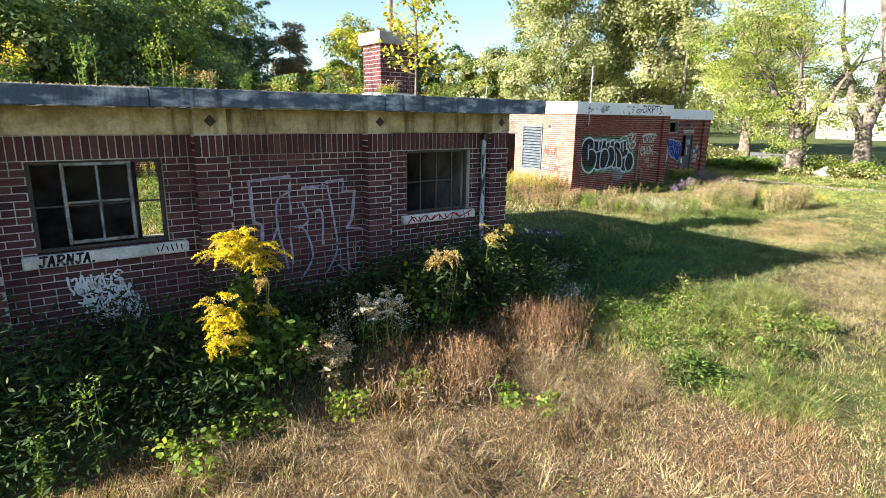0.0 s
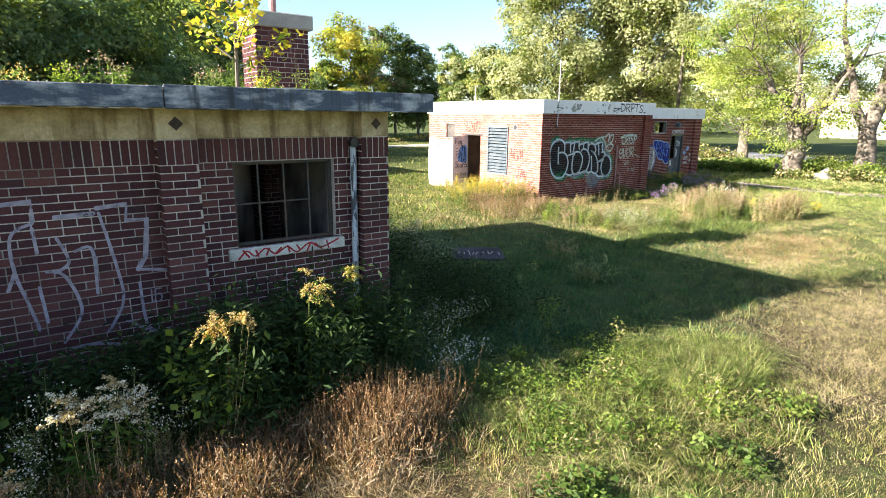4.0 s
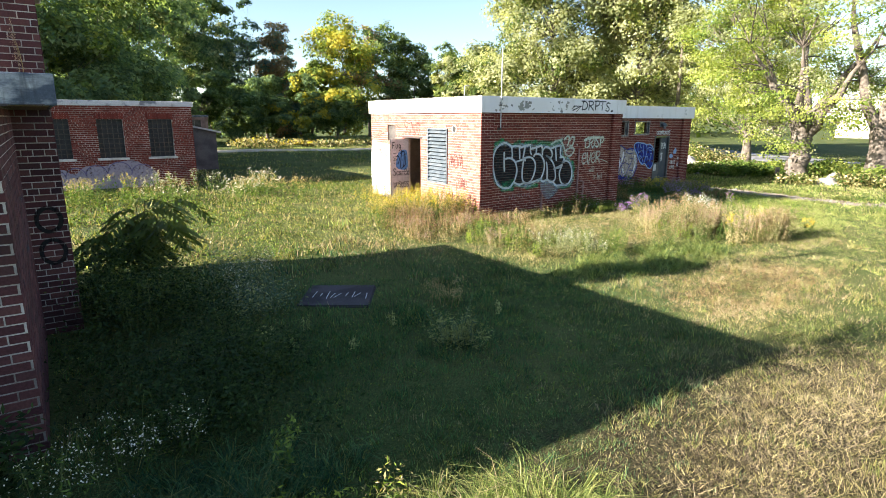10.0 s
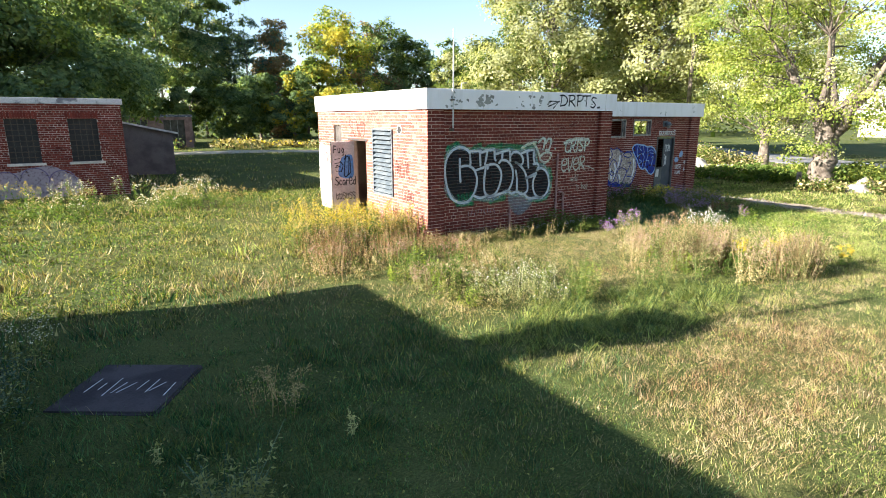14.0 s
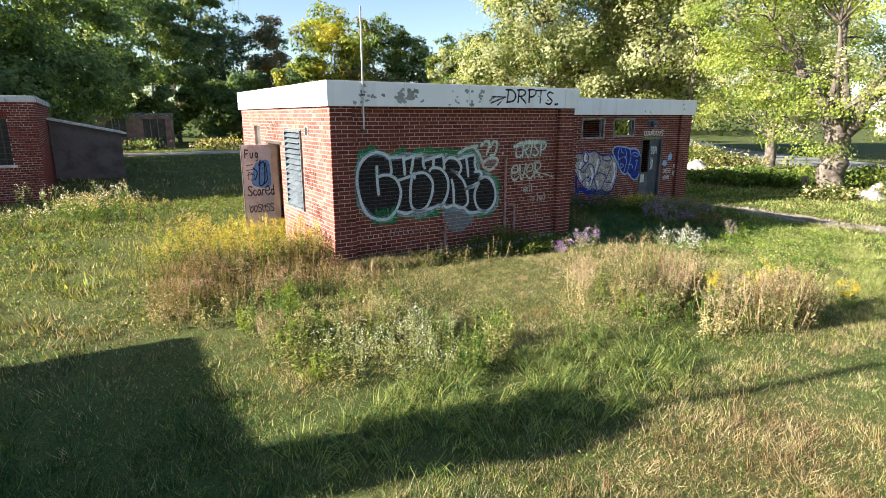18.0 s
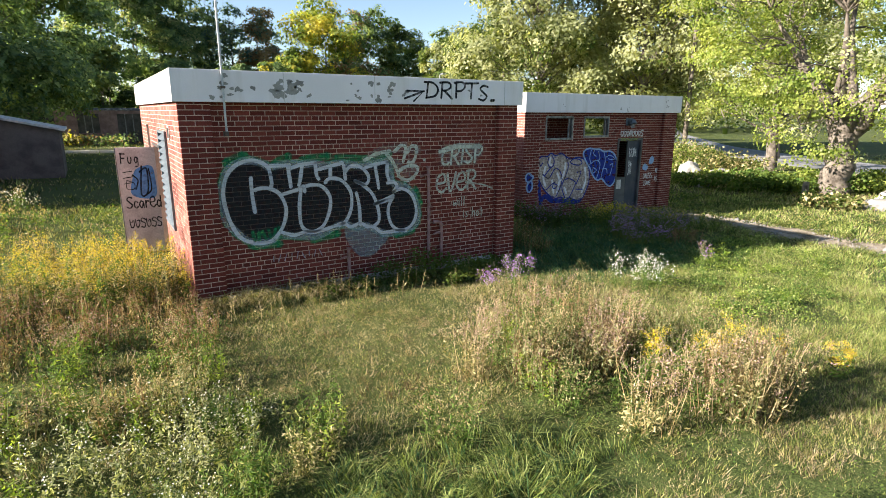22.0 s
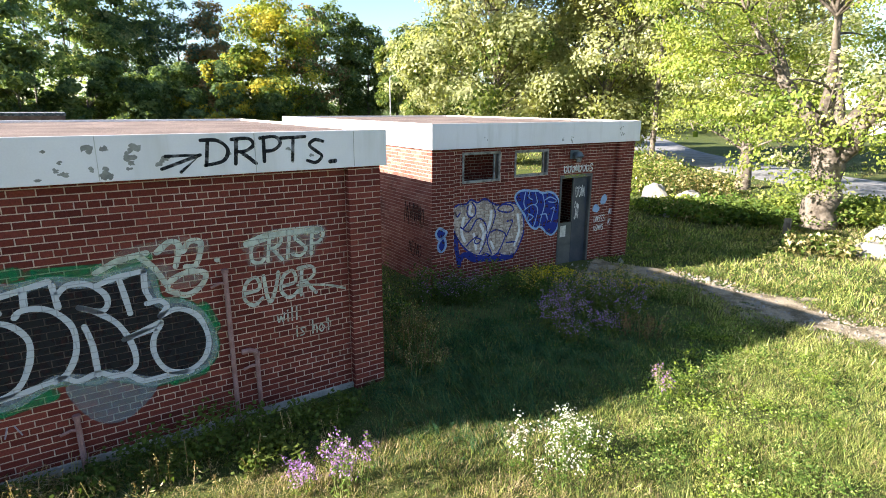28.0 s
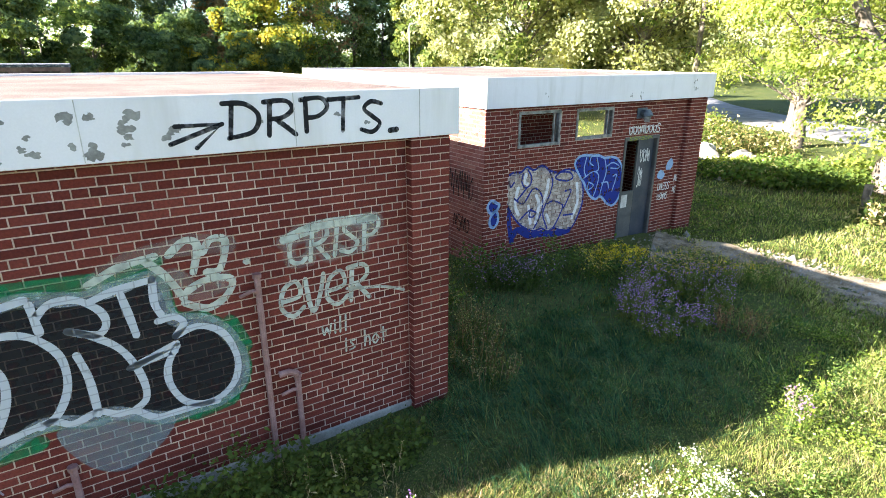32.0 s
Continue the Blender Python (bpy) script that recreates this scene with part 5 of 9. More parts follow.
for s in HOOK:
    g.stroke(s, 0.05, 0.001, closed=True)
g.make("graffiti_hook", paint_sky, sb, "pale blue outline of the looped letter")
g = Paint((31.5, SWY - 0.0085, 0.0), (1, 0, 0), (0, -1, 0))
g.fill([(0.0, 0.95), (0.16, 0.9), (0.24, 1.0), (0.12, 1.1), (0.02, 1.06)])
g.fill([(0.26, 1.1), (0.4, 1.08), (0.48, 1.2), (0.4, 1.32), (0.28, 1.24)])
g.make("graffiti_blob", paint_sky, sb_front, "two pale blue blobs")
g = Paint((30.45, SWY - 0.0085, 0.0), (1, 0, 0), (0, -1, 0))
scrawl(g, 0.0, 1.9, 0.95, 0.17, 8, 0.026, 31)
scrawl(g, 1.1, 0.66, 0.4, 0.16, 5, 0.016, 32)
scrawl(g, 1.12, 0.45, 0.34, 0.14, 5, 0.014, 36)
scrawl(g, 1.62, 0.8, 0.22, 0.16, 4, 0.014, 35)
scrawl(g, 1.62, 0.55, 0.22, 0.16, 4, 0.014, 37)
tagged(g.make("white_tag", paint_white, sb_front, "small white sprayed scribbles"), kind="stuff")
g = Paint((SLX - 0.003, SBY, 0.0), (0, -1, 0), (-1, 0, 0))
scrawl(g, 6.95, 1.0, 0.75, 0.5, 5, 0.02, 33)
scrawl(g, 7.1, 0.4, 0.5, 0.3, 4, 0.018, 34)
tagged(g.make("dark_tag", paint_black, sb_side, "dark scribbled tags"), kind="stuff")

# ---- old bath house with overgrown roof ----
oh = thing("derelict_brick_house", "derelict dark brick house with flat overgrown roof and broken windows", "building")
PY, AY, AX, ABY = 8.22, 8.37, 9.62, 13.9
AX0 = -9.0
AHOLES = [(4.12, 5.2, 1.3, 2.12), (8.02, 9.05, 1.3, 2.12), (0.26, 1.34, 1.3, 2.12), (-3.6, -2.52, 1.3, 2.12)]
oh_front = panel("front_wall", oh, AX0, AX - 0.15, AY, AY + 0.2, -0.1, 2.62, mortar_old, AHOLES, label="dark brick front wall with faded graffiti")
brickwork(oh_front, (3.0, AY, 0.0), (1, 0, 0), (0, -1, 0), AX - 3.02, 0.1, 2.345, [(h[0] - 3.0, h[1] - 3.0, h[2], h[3]) for h in AHOLES[:2]], (brick_old, brick_old_one), singles=(1.2, 5.8, 0.9, 2.1), soldiers=(2.13, 2.345), seed=41, phase=5)
boxpart("frieze", (AX0, AX - 0.2, AY - 0.035, AY, 2.345, 2.6), cream, oh, "stained cream concrete band", 0.006)
for k, x in enumerate((9.46, 7.54, 5.63, 3.7, 1.78, -0.15, -2.08, -4.0)):
    x0, x1 = x - 0.158, x + 0.158
    if k == 0:
        x1 = AX
    pier = boxpart("pier", (x0, x1 - (0.008 if k == 0 else 0), PY + 0.008, AY + 0.1, -0.1, 2.345), mortar_old, oh, bevel=0)
    if k < 5:
        brickwork(pier, (x0, PY + 0.008, 0.0), (1, 0, 0), (0, -1, 0), x1 - x0, 0.1, 2.345, mats=(brick_old, brick_old_one), soldiers=(2.13, 2.345), headers=0, seed=43 + k)
        brickwork(pier, (x0, AY, 0.0), (0, -1, 0), (-1, 0, 0), AY - PY - 0.008, 0.1, 2.345, mats=(brick_old, brick_old_one), headers=0, seed=53 + k)
    cap = boxpart("pier_cap", (x0, x1, PY - 0.004, AY - 0.036, 2.346, 2.6), cream, oh, "cream concrete block with a dark diamond inset", 0.006)
    d = Build()
    xm = x + (0.0 if k else 0.01)
    for s, y, z in ((0.06, PY - 0.0055, 0),):
        d.face([(xm - s, y, 2.475), (xm, y, 2.475 - s), (xm + s, y, 2.475), (xm, y, 2.475 + s)])
    d.make("diamond_tile", dark_tile, cap, "dark diamond tile")
oh_side = panel("side_wall", oh, AX - 0.2, AX - 0.008, AY + 0.1, ABY, -0.1, 2.62, mortar_old, axis="y")
brickwork(oh_side, (AX - 0.008, PY + 0.01, 0.0), (0, 1, 0), (1, 0, 0), ABY - PY, 0.1, 2.6, mats=(brick_old, brick_old_one), seed=61)
panel("rear_wall", oh, AX0, AX - 0.2, ABY - 0.2, ABY, -0.1, 2.62, mortar_old, [(5.72, 6.25, 0.3, 1.7), (8.2, 9.2, 1.34, 1.74), (1.5, 3.2, 0.8, 2.2), (-3.0, -1.5, 0.8, 2.2)])
panel("side_wall", oh, AX0, AX0 + 0.2, AY + 0.2, ABY - 0.2, -0.1, 2.62, mortar_old, axis="y")
boxpart("floor_slab", (AX0, AX - 0.2, AY + 0.2, ABY - 0.2, -0.1, 0.25), concrete, oh, bevel=0)
# inner walls coloured dark like an unlit room
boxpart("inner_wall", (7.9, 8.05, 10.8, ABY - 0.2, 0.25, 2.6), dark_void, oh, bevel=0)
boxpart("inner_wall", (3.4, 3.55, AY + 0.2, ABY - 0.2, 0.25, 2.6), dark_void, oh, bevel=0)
roof = boxpart("roof", (AX0 - 0.3, 9.93, 7.9, ABY + 0.3, 2.605, 2.735), gravel_roof, oh, "flat tarred roof with moss and gravel", 0.0)
for i, (x0, x1) in enumerate(((-9.3, -4.2), (-4.19, -0.6), (-0.59, 2.4), (2.41, 5.05), (5.06, 7.4), (7.41, 9.96))):
    e = boxpart("fascia_board", (x0, x1, 7.865, 7.9, 2.6 - 0.008 * (i % 2), 2.752 + 0.012 * ((i * 7) % 3)), blue_fascia, oh, "flaking blue-grey fascia board", 0.006)
boxpart("fascia_board", (9.93, 9.96, 7.9, ABY + 0.33, 2.6, 2.75), blue_fascia, oh, "flaking blue-grey fascia board", 0.006)
boxpart("soffit", (AX0 - 0.3, 9.92, 7.905, PY, 2.592, 2.603), cream, oh, "stained cream soffit", 0)
# loose paint and tar hanging below the roof edge, and crumbled grit lying along it
rng = np.random.default_rng(77)
n = 110
x = 2.6 + 7.3 * rng.random(n) ** 1.3
w, d = rng.uniform(0.01, 0.07, n), rng.uniform(0.002, 0.01, n) * (1 + 0.8 * (x < 5.4))
y = 7.868 + rng.uniform(-0.006, 0.02, n)
V = np.stack([np.stack([x - w, y, np.full(n, 2.6)], -1), np.stack([x + w, y, np.full(n, 2.6)], -1), np.stack([x + w * rng.uniform(0.1, 0.9, n), y - 0.006, 2.594 - d], -1), np.stack([x - w * rng.uniform(0.1, 0.9, n), y - 0.004, 2.596 - d * 0.6], -1)], 1).reshape(-1, 3)
tagged(raw_mesh("flaking_paint", V, np.arange(4 * n).reshape(-1, 4), [cream, concrete, dark_tile], rng.integers(0, 3, n), oh), kind="stuff")
n = 3200
c = np.stack([rng.uniform(1.5, 9.95, n), 7.875 + np.abs(rng.normal(size=n)) * 0.09, np.full(n, 2.752)], -1)
s = np.exp(rng.normal(size=n) * 0.4)[:, None] * 0.0075
K = np.array([(-1, -0.8, -0.6), (1, -0.9, -0.6), (0.8, 1, -0.6), (-0.9, 0.9, -0.6), (0.1, -0.1, 0.9)])
V = (c[:, None, :] + (K[None] + rng.normal(size=(n, 5, 3)) * 0.25) * s[:, None, :]).reshape(-1, 3)
F = (np.arange(n)[:, None, None] * 5 + np.array([(0, 1, 4), (1, 2, 4), (2, 3, 4), (3, 0, 4)])[None]).reshape(-1, 3)
tagged(raw_mesh("roof_grit", V, F, [peeled, gravel_roof], np.repeat(rng.integers(0, 2, n), 4), oh), kind="stuff")


def sill(x0, x1, label):
    s = boxpart("window_sill", (x0, x1, AY - 0.06, AY + 0.12, 1.185, 1.3), white_stone, oh, label, 0.012)
    return s


s1, s2 = sill(4.0, 5.36, "white stone sill with black marker letters"), sill(7.92, 9.12, "white stone sill with red scrawl")
t = Paint((4.0, AY - 0.0605, 1.185), (1, 0, 0), (0, -1, 0))
t.letters("JARNJA.", (0.12, 0.02), 0.085, 0.021, 0.15, gap=0.26)
scribble(t, 1.05, 0.03, 0.26, 0.07, 6, 0.012, 71)
tagged(t.make("sill_mark", paint_black, s1), kind="stuff")
t = Paint((7.92, AY - 0.0605, 1.185), (1, 0, 0), (0, -1, 0))
scribble(t, 0.1, 0.015, 0.95, 0.085, 9, 0.02, 72)
t.stroke([(0.08, 0.02), (0.16, 0.09), (0.24, 0.03), (0.34, 0.095), (0.44, 0.03), (0.56, 0.085), (0.66, 0.02), (0.8, 0.095), (0.92, 0.035), (1.12, 0.1)], 0.018)
t.make("sill_mark", paint_red, s2)


def steel_window(x0, x1, z0, z1, cols, rows, lost=(), label="rusted steel window, most panes broken out"):
    w = Build()
    for a, b, c, d in ((x0, x0 + 0.035, z0, z1), (x1 - 0.035, x1, z0, z1), (x0 + 0.035, x1 - 0.035, z1 - 0.035, z1), (x0 + 0.035, x1 - 0.035, z0, z0 + 0.035)):
        w.box(a, b, AY + 0.07, AY + 0.11, c, d, bevel=0.003)
    w = w.make("window", steel, oh, label)
    for i in range(1, cols):
        x = x0 + (x1 - x0) * i / cols
        boxpart("mullion", (x - 0.009, x + 0.009, AY + 0.075, AY + 0.1, z0 + 0.035, z1 - 0.035), steel, w, bevel=0.002)
    for j in range(1, rows):
        z = z0 + (z1 - z0) * j / rows
        for i in range(cols):
            if (i, j) not in lost:
                boxpart("glazing_bar", (x0 + (x1 - x0) * i / cols + 0.012, x0 + (x1 - x0) * (i + 1) / cols - 0.012, AY + 0.077, AY + 0.098, z - 0.008, z + 0.008), steel, w, bevel=0.002)
    return w


steel_window(4.12, 5.2, 1.3, 2.12, 4, 2, ())
steel_window(8.02, 9.05, 1.3, 2.12, 4, 2, ((3, 1),))
vent_win = thing("tilted_sash", "open steel window sash hanging inside the frame", "window sash")
q = Build()
for a, b, c, d in ((4.37, 4.4, 1.36, 2.1), (4.9, 4.93, 1.36, 2.1), (4.4, 4.9, 2.07, 2.1), (4.4, 4.9, 1.36, 1.39), (4.4, 4.9, 1.73, 1.75), (4.64, 4.66, 1.39, 2.07)):
    q.box(a, b, AY + 0.045, AY + 0.065, c, d, bevel=0.003)
q.make("sash_frame", pale_steel, vent_win)
# downspout
ds = thing("downspout", "peeling white-blue downspout on the corner pier", "downspout")
q = Build()
q.tube([(9.25, AY - 0.05, 2.28), (9.245, AY - 0.06, 2.2), (9.24, AY - 0.06, 1.1), (9.235, AY - 0.06, 0.15)], 0.034, 10)
q.make("pipe", peeling_pipe, ds, smooth=True)
for z in (1.9, 1.2):
    q = Build()
    q.tube([(9.24, AY - 0.06, z), (9.24, AY - 0.06, z + 0.03)], 0.041, 10)
    q.make("collar", peeling_pipe, ds)
q = Build()
q.tube([(9.25, AY - 0.02, 2.28), (9.25, AY - 0.1, 2.28)], 0.05, 10)
q.make("hopper", black_iron, ds, "dark pipe mouth")
# faded outline graffiti between the windows
t = Paint((6.0, AY - 0.009, 0.79), (1, 0, 0), (0, -1, 0))
for s in ([(0.04, 0.61), (0.01, 1.06), (0.47, 1.09), (0.46, 0.94)], [(0.04, 0.61), (0.13, 0.58), (0.12, 0.42)], [(0.9, 1.0), (1.12, 1.02), (1.1, 0.88), (1.26, 0.88), (1.22, 0.55), (1.15, 0.44)], [(0.61, 0.95), (0.87, 0.96)]):
    t.stroke(s, 0.042, smooth=False)
for s in ([(0.46, 0.92), (0.31, 0.83), (0.3, 0.54), (0.36, 0.25), (0.4, 0.04)], [(1.15, 0.44), (1.44, 0.36), (1.45, 0.07), (1.35, -0.18)], [(0.91, 0.96), (0.99, 0.5), (1.01, 0.18), (0.87, -0.08)], [(0.45, 0.88), (0.46, 0.68)], [(0.71, 0.66), (0.83, 0.66), (0.83, 0.28)], [(0.5, 0.52), (0.62, 0.46), (0.7, 0.15), (0.55, -0.1)], [(1.15, 0.32), (1.18, -0.09), (1.35, -0.18)], [(0.3, 0.54), (0.24, 0.4)], [(0.99, -0.22), (0.75, -0.16), (0.58, -0.17)], [(-0.4, 0.56), (-0.24, 0.69), (-0.34, 0.58), (-0.18, 0.62)], [(0.44, 0.4), (0.46, 0.1)], [(0.6, 0.78), (0.66, 0.58), (0.56, 0.5)], [(1.02, 0.0), (1.2, -0.14), (1.4, -0.14)]):
    t.stroke(s, 0.026, 0.0016)
t.letters("15", (1.22, 0.12), 0.12, 0.014, gap=0.1)
t.make("faded_lettering", paint_faded, oh_front, "faded pale outlined lettering")
t = Paint((4.2, AY - 0.009, 0.5), (1, 0, 0), (0, -1, 0))
for k in range(4):
    scrawl(t, 0.1 + 0.06 * k, 0.42 - 0.12 * k, 0.46, 0.16, 5, 0.02, 73 + k)
    scrawl(t, 0.14 + 0.06 * k, 0.38 - 0.12 * k, 0.4, 0.14, 4, 0.016, 83 + k, 0.0016)
tagged(t.make("small_tag", paint_white, oh_front, "small white sprayed tag"), kind="stuff")
t = Paint((AX - 0.001, 8.3, 0.0), (0, 1, 0), (1, 0, 0))
t.stroke([(1.6, 1.35), (2.1, 1.4), (2.2, 1.7), (1.8, 1.8), (1.5, 1.6), (1.6, 1.35)], 0.05)
t.make("ring_tag", paint_grey, oh_side, "dull ring-shaped tag")
# chimney
ch = thing("chimney", "brick chimney with concrete cap and rusty flue", "chimney")
core = boxpart("shaft", (9.208, 9.962, 11.008, 11.592, 0.0, 3.73), mortar_old, ch, bevel=0)
for o_, u_, n_, s_, w_ in (((9.2, 11.008, 0), (1, 0, 0), (0, -1, 0), 81, 0.77), ((9.208, 11.6, 0), (0, -1, 0), (-1, 0, 0), 82, 0.6), ((9.962, 11.0, 0), (0, 1, 0), (1, 0, 0), 83, 0.6)):
    brickwork(core, o_, u_, n_, w_, 0.1, 3.73, mats=(brick_old, brick_old_one), seed=s_)
boxpart("cap", (9.14, 10.03, 10.94, 11.66, 3.73, 3.93), concrete, ch, "grey concrete cap", 0.015)
boxpart("flashing", (9.17, 9.94, 10.975, 11.63, 2.736, 2.93), white_stone, ch, "white mortar flashing at the roof", 0.01)
q = Build()
q.tube([(9.58, 11.3, 3.9), (9.58, 11.3, 5.4)], 0.05, 10)
q.make("flue", pipe_mat, ch, "rusty red flue pipe")

for z in (1.1, 1.45):
    t = Paint((9.8, 10.9995, z), (1, 0, 0), (0, -1, 0))
    t.stroke([(0.11 * math.cos(i * 0.9), 0.13 * math.sin(i * 0.9)) for i in range(7)], 0.045, closed=True)
    t.make("ring_tag", paint_black, ch, "dark ring-shaped tag")

# ---- long brick building behind ----
lb = thing("long_brick_building", "long red brick building with lattice windows and pale coping", "building")
CY, CX, CT = 26.2, 14.4, 2.9
WINS = [(12.93 - 1.56 * k, 13.71 - 1.56 * k) for k in range(9)]
CH = [(a, b, 1.16, 2.46) for a, b in WINS]
lb_front = panel("front_wall", lb, -2.0, CX - 0.01, CY, CY + 0.2, -0.5, CT, mortar_old, CH, label="red brick wall with a row of lattice windows")
brickwork(lb_front, (5.0, CY, 0), (1, 0, 0), (0, -1, 0), CX - 5.0, -0.2, CT, [(h[0] - 5, h[1] - 5, h[2], h[3]) for h in CH if h[0] > 5], (brick_red, brick_red_one), seed=91)
lb_side = panel("side_wall", lb, CX - 0.2, CX - 0.01, CY + 0.2, 36.6, -0.5, CT, mortar_old, axis="y")
brickwork(lb_side, (CX - 0.01, CY, 0), (0, 1, 0), (1, 0, 0), 10.4, -0.2, CT, mats=(brick_red, brick_red_one), seed=92)
panel("rear_wall", lb, -2.0, CX - 0.01, 36.6, 36.8, -0.5, CT, mortar)
for d in ((-2.0, CX + 0.06, CY - 0.06, CY + 0.25, CT, 3.08), (CX - 0.25, CX + 0.06, CY + 0.25, 36.8, CT, 3.08)):
    boxpart("coping", d, coping_mat, lb, "weathered pale grey coping", 0.01)
boxpart("roof", (-2.0, CX - 0.25, CY + 0.25, 36.6, CT - 0.2, CT - 0.05), gravel_roof, lb, bevel=0)
t = Paint((9.6, CY - 0.008, 0.1), (1, 0, 0), (0, -1, 0))
t.fill([(0.0, 0.0), (0.1, 0.5), (0.6, 0.72), (0.95, 0.55), (1.3, 0.8), (1.8, 0.78), (2.2, 0.9), (2.75, 0.95), (3.1, 0.75), (3.45, 0.5), (3.4, 0.1), (2.4, -0.1), (1.0, -0.1)])
t.make("graffiti_fill", paint_lilac, lb_front, "pale lilac cloud-shaped graffiti")
t = Paint((9.6, CY - 0.0095, 0.1), (1, 0, 0), (0, -1, 0))
for c, r in (((0.4, 0.4), 0.32), ((1.0, 0.45), 0.3), ((1.6, 0.5), 0.32), ((2.3, 0.55), 0.36), ((3.0, 0.45), 0.36)):
    t.stroke([(c[0] + r * math.cos(a), c[1] + r * math.sin(a)) for a in [0.1 + i * 0.6 for i in range(6)]], 0.035)
t.make("graffiti_line", paint_violet, lb_front, "dark violet outline")
for a, b in WINS[:4]:
    for i in range(13):
        x = a - 0.04 + i * 0.0662
        boxpart("brick", (x, x + 0.056, CY - 0.011, CY - 0.002, 2.47, 2.66), brick_red_one, lb_front, bevel=0.003)
for k, (a, b) in enumerate(WINS[:6]):
    boxpart("window_sill", (a - 0.09, b + 0.09, CY - 0.05, CY + 0.1, 1.08, 1.16), white_stone, lb, "pale stone sill", 0.008)
    # the window is a near-black sheet standing in for the unlit room behind
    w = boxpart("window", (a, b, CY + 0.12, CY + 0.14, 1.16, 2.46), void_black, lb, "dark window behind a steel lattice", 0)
    for i in range(1, 5):
        x = a + (b - a) * i / 5
        boxpart("bar", (x - 0.012, x + 0.012, CY + 0.06, CY + 0.085, 1.16, 2.46), steel, w, bevel=0)
    for i in range(1, 8):
        z = 1.16 + 1.3 * i / 8
        boxpart("bar", (a, b, CY + 0.086, CY + 0.1, z - 0.012, z + 0.012), steel, w, bevel=0)
# lean-to shed
sh = thing("lean_to_shed", "dark grey boarded lean-to shed with sloping roof", "shed")
rnd = random.Random(2)
for i in range(16):
    x = 14.42 + i * 0.152
    top = 2.42 - (x - 14.4) * 0.22
    boxpart("board", (x, x + 0.1525, 33.2 + rnd.random() * 0.008, 33.24, -0.4, top - 0.05), grey_board, sh, bevel=0)
for i in range(20):
    y = 33.25 + i * 0.165
    boxpart("board", (16.8, 16.84, y, y + 0.1655, -0.4, 1.82), grey_board, sh, bevel=0)
q = Build()
q.face([(14.4, 33.0, 2.46), (17.05, 33.0, 1.86), (17.05, 36.7, 1.86), (14.4, 36.7, 2.46)])
q.face([(14.4, 33.0, 2.38), (14.4, 36.7, 2.38), (17.05, 36.7, 1.78), (17.05, 33.0, 1.78)])
q.face([(14.4, 33.0, 2.38), (17.05, 33.0, 1.78), (17.05, 33.0, 1.86), (14.4, 33.0, 2.46)])
q.face([(17.05, 33.0, 1.78), (17.05, 36.7, 1.78), (17.05, 36.7, 1.86), (17.05, 33.0, 1.86)])
q.make("roof", white_stone, sh, "pale sloping roof edge")
# far brick building beyond the lane
fb = thing("far_brick_building", "low brick building with wide dark openings beyond the lane", "building")
FH = [(17.2, 18.6, 0.9, 2.3), (19.8, 21.4, -0.2, 2.3), (14.2, 15.8, 0.9, 2.3), (11.4, 12.8, 0.9, 2.3)]
panel("front_wall", fb, 6.0, 22.0, 57.4, 57.6, -0.6, 2.55, mauve_brick, FH)
panel("side_wall", fb, 21.8, 22.0, 57.6, 64.0, -0.6, 2.55, mauve_brick, axis="y")
boxpart("coping", (5.95, 22.06, 57.34, 64.0, 2.55, 2.74), blue_fascia, fb, "weathered pale coping", 0.01)
for h in FH:
    # dark sheet closes each opening in place of an unlit room
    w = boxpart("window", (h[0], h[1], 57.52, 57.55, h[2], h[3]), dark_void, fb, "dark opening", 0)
    for k in range(1, 3):
        x = h[0] + (h[1] - h[0]) * k / 3
        boxpart("mullion", (x - 0.03, x + 0.03, 57.46, 57.5, h[2], h[3]), pale_steel, w, bevel=0)

# concrete slab in the grass
pad = Build()
m4 = pose(12.98, 10.72, 0.022, 0, 0, -34)
bm = bmesh.new()
bmesh.ops.create_cube(bm, size=1.0, matrix=Matrix.Diagonal((0.98, 0.95, 0.16, 1)))
bmesh.ops.bevel(bm, geom=bm.edges[:], offset=0.02, segments=2, affect="EDGES")
pad.take(bm, 0, m4)
pad = tagged(pad.make("concrete_slab", slab_mat), "purplish grey concrete slab sunk in the grass", "slab")
t = Paint((0, 0, 0), (1, 0, 0), (0, 0, 1))
for i in range(9):
    rr = random.Random(i)
    c = m4 @ Vector((-0.32 + 0.09 * i, 0.1 + rr.uniform(-0.06, 0.06), 0.083))
    e = m4 @ Vector((-0.36 + 0.09 * i + rr.uniform(-0.05, 0.05), -0.12 + rr.uniform(-0.08, 0.08), 0.083))
    w = (m4.to_3x3() @ Vector((0.006, 0, 0)))
    t.b.face([c - w, c + w, e + w, e - w])
t.make("slab_marks", paint_white, pad, "white scribbled marks")


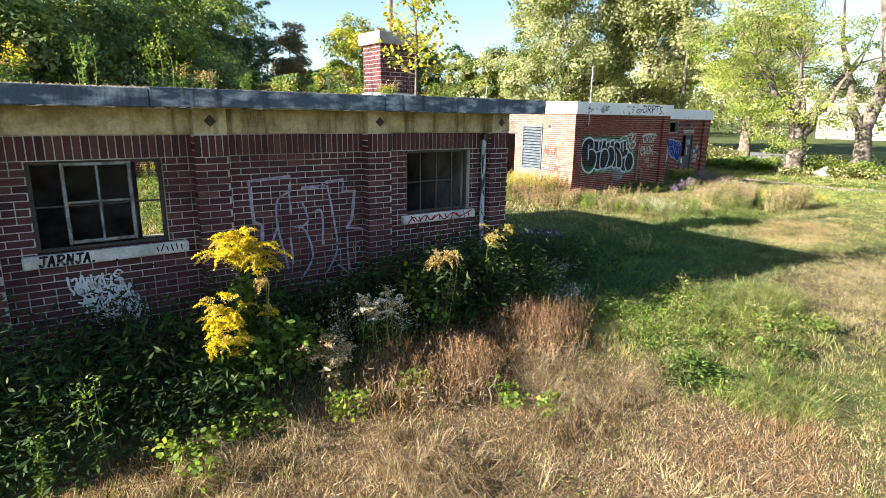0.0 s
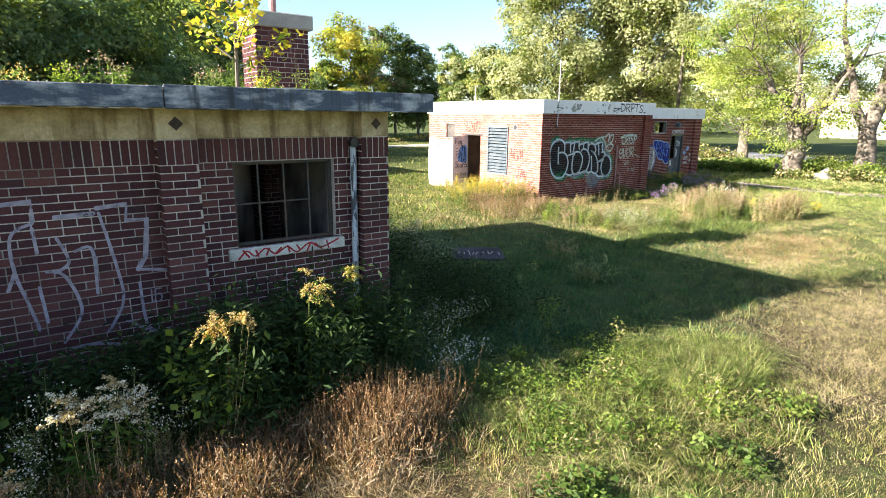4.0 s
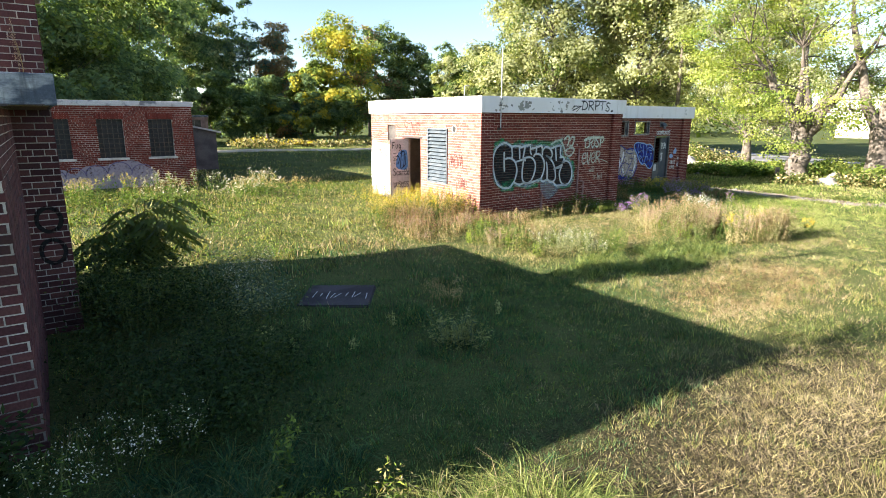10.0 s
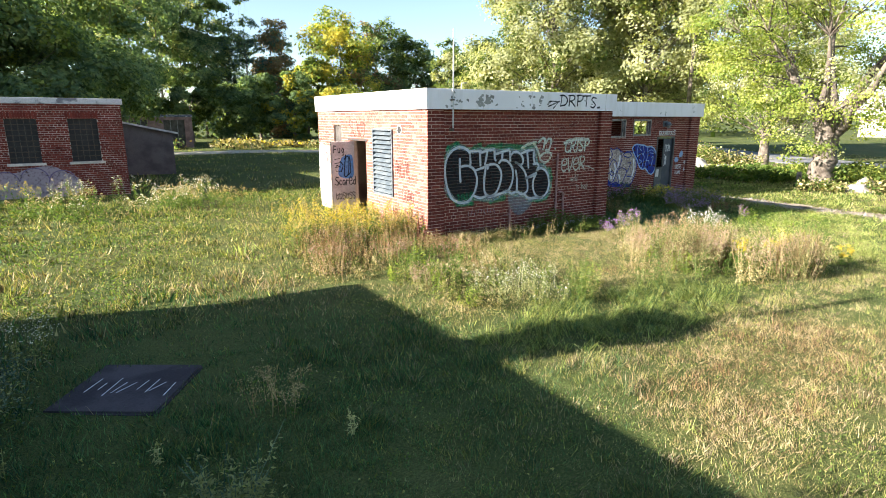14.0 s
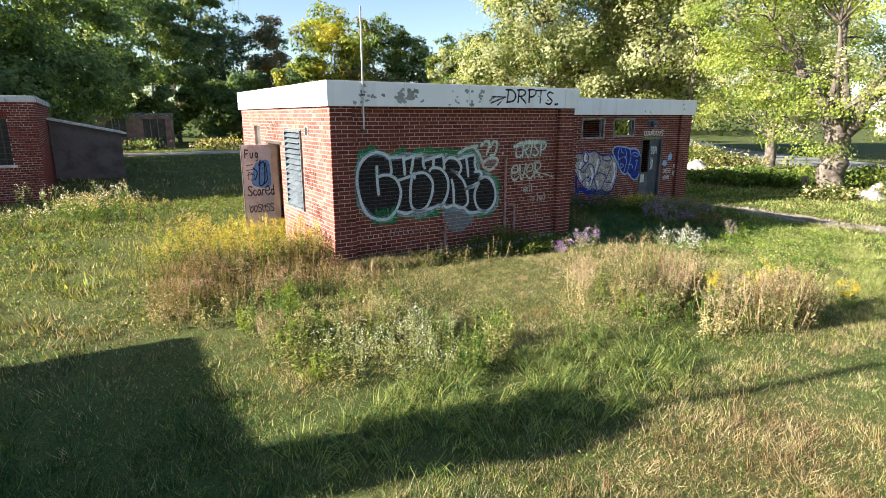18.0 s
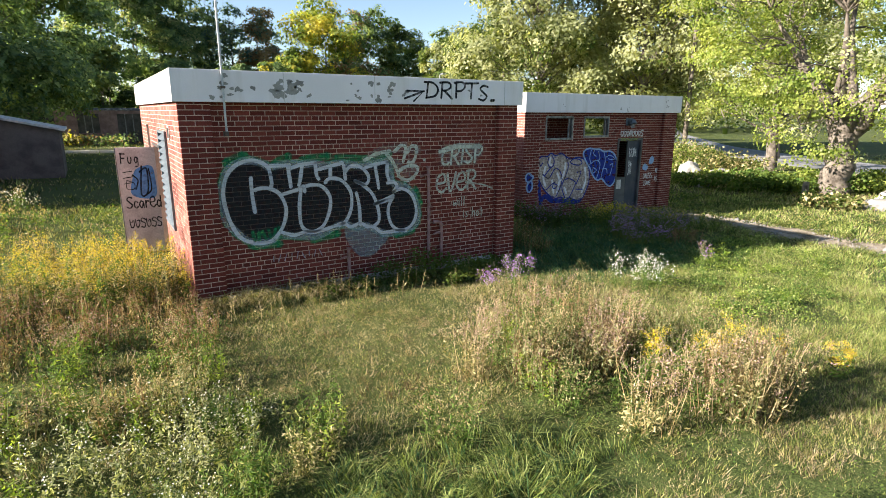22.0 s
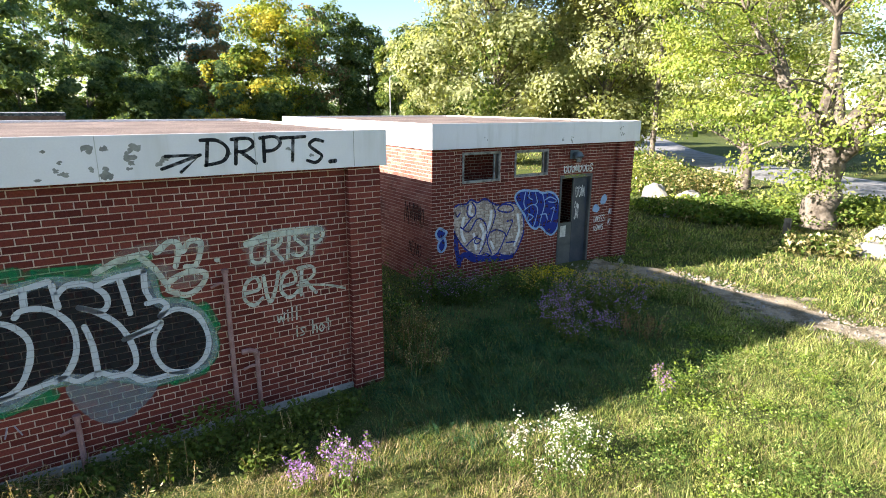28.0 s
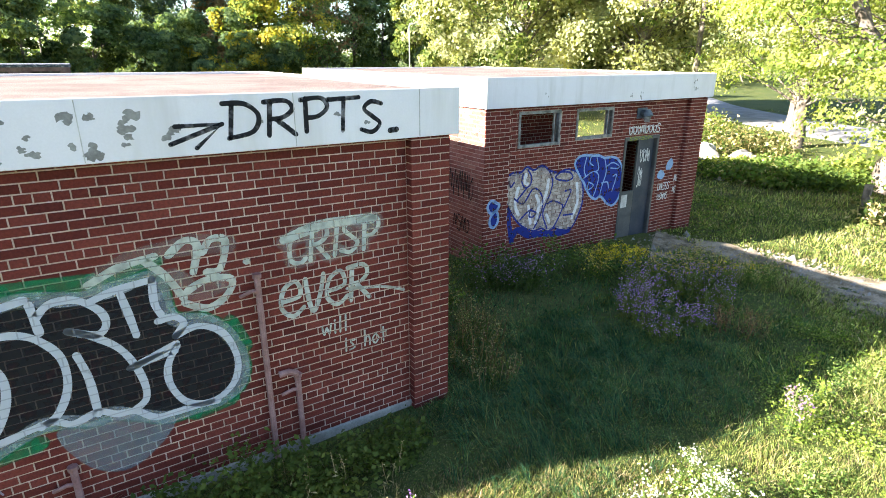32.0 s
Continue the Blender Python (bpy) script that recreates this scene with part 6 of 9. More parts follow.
# ---- plants ----
def leaf_quads(centres, size, rng, droop=0.0, broad=0.34, spread=0.5, face=None):
    """Pointed leaves at the centres, turned at random or roughly along face. Returns vertices and faces."""
    n = len(centres)
    d = rng.normal(size=(n, 3))
    d[:, 2] = d[:, 2] * spread - droop
    if face is not None:
        up = face + rng.normal(size=(n, 3)) * 0.5
        d = np.cross(up, d)
    d /= np.linalg.norm(d, axis=1)[:, None]
    s = np.cross(d, up if face is not None else rng.normal(size=(n, 3)) * (0.6, 0.6, 1.0) + (0, 0, 0.8))
    s /= np.linalg.norm(s, axis=1)[:, None] + 1e-9
    L = (size * rng.uniform(0.6, 1.3, n))[:, None] if np.isscalar(size) else size[:, None]
    V = np.stack([centres - d * L * 0.5, centres + s * L * broad, centres + d * L * 0.5, centres - s * L * broad], 1).reshape(-1, 3)
    return V, np.arange(4 * n).reshape(-1, 4)


def ribbons(base, tip, bend, w0, w1, rng, seg=2):
    """Thin blades or stems from base to tip, bent sideways in the middle."""
    n = len(base)
    a = rng.uniform(0, 2 * math.pi, n)
    side = np.stack([np.cos(a), np.sin(a), np.zeros(n)], -1)
    rows = []
    for k in range(seg + 1):
        t = k / seg
        p = base * (1 - t) + tip * t + bend * (4 * t * (1 - t))
        w = (w0 * (1 - t) + w1 * t)
        w = w[:, None] if not np.isscalar(w) else w
        rows += [p - side * w * 0.5, p + side * w * 0.5]
    V = np.stack(rows, 1)
    m = 2 * (seg + 1)
    I = np.arange(n)[:, None] * m
    F = np.concatenate([I + np.array([[2 * k, 2 * k + 1, 2 * k + 3, 2 * k + 2]]) for k in range(seg)], 0)
    return V.reshape(-1, 3), F


def blades(base, tip, width, rng):
    """Pointed grass blades, one triangle each."""
    n = len(base)
    a = rng.uniform(0, 2 * math.pi, n)
    side = np.stack([np.cos(a), np.sin(a), np.zeros(n)], -1) * width[:, None] * 0.5
    return np.stack([base - side, base + side, tip], 1).reshape(-1, 3), np.arange(3 * n).reshape(-1, 3)


def join(sets):
    V, F, M, k = [], [], [], 0
    for v, f, m in sets:
        V.append(v)
        F.append(f + k)
        M.append(np.full(len(f), m))
        k += len(v)
    return np.concatenate(V), np.concatenate(F), np.concatenate(M)


def limbs(build, start, ends, r0, rng, sag=0.15):
    for e in ends:
        s, e = Vector(start), Vector(e)
        mid = s.lerp(e, 0.5) + Vector((rng.normal() * 0.3, rng.normal() * 0.3, sag * (e - s).length))
        build.tube([s, s.lerp(mid, 0.5) + Vector((0, 0, 0.05)), mid, mid.lerp(e, 0.6), e], [r0, r0 * 0.7, r0 * 0.45, r0 * 0.28, r0 * 0.12], 6, cap=False)


def leaf_tris(centres, size, rng, face):
    """Small three-cornered leaves for crowns far off, turned roughly along face."""
    n = len(centres)
    up = face + rng.normal(size=(n, 3)) * 0.5
    d = np.cross(up, rng.normal(size=(n, 3)))
    d /= np.linalg.norm(d, axis=1)[:, None] + 1e-9
    s = np.cross(d, up)
    s /= np.linalg.norm(s, axis=1)[:, None] + 1e-9
    L = (size * rng.uniform(0.6, 1.35, n))[:, None]
    V = np.stack([centres - d * L * 0.45 + s * L * 0.42, centres - d * L * 0.45 - s * L * 0.42, centres + d * L * 0.65], 1).reshape(-1, 3)
    return V, np.arange(3 * n).reshape(-1, 3)


def tree(name, x, y, h, base, radius, leaves, size, leaf_mat, label, seed, trunk=0.25, bark_mat=None, shape="round", lobes=16, subs=11, mixed=None, lean=(0, 0), group="", flat=0.6, lobe_r=0.36, sub_r=0.34, stem=0.6, tris=False, fork=0, hang=0.0):
    """A tree: tapered trunk, limbs to the boughs, and a crown of leaves gathered in sprays on each bough, with gaps between."""
    rng = np.random.default_rng(seed)
    z0 = float(ground_z(x, y)) - 0.15
    t = thing(name, label, "tree", group, at=(x, y, z0))
    th = h * stem
    cz, hz = (h * 1.03 + base) / 2, (h * 1.03 - base) / 2
    C = []
    while len(C) < lobes:
        p = rng.uniform(-1, 1, 3)
        q = np.linalg.norm(p)
        if shape == "cone":
            u = (p[2] + 1) / 2
            reach = 0.2 + 0.8 * (1 - u) ** 0.8
            if math.hypot(p[0], p[1]) > reach * 0.7:
                continue
        elif q > 0.9 or q < 0.3:
            continue
        if C and min(np.linalg.norm(np.array(C) - p, axis=1)) < 0.9 / lobes ** 0.5 and rng.random() < 0.9:
            continue
        C.append(p)
    C = np.array(C)
    R = lobe_r * radius * rng.uniform(0.75, 1.25, lobes)
    if shape == "cone":
        R *= 1.1 - 0.6 * (C[:, 2] + 1) / 2
    C = C * (radius, radius, hz) + (lean[0], lean[1], cz)
    b = Build()
    pts, rad = [], []
    for k in range(9):
        u = k / 8
        pts.append((lean[0] * u + rng.normal() * 0.004 * h * (k > 0), lean[1] * u + rng.normal() * 0.004 * h * (k > 0), th * u))
        rad.append(trunk * (1.35 if k == 0 else 1.06 - (0.78 if fork == 0 else 0.2) * u))
    b.tube(pts, rad, 12, cap=False)
    b.make("trunk", bark_mat or bark, t, smooth=True)
    boughs = []
    for k in range(fork):
        a = 2 * math.pi * (k + rng.uniform(0.1, 0.6)) / fork
        L, rise = radius * rng.uniform(0.4, 0.6), rng.uniform(0.35, 0.8) if k else 1.2
        way = Vector((math.cos(a) * L, math.sin(a) * L, L * rise + 0.2 * h))
        top = Vector(pts[-1])
        line = [top - Vector((0, 0, 0.35))] + [top + way * v + Vector((rng.normal() * 0.16, rng.normal() * 0.16, 0.5 * v * (1 - v) * (1 if k % 2 else -1))) for v in (0.12, 0.3, 0.5, 0.75, 1.0)]
        q = Build()
        q.tube(line, [trunk * 0.6, trunk * 0.56, trunk * 0.46, trunk * 0.33, trunk * 0.2, trunk * 0.08], 9, cap=False)
        q.make("bough", bark_mat or bark, t, smooth=True)
        boughs += line[2:]
    for e, r in zip(C, R):
        u = min(max((e[2] - 0.35 * r - base * 0.3) / (th * 1.5), 0.3), 0.97)
        k = u * 8
        i = int(min(k, 7))
        s = Vector(pts[i]).lerp(Vector(pts[i + 1]), k - i)
        if boughs:
            s = min(boughs, key=lambda p: (p - Vector(e)).length + max(0, p.z - e[2]) * 0.7)
        q = Build()
        limbs(q, s, [e], trunk * (0.1 if fork else 0.28 - 0.16 * u), rng, 0.08)
        for _ in range(2 if not tris else 1):
            d = rng.normal(size=3)
            d[2] = abs(d[2]) * 0.7
            d *= r * 0.85 / np.linalg.norm(d)
            m = Vector(e) - Vector((0, 0, 0.3 * r))
            q.tube([s.lerp(m, 0.75), m.lerp(Vector(e + d), 0.5), Vector(e + d)], [min(trunk, 0.3) * 0.09, min(trunk, 0.3) * 0.06, min(trunk, 0.3) * 0.02], 5, cap=False)
        q.make("limb", bark_mat or bark, t, smooth=True)
    D = rng.normal(size=(lobes, subs, 3))
    out = C - (lean[0], lean[1], cz - 0.3 * hz)
    D += (out / np.linalg.norm(out, axis=1)[:, None])[:, None] * 0.7 + (0, 0, 0.35)
    D /= np.linalg.norm(D, axis=2)[..., None]
    S = C[:, None] + D * R[:, None, None] * rng.uniform(0.55, 1.1, (lobes, subs, 1)) * (1, 1, 0.85)
    sr = (R[:, None] * sub_r * rng.uniform(0.7, 1.3, (lobes, subs))).ravel()
    S, D = S.reshape(-1, 3), D.reshape(-1, 3)
    w = sr ** (1.0 if shape == "cone" else 2.0) * rng.uniform(0.5, 1.5, len(sr))
    which = rng.choice(len(S), leaves, p=w / w.sum())
    G = rng.normal(size=(leaves, 3)) + D[which] * 0.8
    G /= np.linalg.norm(G, axis=1)[:, None]
    P = S[which] + G * sr[which][:, None] * (1, 1, flat) * (2.1 * rng.random((leaves, 1)) ** 0.6)
    P[:, 2] -= hang * np.abs(rng.normal(size=leaves)) * sr[which]
    P[:, 2] = np.maximum(P[:, 2], 0.4)
    face = G * 0.6 + D[which] * 0.5 + (0, 0, 0.4)
    V, F = leaf_tris(P, size, rng, face) if tris else leaf_quads(P, size, rng, 0.15, face=face)
    mats, index = [leaf_mat], None
    if mixed:
        mats.append(mixed[0])
        tone = rng.random(len(S)) < mixed[1]
        index = (tone[which] & (rng.random(leaves) < 0.85)).astype(int)
    raw_mesh("crown", V, F, mats, index, t)
    return t


WOOD = "trees of the wood"
BIG = {"lobes": 26, "subs": 12, "sub_r": 0.36}
THIN = {"lobes": 26, "subs": 8, "lobe_r": 0.44, "sub_r": 0.36, "stem": 0.8}
SPIRE = {"shape": "cone", "lobes": 30, "subs": 8, "lobe_r": 0.62, "sub_r": 0.42, "stem": 0.8}
LOW = {"lobes": 13, "subs": 11, "stem": 0.5}
for k, (x, y, h, base, r, leaves, size, m, label, extra) in enumerate((
    (1.0, 42, 12, 0.8, 5.6, 25500, 0.17, leaf_wood, "tall dark green broadleaf tree", {**BIG, "mixed": (leaf_mid, 0.25)}),
    (7.0, 43.5, 12.5, 0.6, 5.2, 27404, 0.17, leaf_wood, "tall dark green broadleaf tree", {**BIG, "mixed": (leaf_mid, 0.3)}),
    (12.8, 49, 13.5, 0.6, 5.4, 31620, 0.17, leaf_wood, "tall dark green broadleaf tree", {**BIG, "mixed": (leaf_mid, 0.22)}),
    (15.6, 69.0, 14.5, 1.0, 3.8, 14880, 0.26, leaf_wood, "tall dark green broadleaf tree", {**BIG, "mixed": (leaf_mid, 0.3)}),
    (20.2, 79.4, 19.6, 3.5, 3.2, 10500, 0.24, leaf_wood, "slender tree with thin crown", {**THIN, "mixed": (leaf_light, 0.22)}),
    (23.4, 82.3, 19.4, 4.0, 3.0, 10500, 0.24, leaf_wood, "slender tree with thin crown", {**THIN, "mixed": (leaf_light, 0.22)}),
    (26.3, 85.7, 19.4, 4.0, 2.8, 10500, 0.24, leaf_wood, "slender pale green tree", {**THIN, "mixed": (leaf_light, 0.22)}),
    (29.2, 87.4, 19.1, 3.0, 2.8, 10500, 0.24, leaf_wood, "slender green tree with thin crown", {**THIN, "mixed": (leaf_light, 0.22)}),
    (32.4, 88.0, 18.5, 2.0, 2.5, 11500, 0.24, leaf_conifer, "dark blue-green narrow tree", {**SPIRE, "mixed": (leaf_wood, 0.4)}),
    (35.2, 88.0, 18.2, 2.0, 2.4, 11500, 0.24, leaf_conifer, "dark blue-green narrow tree", {**SPIRE, "mixed": (leaf_wood, 0.3)}),
    (38.4, 86.5, 18.7, 2.5, 2.7, 14000, 0.22, leaf_russet, "russet larch with thin crown", {**SPIRE, "mixed": (leaf_conifer, 0.25)}),
    (40.9, 88.5, 13.9, 1.0, 2.4, 11500, 0.24, leaf_conifer, "dark blue-green narrow tree", SPIRE),
    (38.1, 73.0, 9.6, 0.5, 2.5, 14000, 0.22, leaf_mid, "small green tree", {**LOW, "mixed": (leaf_maple, 0.3)}),
    (42.6, 73.0, 14.8, 0.6, 4.5, 17000, 0.22, leaf_gold, "yellowing round maple", {**BIG, "lobes": 24, "mixed": (leaf_maple, 0.62)}),
    (47.6, 75.6, 14.6, 0.6, 3.6, 10230, 0.23, leaf_wood, "green broadleaf tree turning russet", {**BIG, "mixed": (leaf_russet, 0.4)}),
    (51.2, 75.8, 14.6, 0.6, 3.4, 9300, 0.23, leaf_wood, "green broadleaf tree", {**BIG, "mixed": (leaf_mid, 0.45)}),
    (54.7, 75.0, 14.5, 0.6, 3.3, 9300, 0.23, leaf_mid, "green broadleaf tree", {**BIG, "mixed": (leaf_wood, 0.5)}),
    (58.0, 73.4, 13.8, 0.6, 3.2, 8370, 0.23, leaf_wood, "dark green broadleaf tree", {**BIG, "mixed": (leaf_mid, 0.3)}),
    (34.6, 68.0, 7.4, 0.3, 2.6, 12000, 0.2, leaf_wood, "small tree with yellow leaves", {**LOW, "mixed": (leaf_gold, 0.3)}),
    (28.6, 70.5, 7.0, 0.3, 3.0, 12000, 0.21, leaf_wood, "small dark tree", {**LOW, "mixed": (leaf_mid, 0.25)}),
    (24.0, 69.0, 7.4, 0.3, 3.0, 12000, 0.21, leaf_wood, "small dark tree", {**LOW, "mixed": (leaf_mid, 0.35)}),
    (31.8, 71.5, 7.8, 0.3, 2.6, 11000, 0.21, leaf_wood, "small dark tree", {**LOW, "mixed": (leaf_mid, 0.2)}),
    (40.2, 70.0, 6.2, 0.3, 2.8, 10000, 0.21, leaf_wood, "small dark tree", {**LOW, "mixed": (leaf_mid, 0.3)}),
    (19.2, 66.8, 7.4, 0.3, 2.8, 11000, 0.21, leaf_wood, "small dark tree", {**LOW, "mixed": (leaf_mid, 0.3)}),
    (3.5, 40.5, 8.5, 0.3, 3.2, 21000, 0.15, leaf_wood, "small tree", {**LOW, "mixed": (leaf_mid, 0.3)}),
    (10.6, 41.5, 8.6, 0.3, 3.2, 22500, 0.15, leaf_wood, "small dark tree", {**LOW, "mixed": (leaf_maple, 0.14)}),
)):
    tree("wood_tree", x, y, h * 1.04, base, r * 1.05, leaves, size * 1.35, m, label + " at the wood's edge", 100 + k, trunk=0.2 if extra.get("stem", 0.6) < 0.8 else 0.13, group=WOOD, tris=True, **extra)
tree("poplar", 45.6, 38.6, 19, 0.4, 5.3, 66000, 0.2, leaf_light, "tall pale green poplar with silvery leaves", 201, 0.34, mixed=(leaf_mid, 0.16), tris=True, lobes=52, subs=12, lobe_r=0.28, sub_r=0.4, hang=0.5)
tree("poplar", 51.0, 34.0, 20, 0.6, 5.3, 60000, 0.2, leaf_light, "tall pale green poplar with silvery leaves", 202, 0.36, mixed=(leaf_mid, 0.2), tris=True, lobes=52, subs=12, lobe_r=0.28, sub_r=0.4, hang=0.5)
tree("poplar", 51.6, 50.5, 12, 0.4, 4.4, 30000, 0.24, leaf_mid, "green poplar with a dense crown", 203, 0.3, mixed=(leaf_light, 0.5), lobes=26, hang=0.4, tris=True)
tree("poplar", 52.7, 59.5, 10.2, 0.4, 3.6, 18000, 0.27, leaf_mid, "green poplar beyond the lane", 205, 0.25, mixed=(leaf_light, 0.45), tris=True)
tree("poplar", 58.0, 38.5, 15, 0.8, 4.5, 28000, 0.26, leaf_light, "pale yellow-green poplar beyond the road", 204, 0.3, mixed=(leaf_gold, 0.3), lobes=24, tris=True)
tree("maple", 41.2, 16.9, 11.7, 0.7, 5.8, 47000, 0.115, leaf_maple, "old maple with thick forked trunk and yellowing leaves", 211, 0.5, bark_pale, lobes=50, subs=9, lobe_r=0.2, sub_r=0.32, flat=0.42, mixed=(leaf_light, 0.35), stem=0.2, fork=6)
tree("maple", 47.8, 22.9, 12.5, 1.0, 5.0, 24000, 0.125, leaf_maple, "maple with yellowing leaves", 212, 0.3, bark_pale, lobes=46, subs=10, lobe_r=0.22, sub_r=0.36, flat=0.45, mixed=(leaf_light, 0.4), stem=0.5)
tree("maple", 56, 27, 11, 1.0, 4.0, 20000, 0.24, leaf_light, "pale maple beyond the road", 213, 0.3, bark, lobes=22, tris=True)
# bare pale trunk at the field's edge
bt = thing("bare_tree", "pale bare-trunked old tree with forked limbs", "tree", at=(42.6, 13.9, float(ground_z(42.6, 13.9)) - 0.1))
b = Build()
b.tube([(0.15, 0.1, 0), (0, 0, 0.5), (-0.1, 0, 1.6), (-0.2, 0.1, 2.6), (0.15, -0.2, 4.2), (0.3, -0.3, 6.2), (-0.3, 0, 8.5), (-0.9, 0.4, 11)], [0.75, 0.55, 0.42, 0.4, 0.34, 0.27, 0.18, 0.06], 12, cap=False)
b.tube([(-0.15, 0.1, 2.4), (-0.7, 0.6, 3.6), (-0.9, 1.0, 5.4), (-1.6, 1.4, 7.4), (-2.2, 1.4, 9.4)], [0.3, 0.24, 0.19, 0.12, 0.04], 8, cap=False)
b.tube([(0.2, -0.2, 4.4), (1.2, -0.8, 5.6), (2.2, -1.2, 7.6)], [0.22, 0.15, 0.05], 8, cap=False)
b.make("trunk", bark_pale, bt, smooth=True)


def bush(name, x, y, h, r, n, size, mat, label, seed, mixed=None, group="", category="shrub", z=None, low=0.0, broad=0.34, droop=0.1, clumps=None, far=False):
    """A low bush: stems and a loose heap of leaves."""
    rng = np.random.default_rng(seed)
    z0 = float(ground_z(x, y)) if z is None else z
    t = thing(name, label, category, group, at=(x, y, z0))
    rx, ry = (r, r) if np.isscalar(r) else r
    k = clumps or max(5, int(7 * h * rx * 3))
    a, q = rng.uniform(0, 2 * math.pi, k), np.sqrt(rng.random(k))
    C = np.stack([rx * q * np.cos(a), ry * q * np.sin(a), low + (h - low) * rng.uniform(0.25, 0.95, k) * np.sqrt(1 - 0.6 * q * q)], -1)
    base = C * (0.35, 0.35, 0)
    base[:, 2] = -0.05
    V, F = ribbons(base, C, rng.normal(size=C.shape) * 0.06 * h, 0.012, 0.005, rng, 3)
    raw_mesh("stem", V, F, stem_green, None, t)
    which = rng.integers(0, k, n)
    spread = min(rx, ry) * 0.3
    P = C[which] + rng.normal(size=(n, 3)) * (spread, spread, h * 0.14)
    P[:, 2] = np.maximum(P[:, 2], 0.03)
    V, F = leaf_tris(P, size * 1.15, rng, rng.normal(size=(n, 3)) + (0, 0, 0.8)) if far else leaf_quads(P, size, rng, droop, broad)
    mats, idx = [mat], None
    if mixed:
        mats.append(mixed[0])
        idx = (rng.random(n) < mixed[1]).astype(int)
    raw_mesh("foliage", V, F, mats, idx, t)
    return t


def weed(name, x, y, h, r, stems, bloom, label, seed, stem_mat=None, leaf_mat=None, leaves=14, leaf_size=0.07, blooms=40, bloom_size=0.022, plume=0.3, spread=0.06, group="", category="weed", lean=0.25, nod=0.0, mixed=None, z=None, branches=0, top=0.45, reach=0.11):
    """A clump of upright weeds: stems, narrow leaves, and blooms or seeds along the upper part."""
    rng = np.random.default_rng(seed)
    z0 = float(ground_z(x, y)) if z is None else z
    t = thing(name, label, category, group, at=(x, y, z0))
    a, q = rng.uniform(0, 2 * math.pi, stems), np.sqrt(rng.random(stems)) * r
    base = np.stack([q * np.cos(a), q * np.sin(a), np.full(stems, -0.04)], -1)
    H = h * rng.uniform(0.65, 1.1, stems)
    tip = base + np.stack([rng.normal(size=stems) * lean * 0.4 * H + base[:, 0] * lean, rng.normal(size=stems) * lean * 0.4 * H + base[:, 1] * lean, H], -1)
    bend = rng.normal(size=(stems, 3)) * (0.05, 0.05, 0.0) * H[:, None]
    sets = [(*ribbons(base, tip, bend, 0.008, 0.004, rng, 4), 0)]
    if branches:
        i = np.repeat(np.arange(stems), branches)
        u = rng.uniform(top, 0.95 if top > 0.45 else 0.9, len(i))[:, None]
        s = base[i] * (1 - u) + tip[i] * u + bend[i] * 4 * u * (1 - u)
        e = s + np.stack([rng.normal(size=len(i)) * reach * h, rng.normal(size=len(i)) * reach * h, rng.uniform(0.06, 0.24 if top <= 0.45 else 0.1, len(i)) * h], -1)
        sets.append((*ribbons(s, e, rng.normal(size=s.shape) * 0.01, 0.005, 0.003, rng, 2), 0))
        ends, sid = np.concatenate([tip, e]), np.concatenate([np.arange(stems), i])
        starts = np.concatenate([base * 0.3 + tip * 0.7, s])
    else:
        ends, starts = tip, base * plume + tip * (1 - plume) + bend * 4 * plume * (1 - plume)
    V, F, M = join(sets)
    raw_mesh("stem", V, F, stem_mat or stem_green, None, t)
    if leaves:
        i = np.repeat(np.arange(stems), leaves)
        u = rng.uniform(0.08, 0.85, len(i))[:, None]
        P = base[i] * (1 - u) + tip[i] * u + bend[i] * 4 * u * (1 - u) + rng.normal(size=(len(i), 3)) * 0.022
        V, F = leaf_quads(P, leaf_size, rng, 0.1, 0.14, 0.6)
        raw_mesh("foliage", V, F, leaf_mat or weed_green, None, t)
    if blooms:
        i = np.repeat(np.arange(len(ends)), blooms)
        u = rng.random(len(i))[:, None] ** 0.8
        taper = spread * (1.15 - u) + 0.006
        P = starts[i] * (1 - u) + ends[i] * u + rng.normal(size=(len(i), 3)) * taper * (1, 1, 0.5)
        P[:, 2] -= nod * np.abs(rng.normal(size=len(i))) * spread
        V, F = leaf_quads(P, bloom_size, rng, 0.0, 0.42, 1.0)
        mats, idx = [bloom], None
        if mixed:
            mats.append(mixed[0])
            idx = (rng.random(len(i)) < mixed[1]).astype(int)
        raw_mesh("bloom", V, F, mats, idx, t)
    return t


# thicket along the old house
TH = "thicket along the derelict house"
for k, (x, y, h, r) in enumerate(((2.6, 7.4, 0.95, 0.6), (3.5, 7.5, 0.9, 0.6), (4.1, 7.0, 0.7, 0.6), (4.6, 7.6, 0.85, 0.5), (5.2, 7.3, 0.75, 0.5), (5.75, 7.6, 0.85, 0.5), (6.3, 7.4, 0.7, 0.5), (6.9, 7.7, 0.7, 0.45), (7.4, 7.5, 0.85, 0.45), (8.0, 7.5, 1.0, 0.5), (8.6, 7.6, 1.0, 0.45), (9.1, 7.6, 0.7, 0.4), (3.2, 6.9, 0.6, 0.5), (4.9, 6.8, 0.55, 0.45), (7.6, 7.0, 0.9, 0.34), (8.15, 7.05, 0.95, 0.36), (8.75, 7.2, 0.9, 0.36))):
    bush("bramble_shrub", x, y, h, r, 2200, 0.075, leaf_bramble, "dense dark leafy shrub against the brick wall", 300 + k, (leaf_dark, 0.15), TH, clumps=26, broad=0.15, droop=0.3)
rng = np.random.default_rng(3)
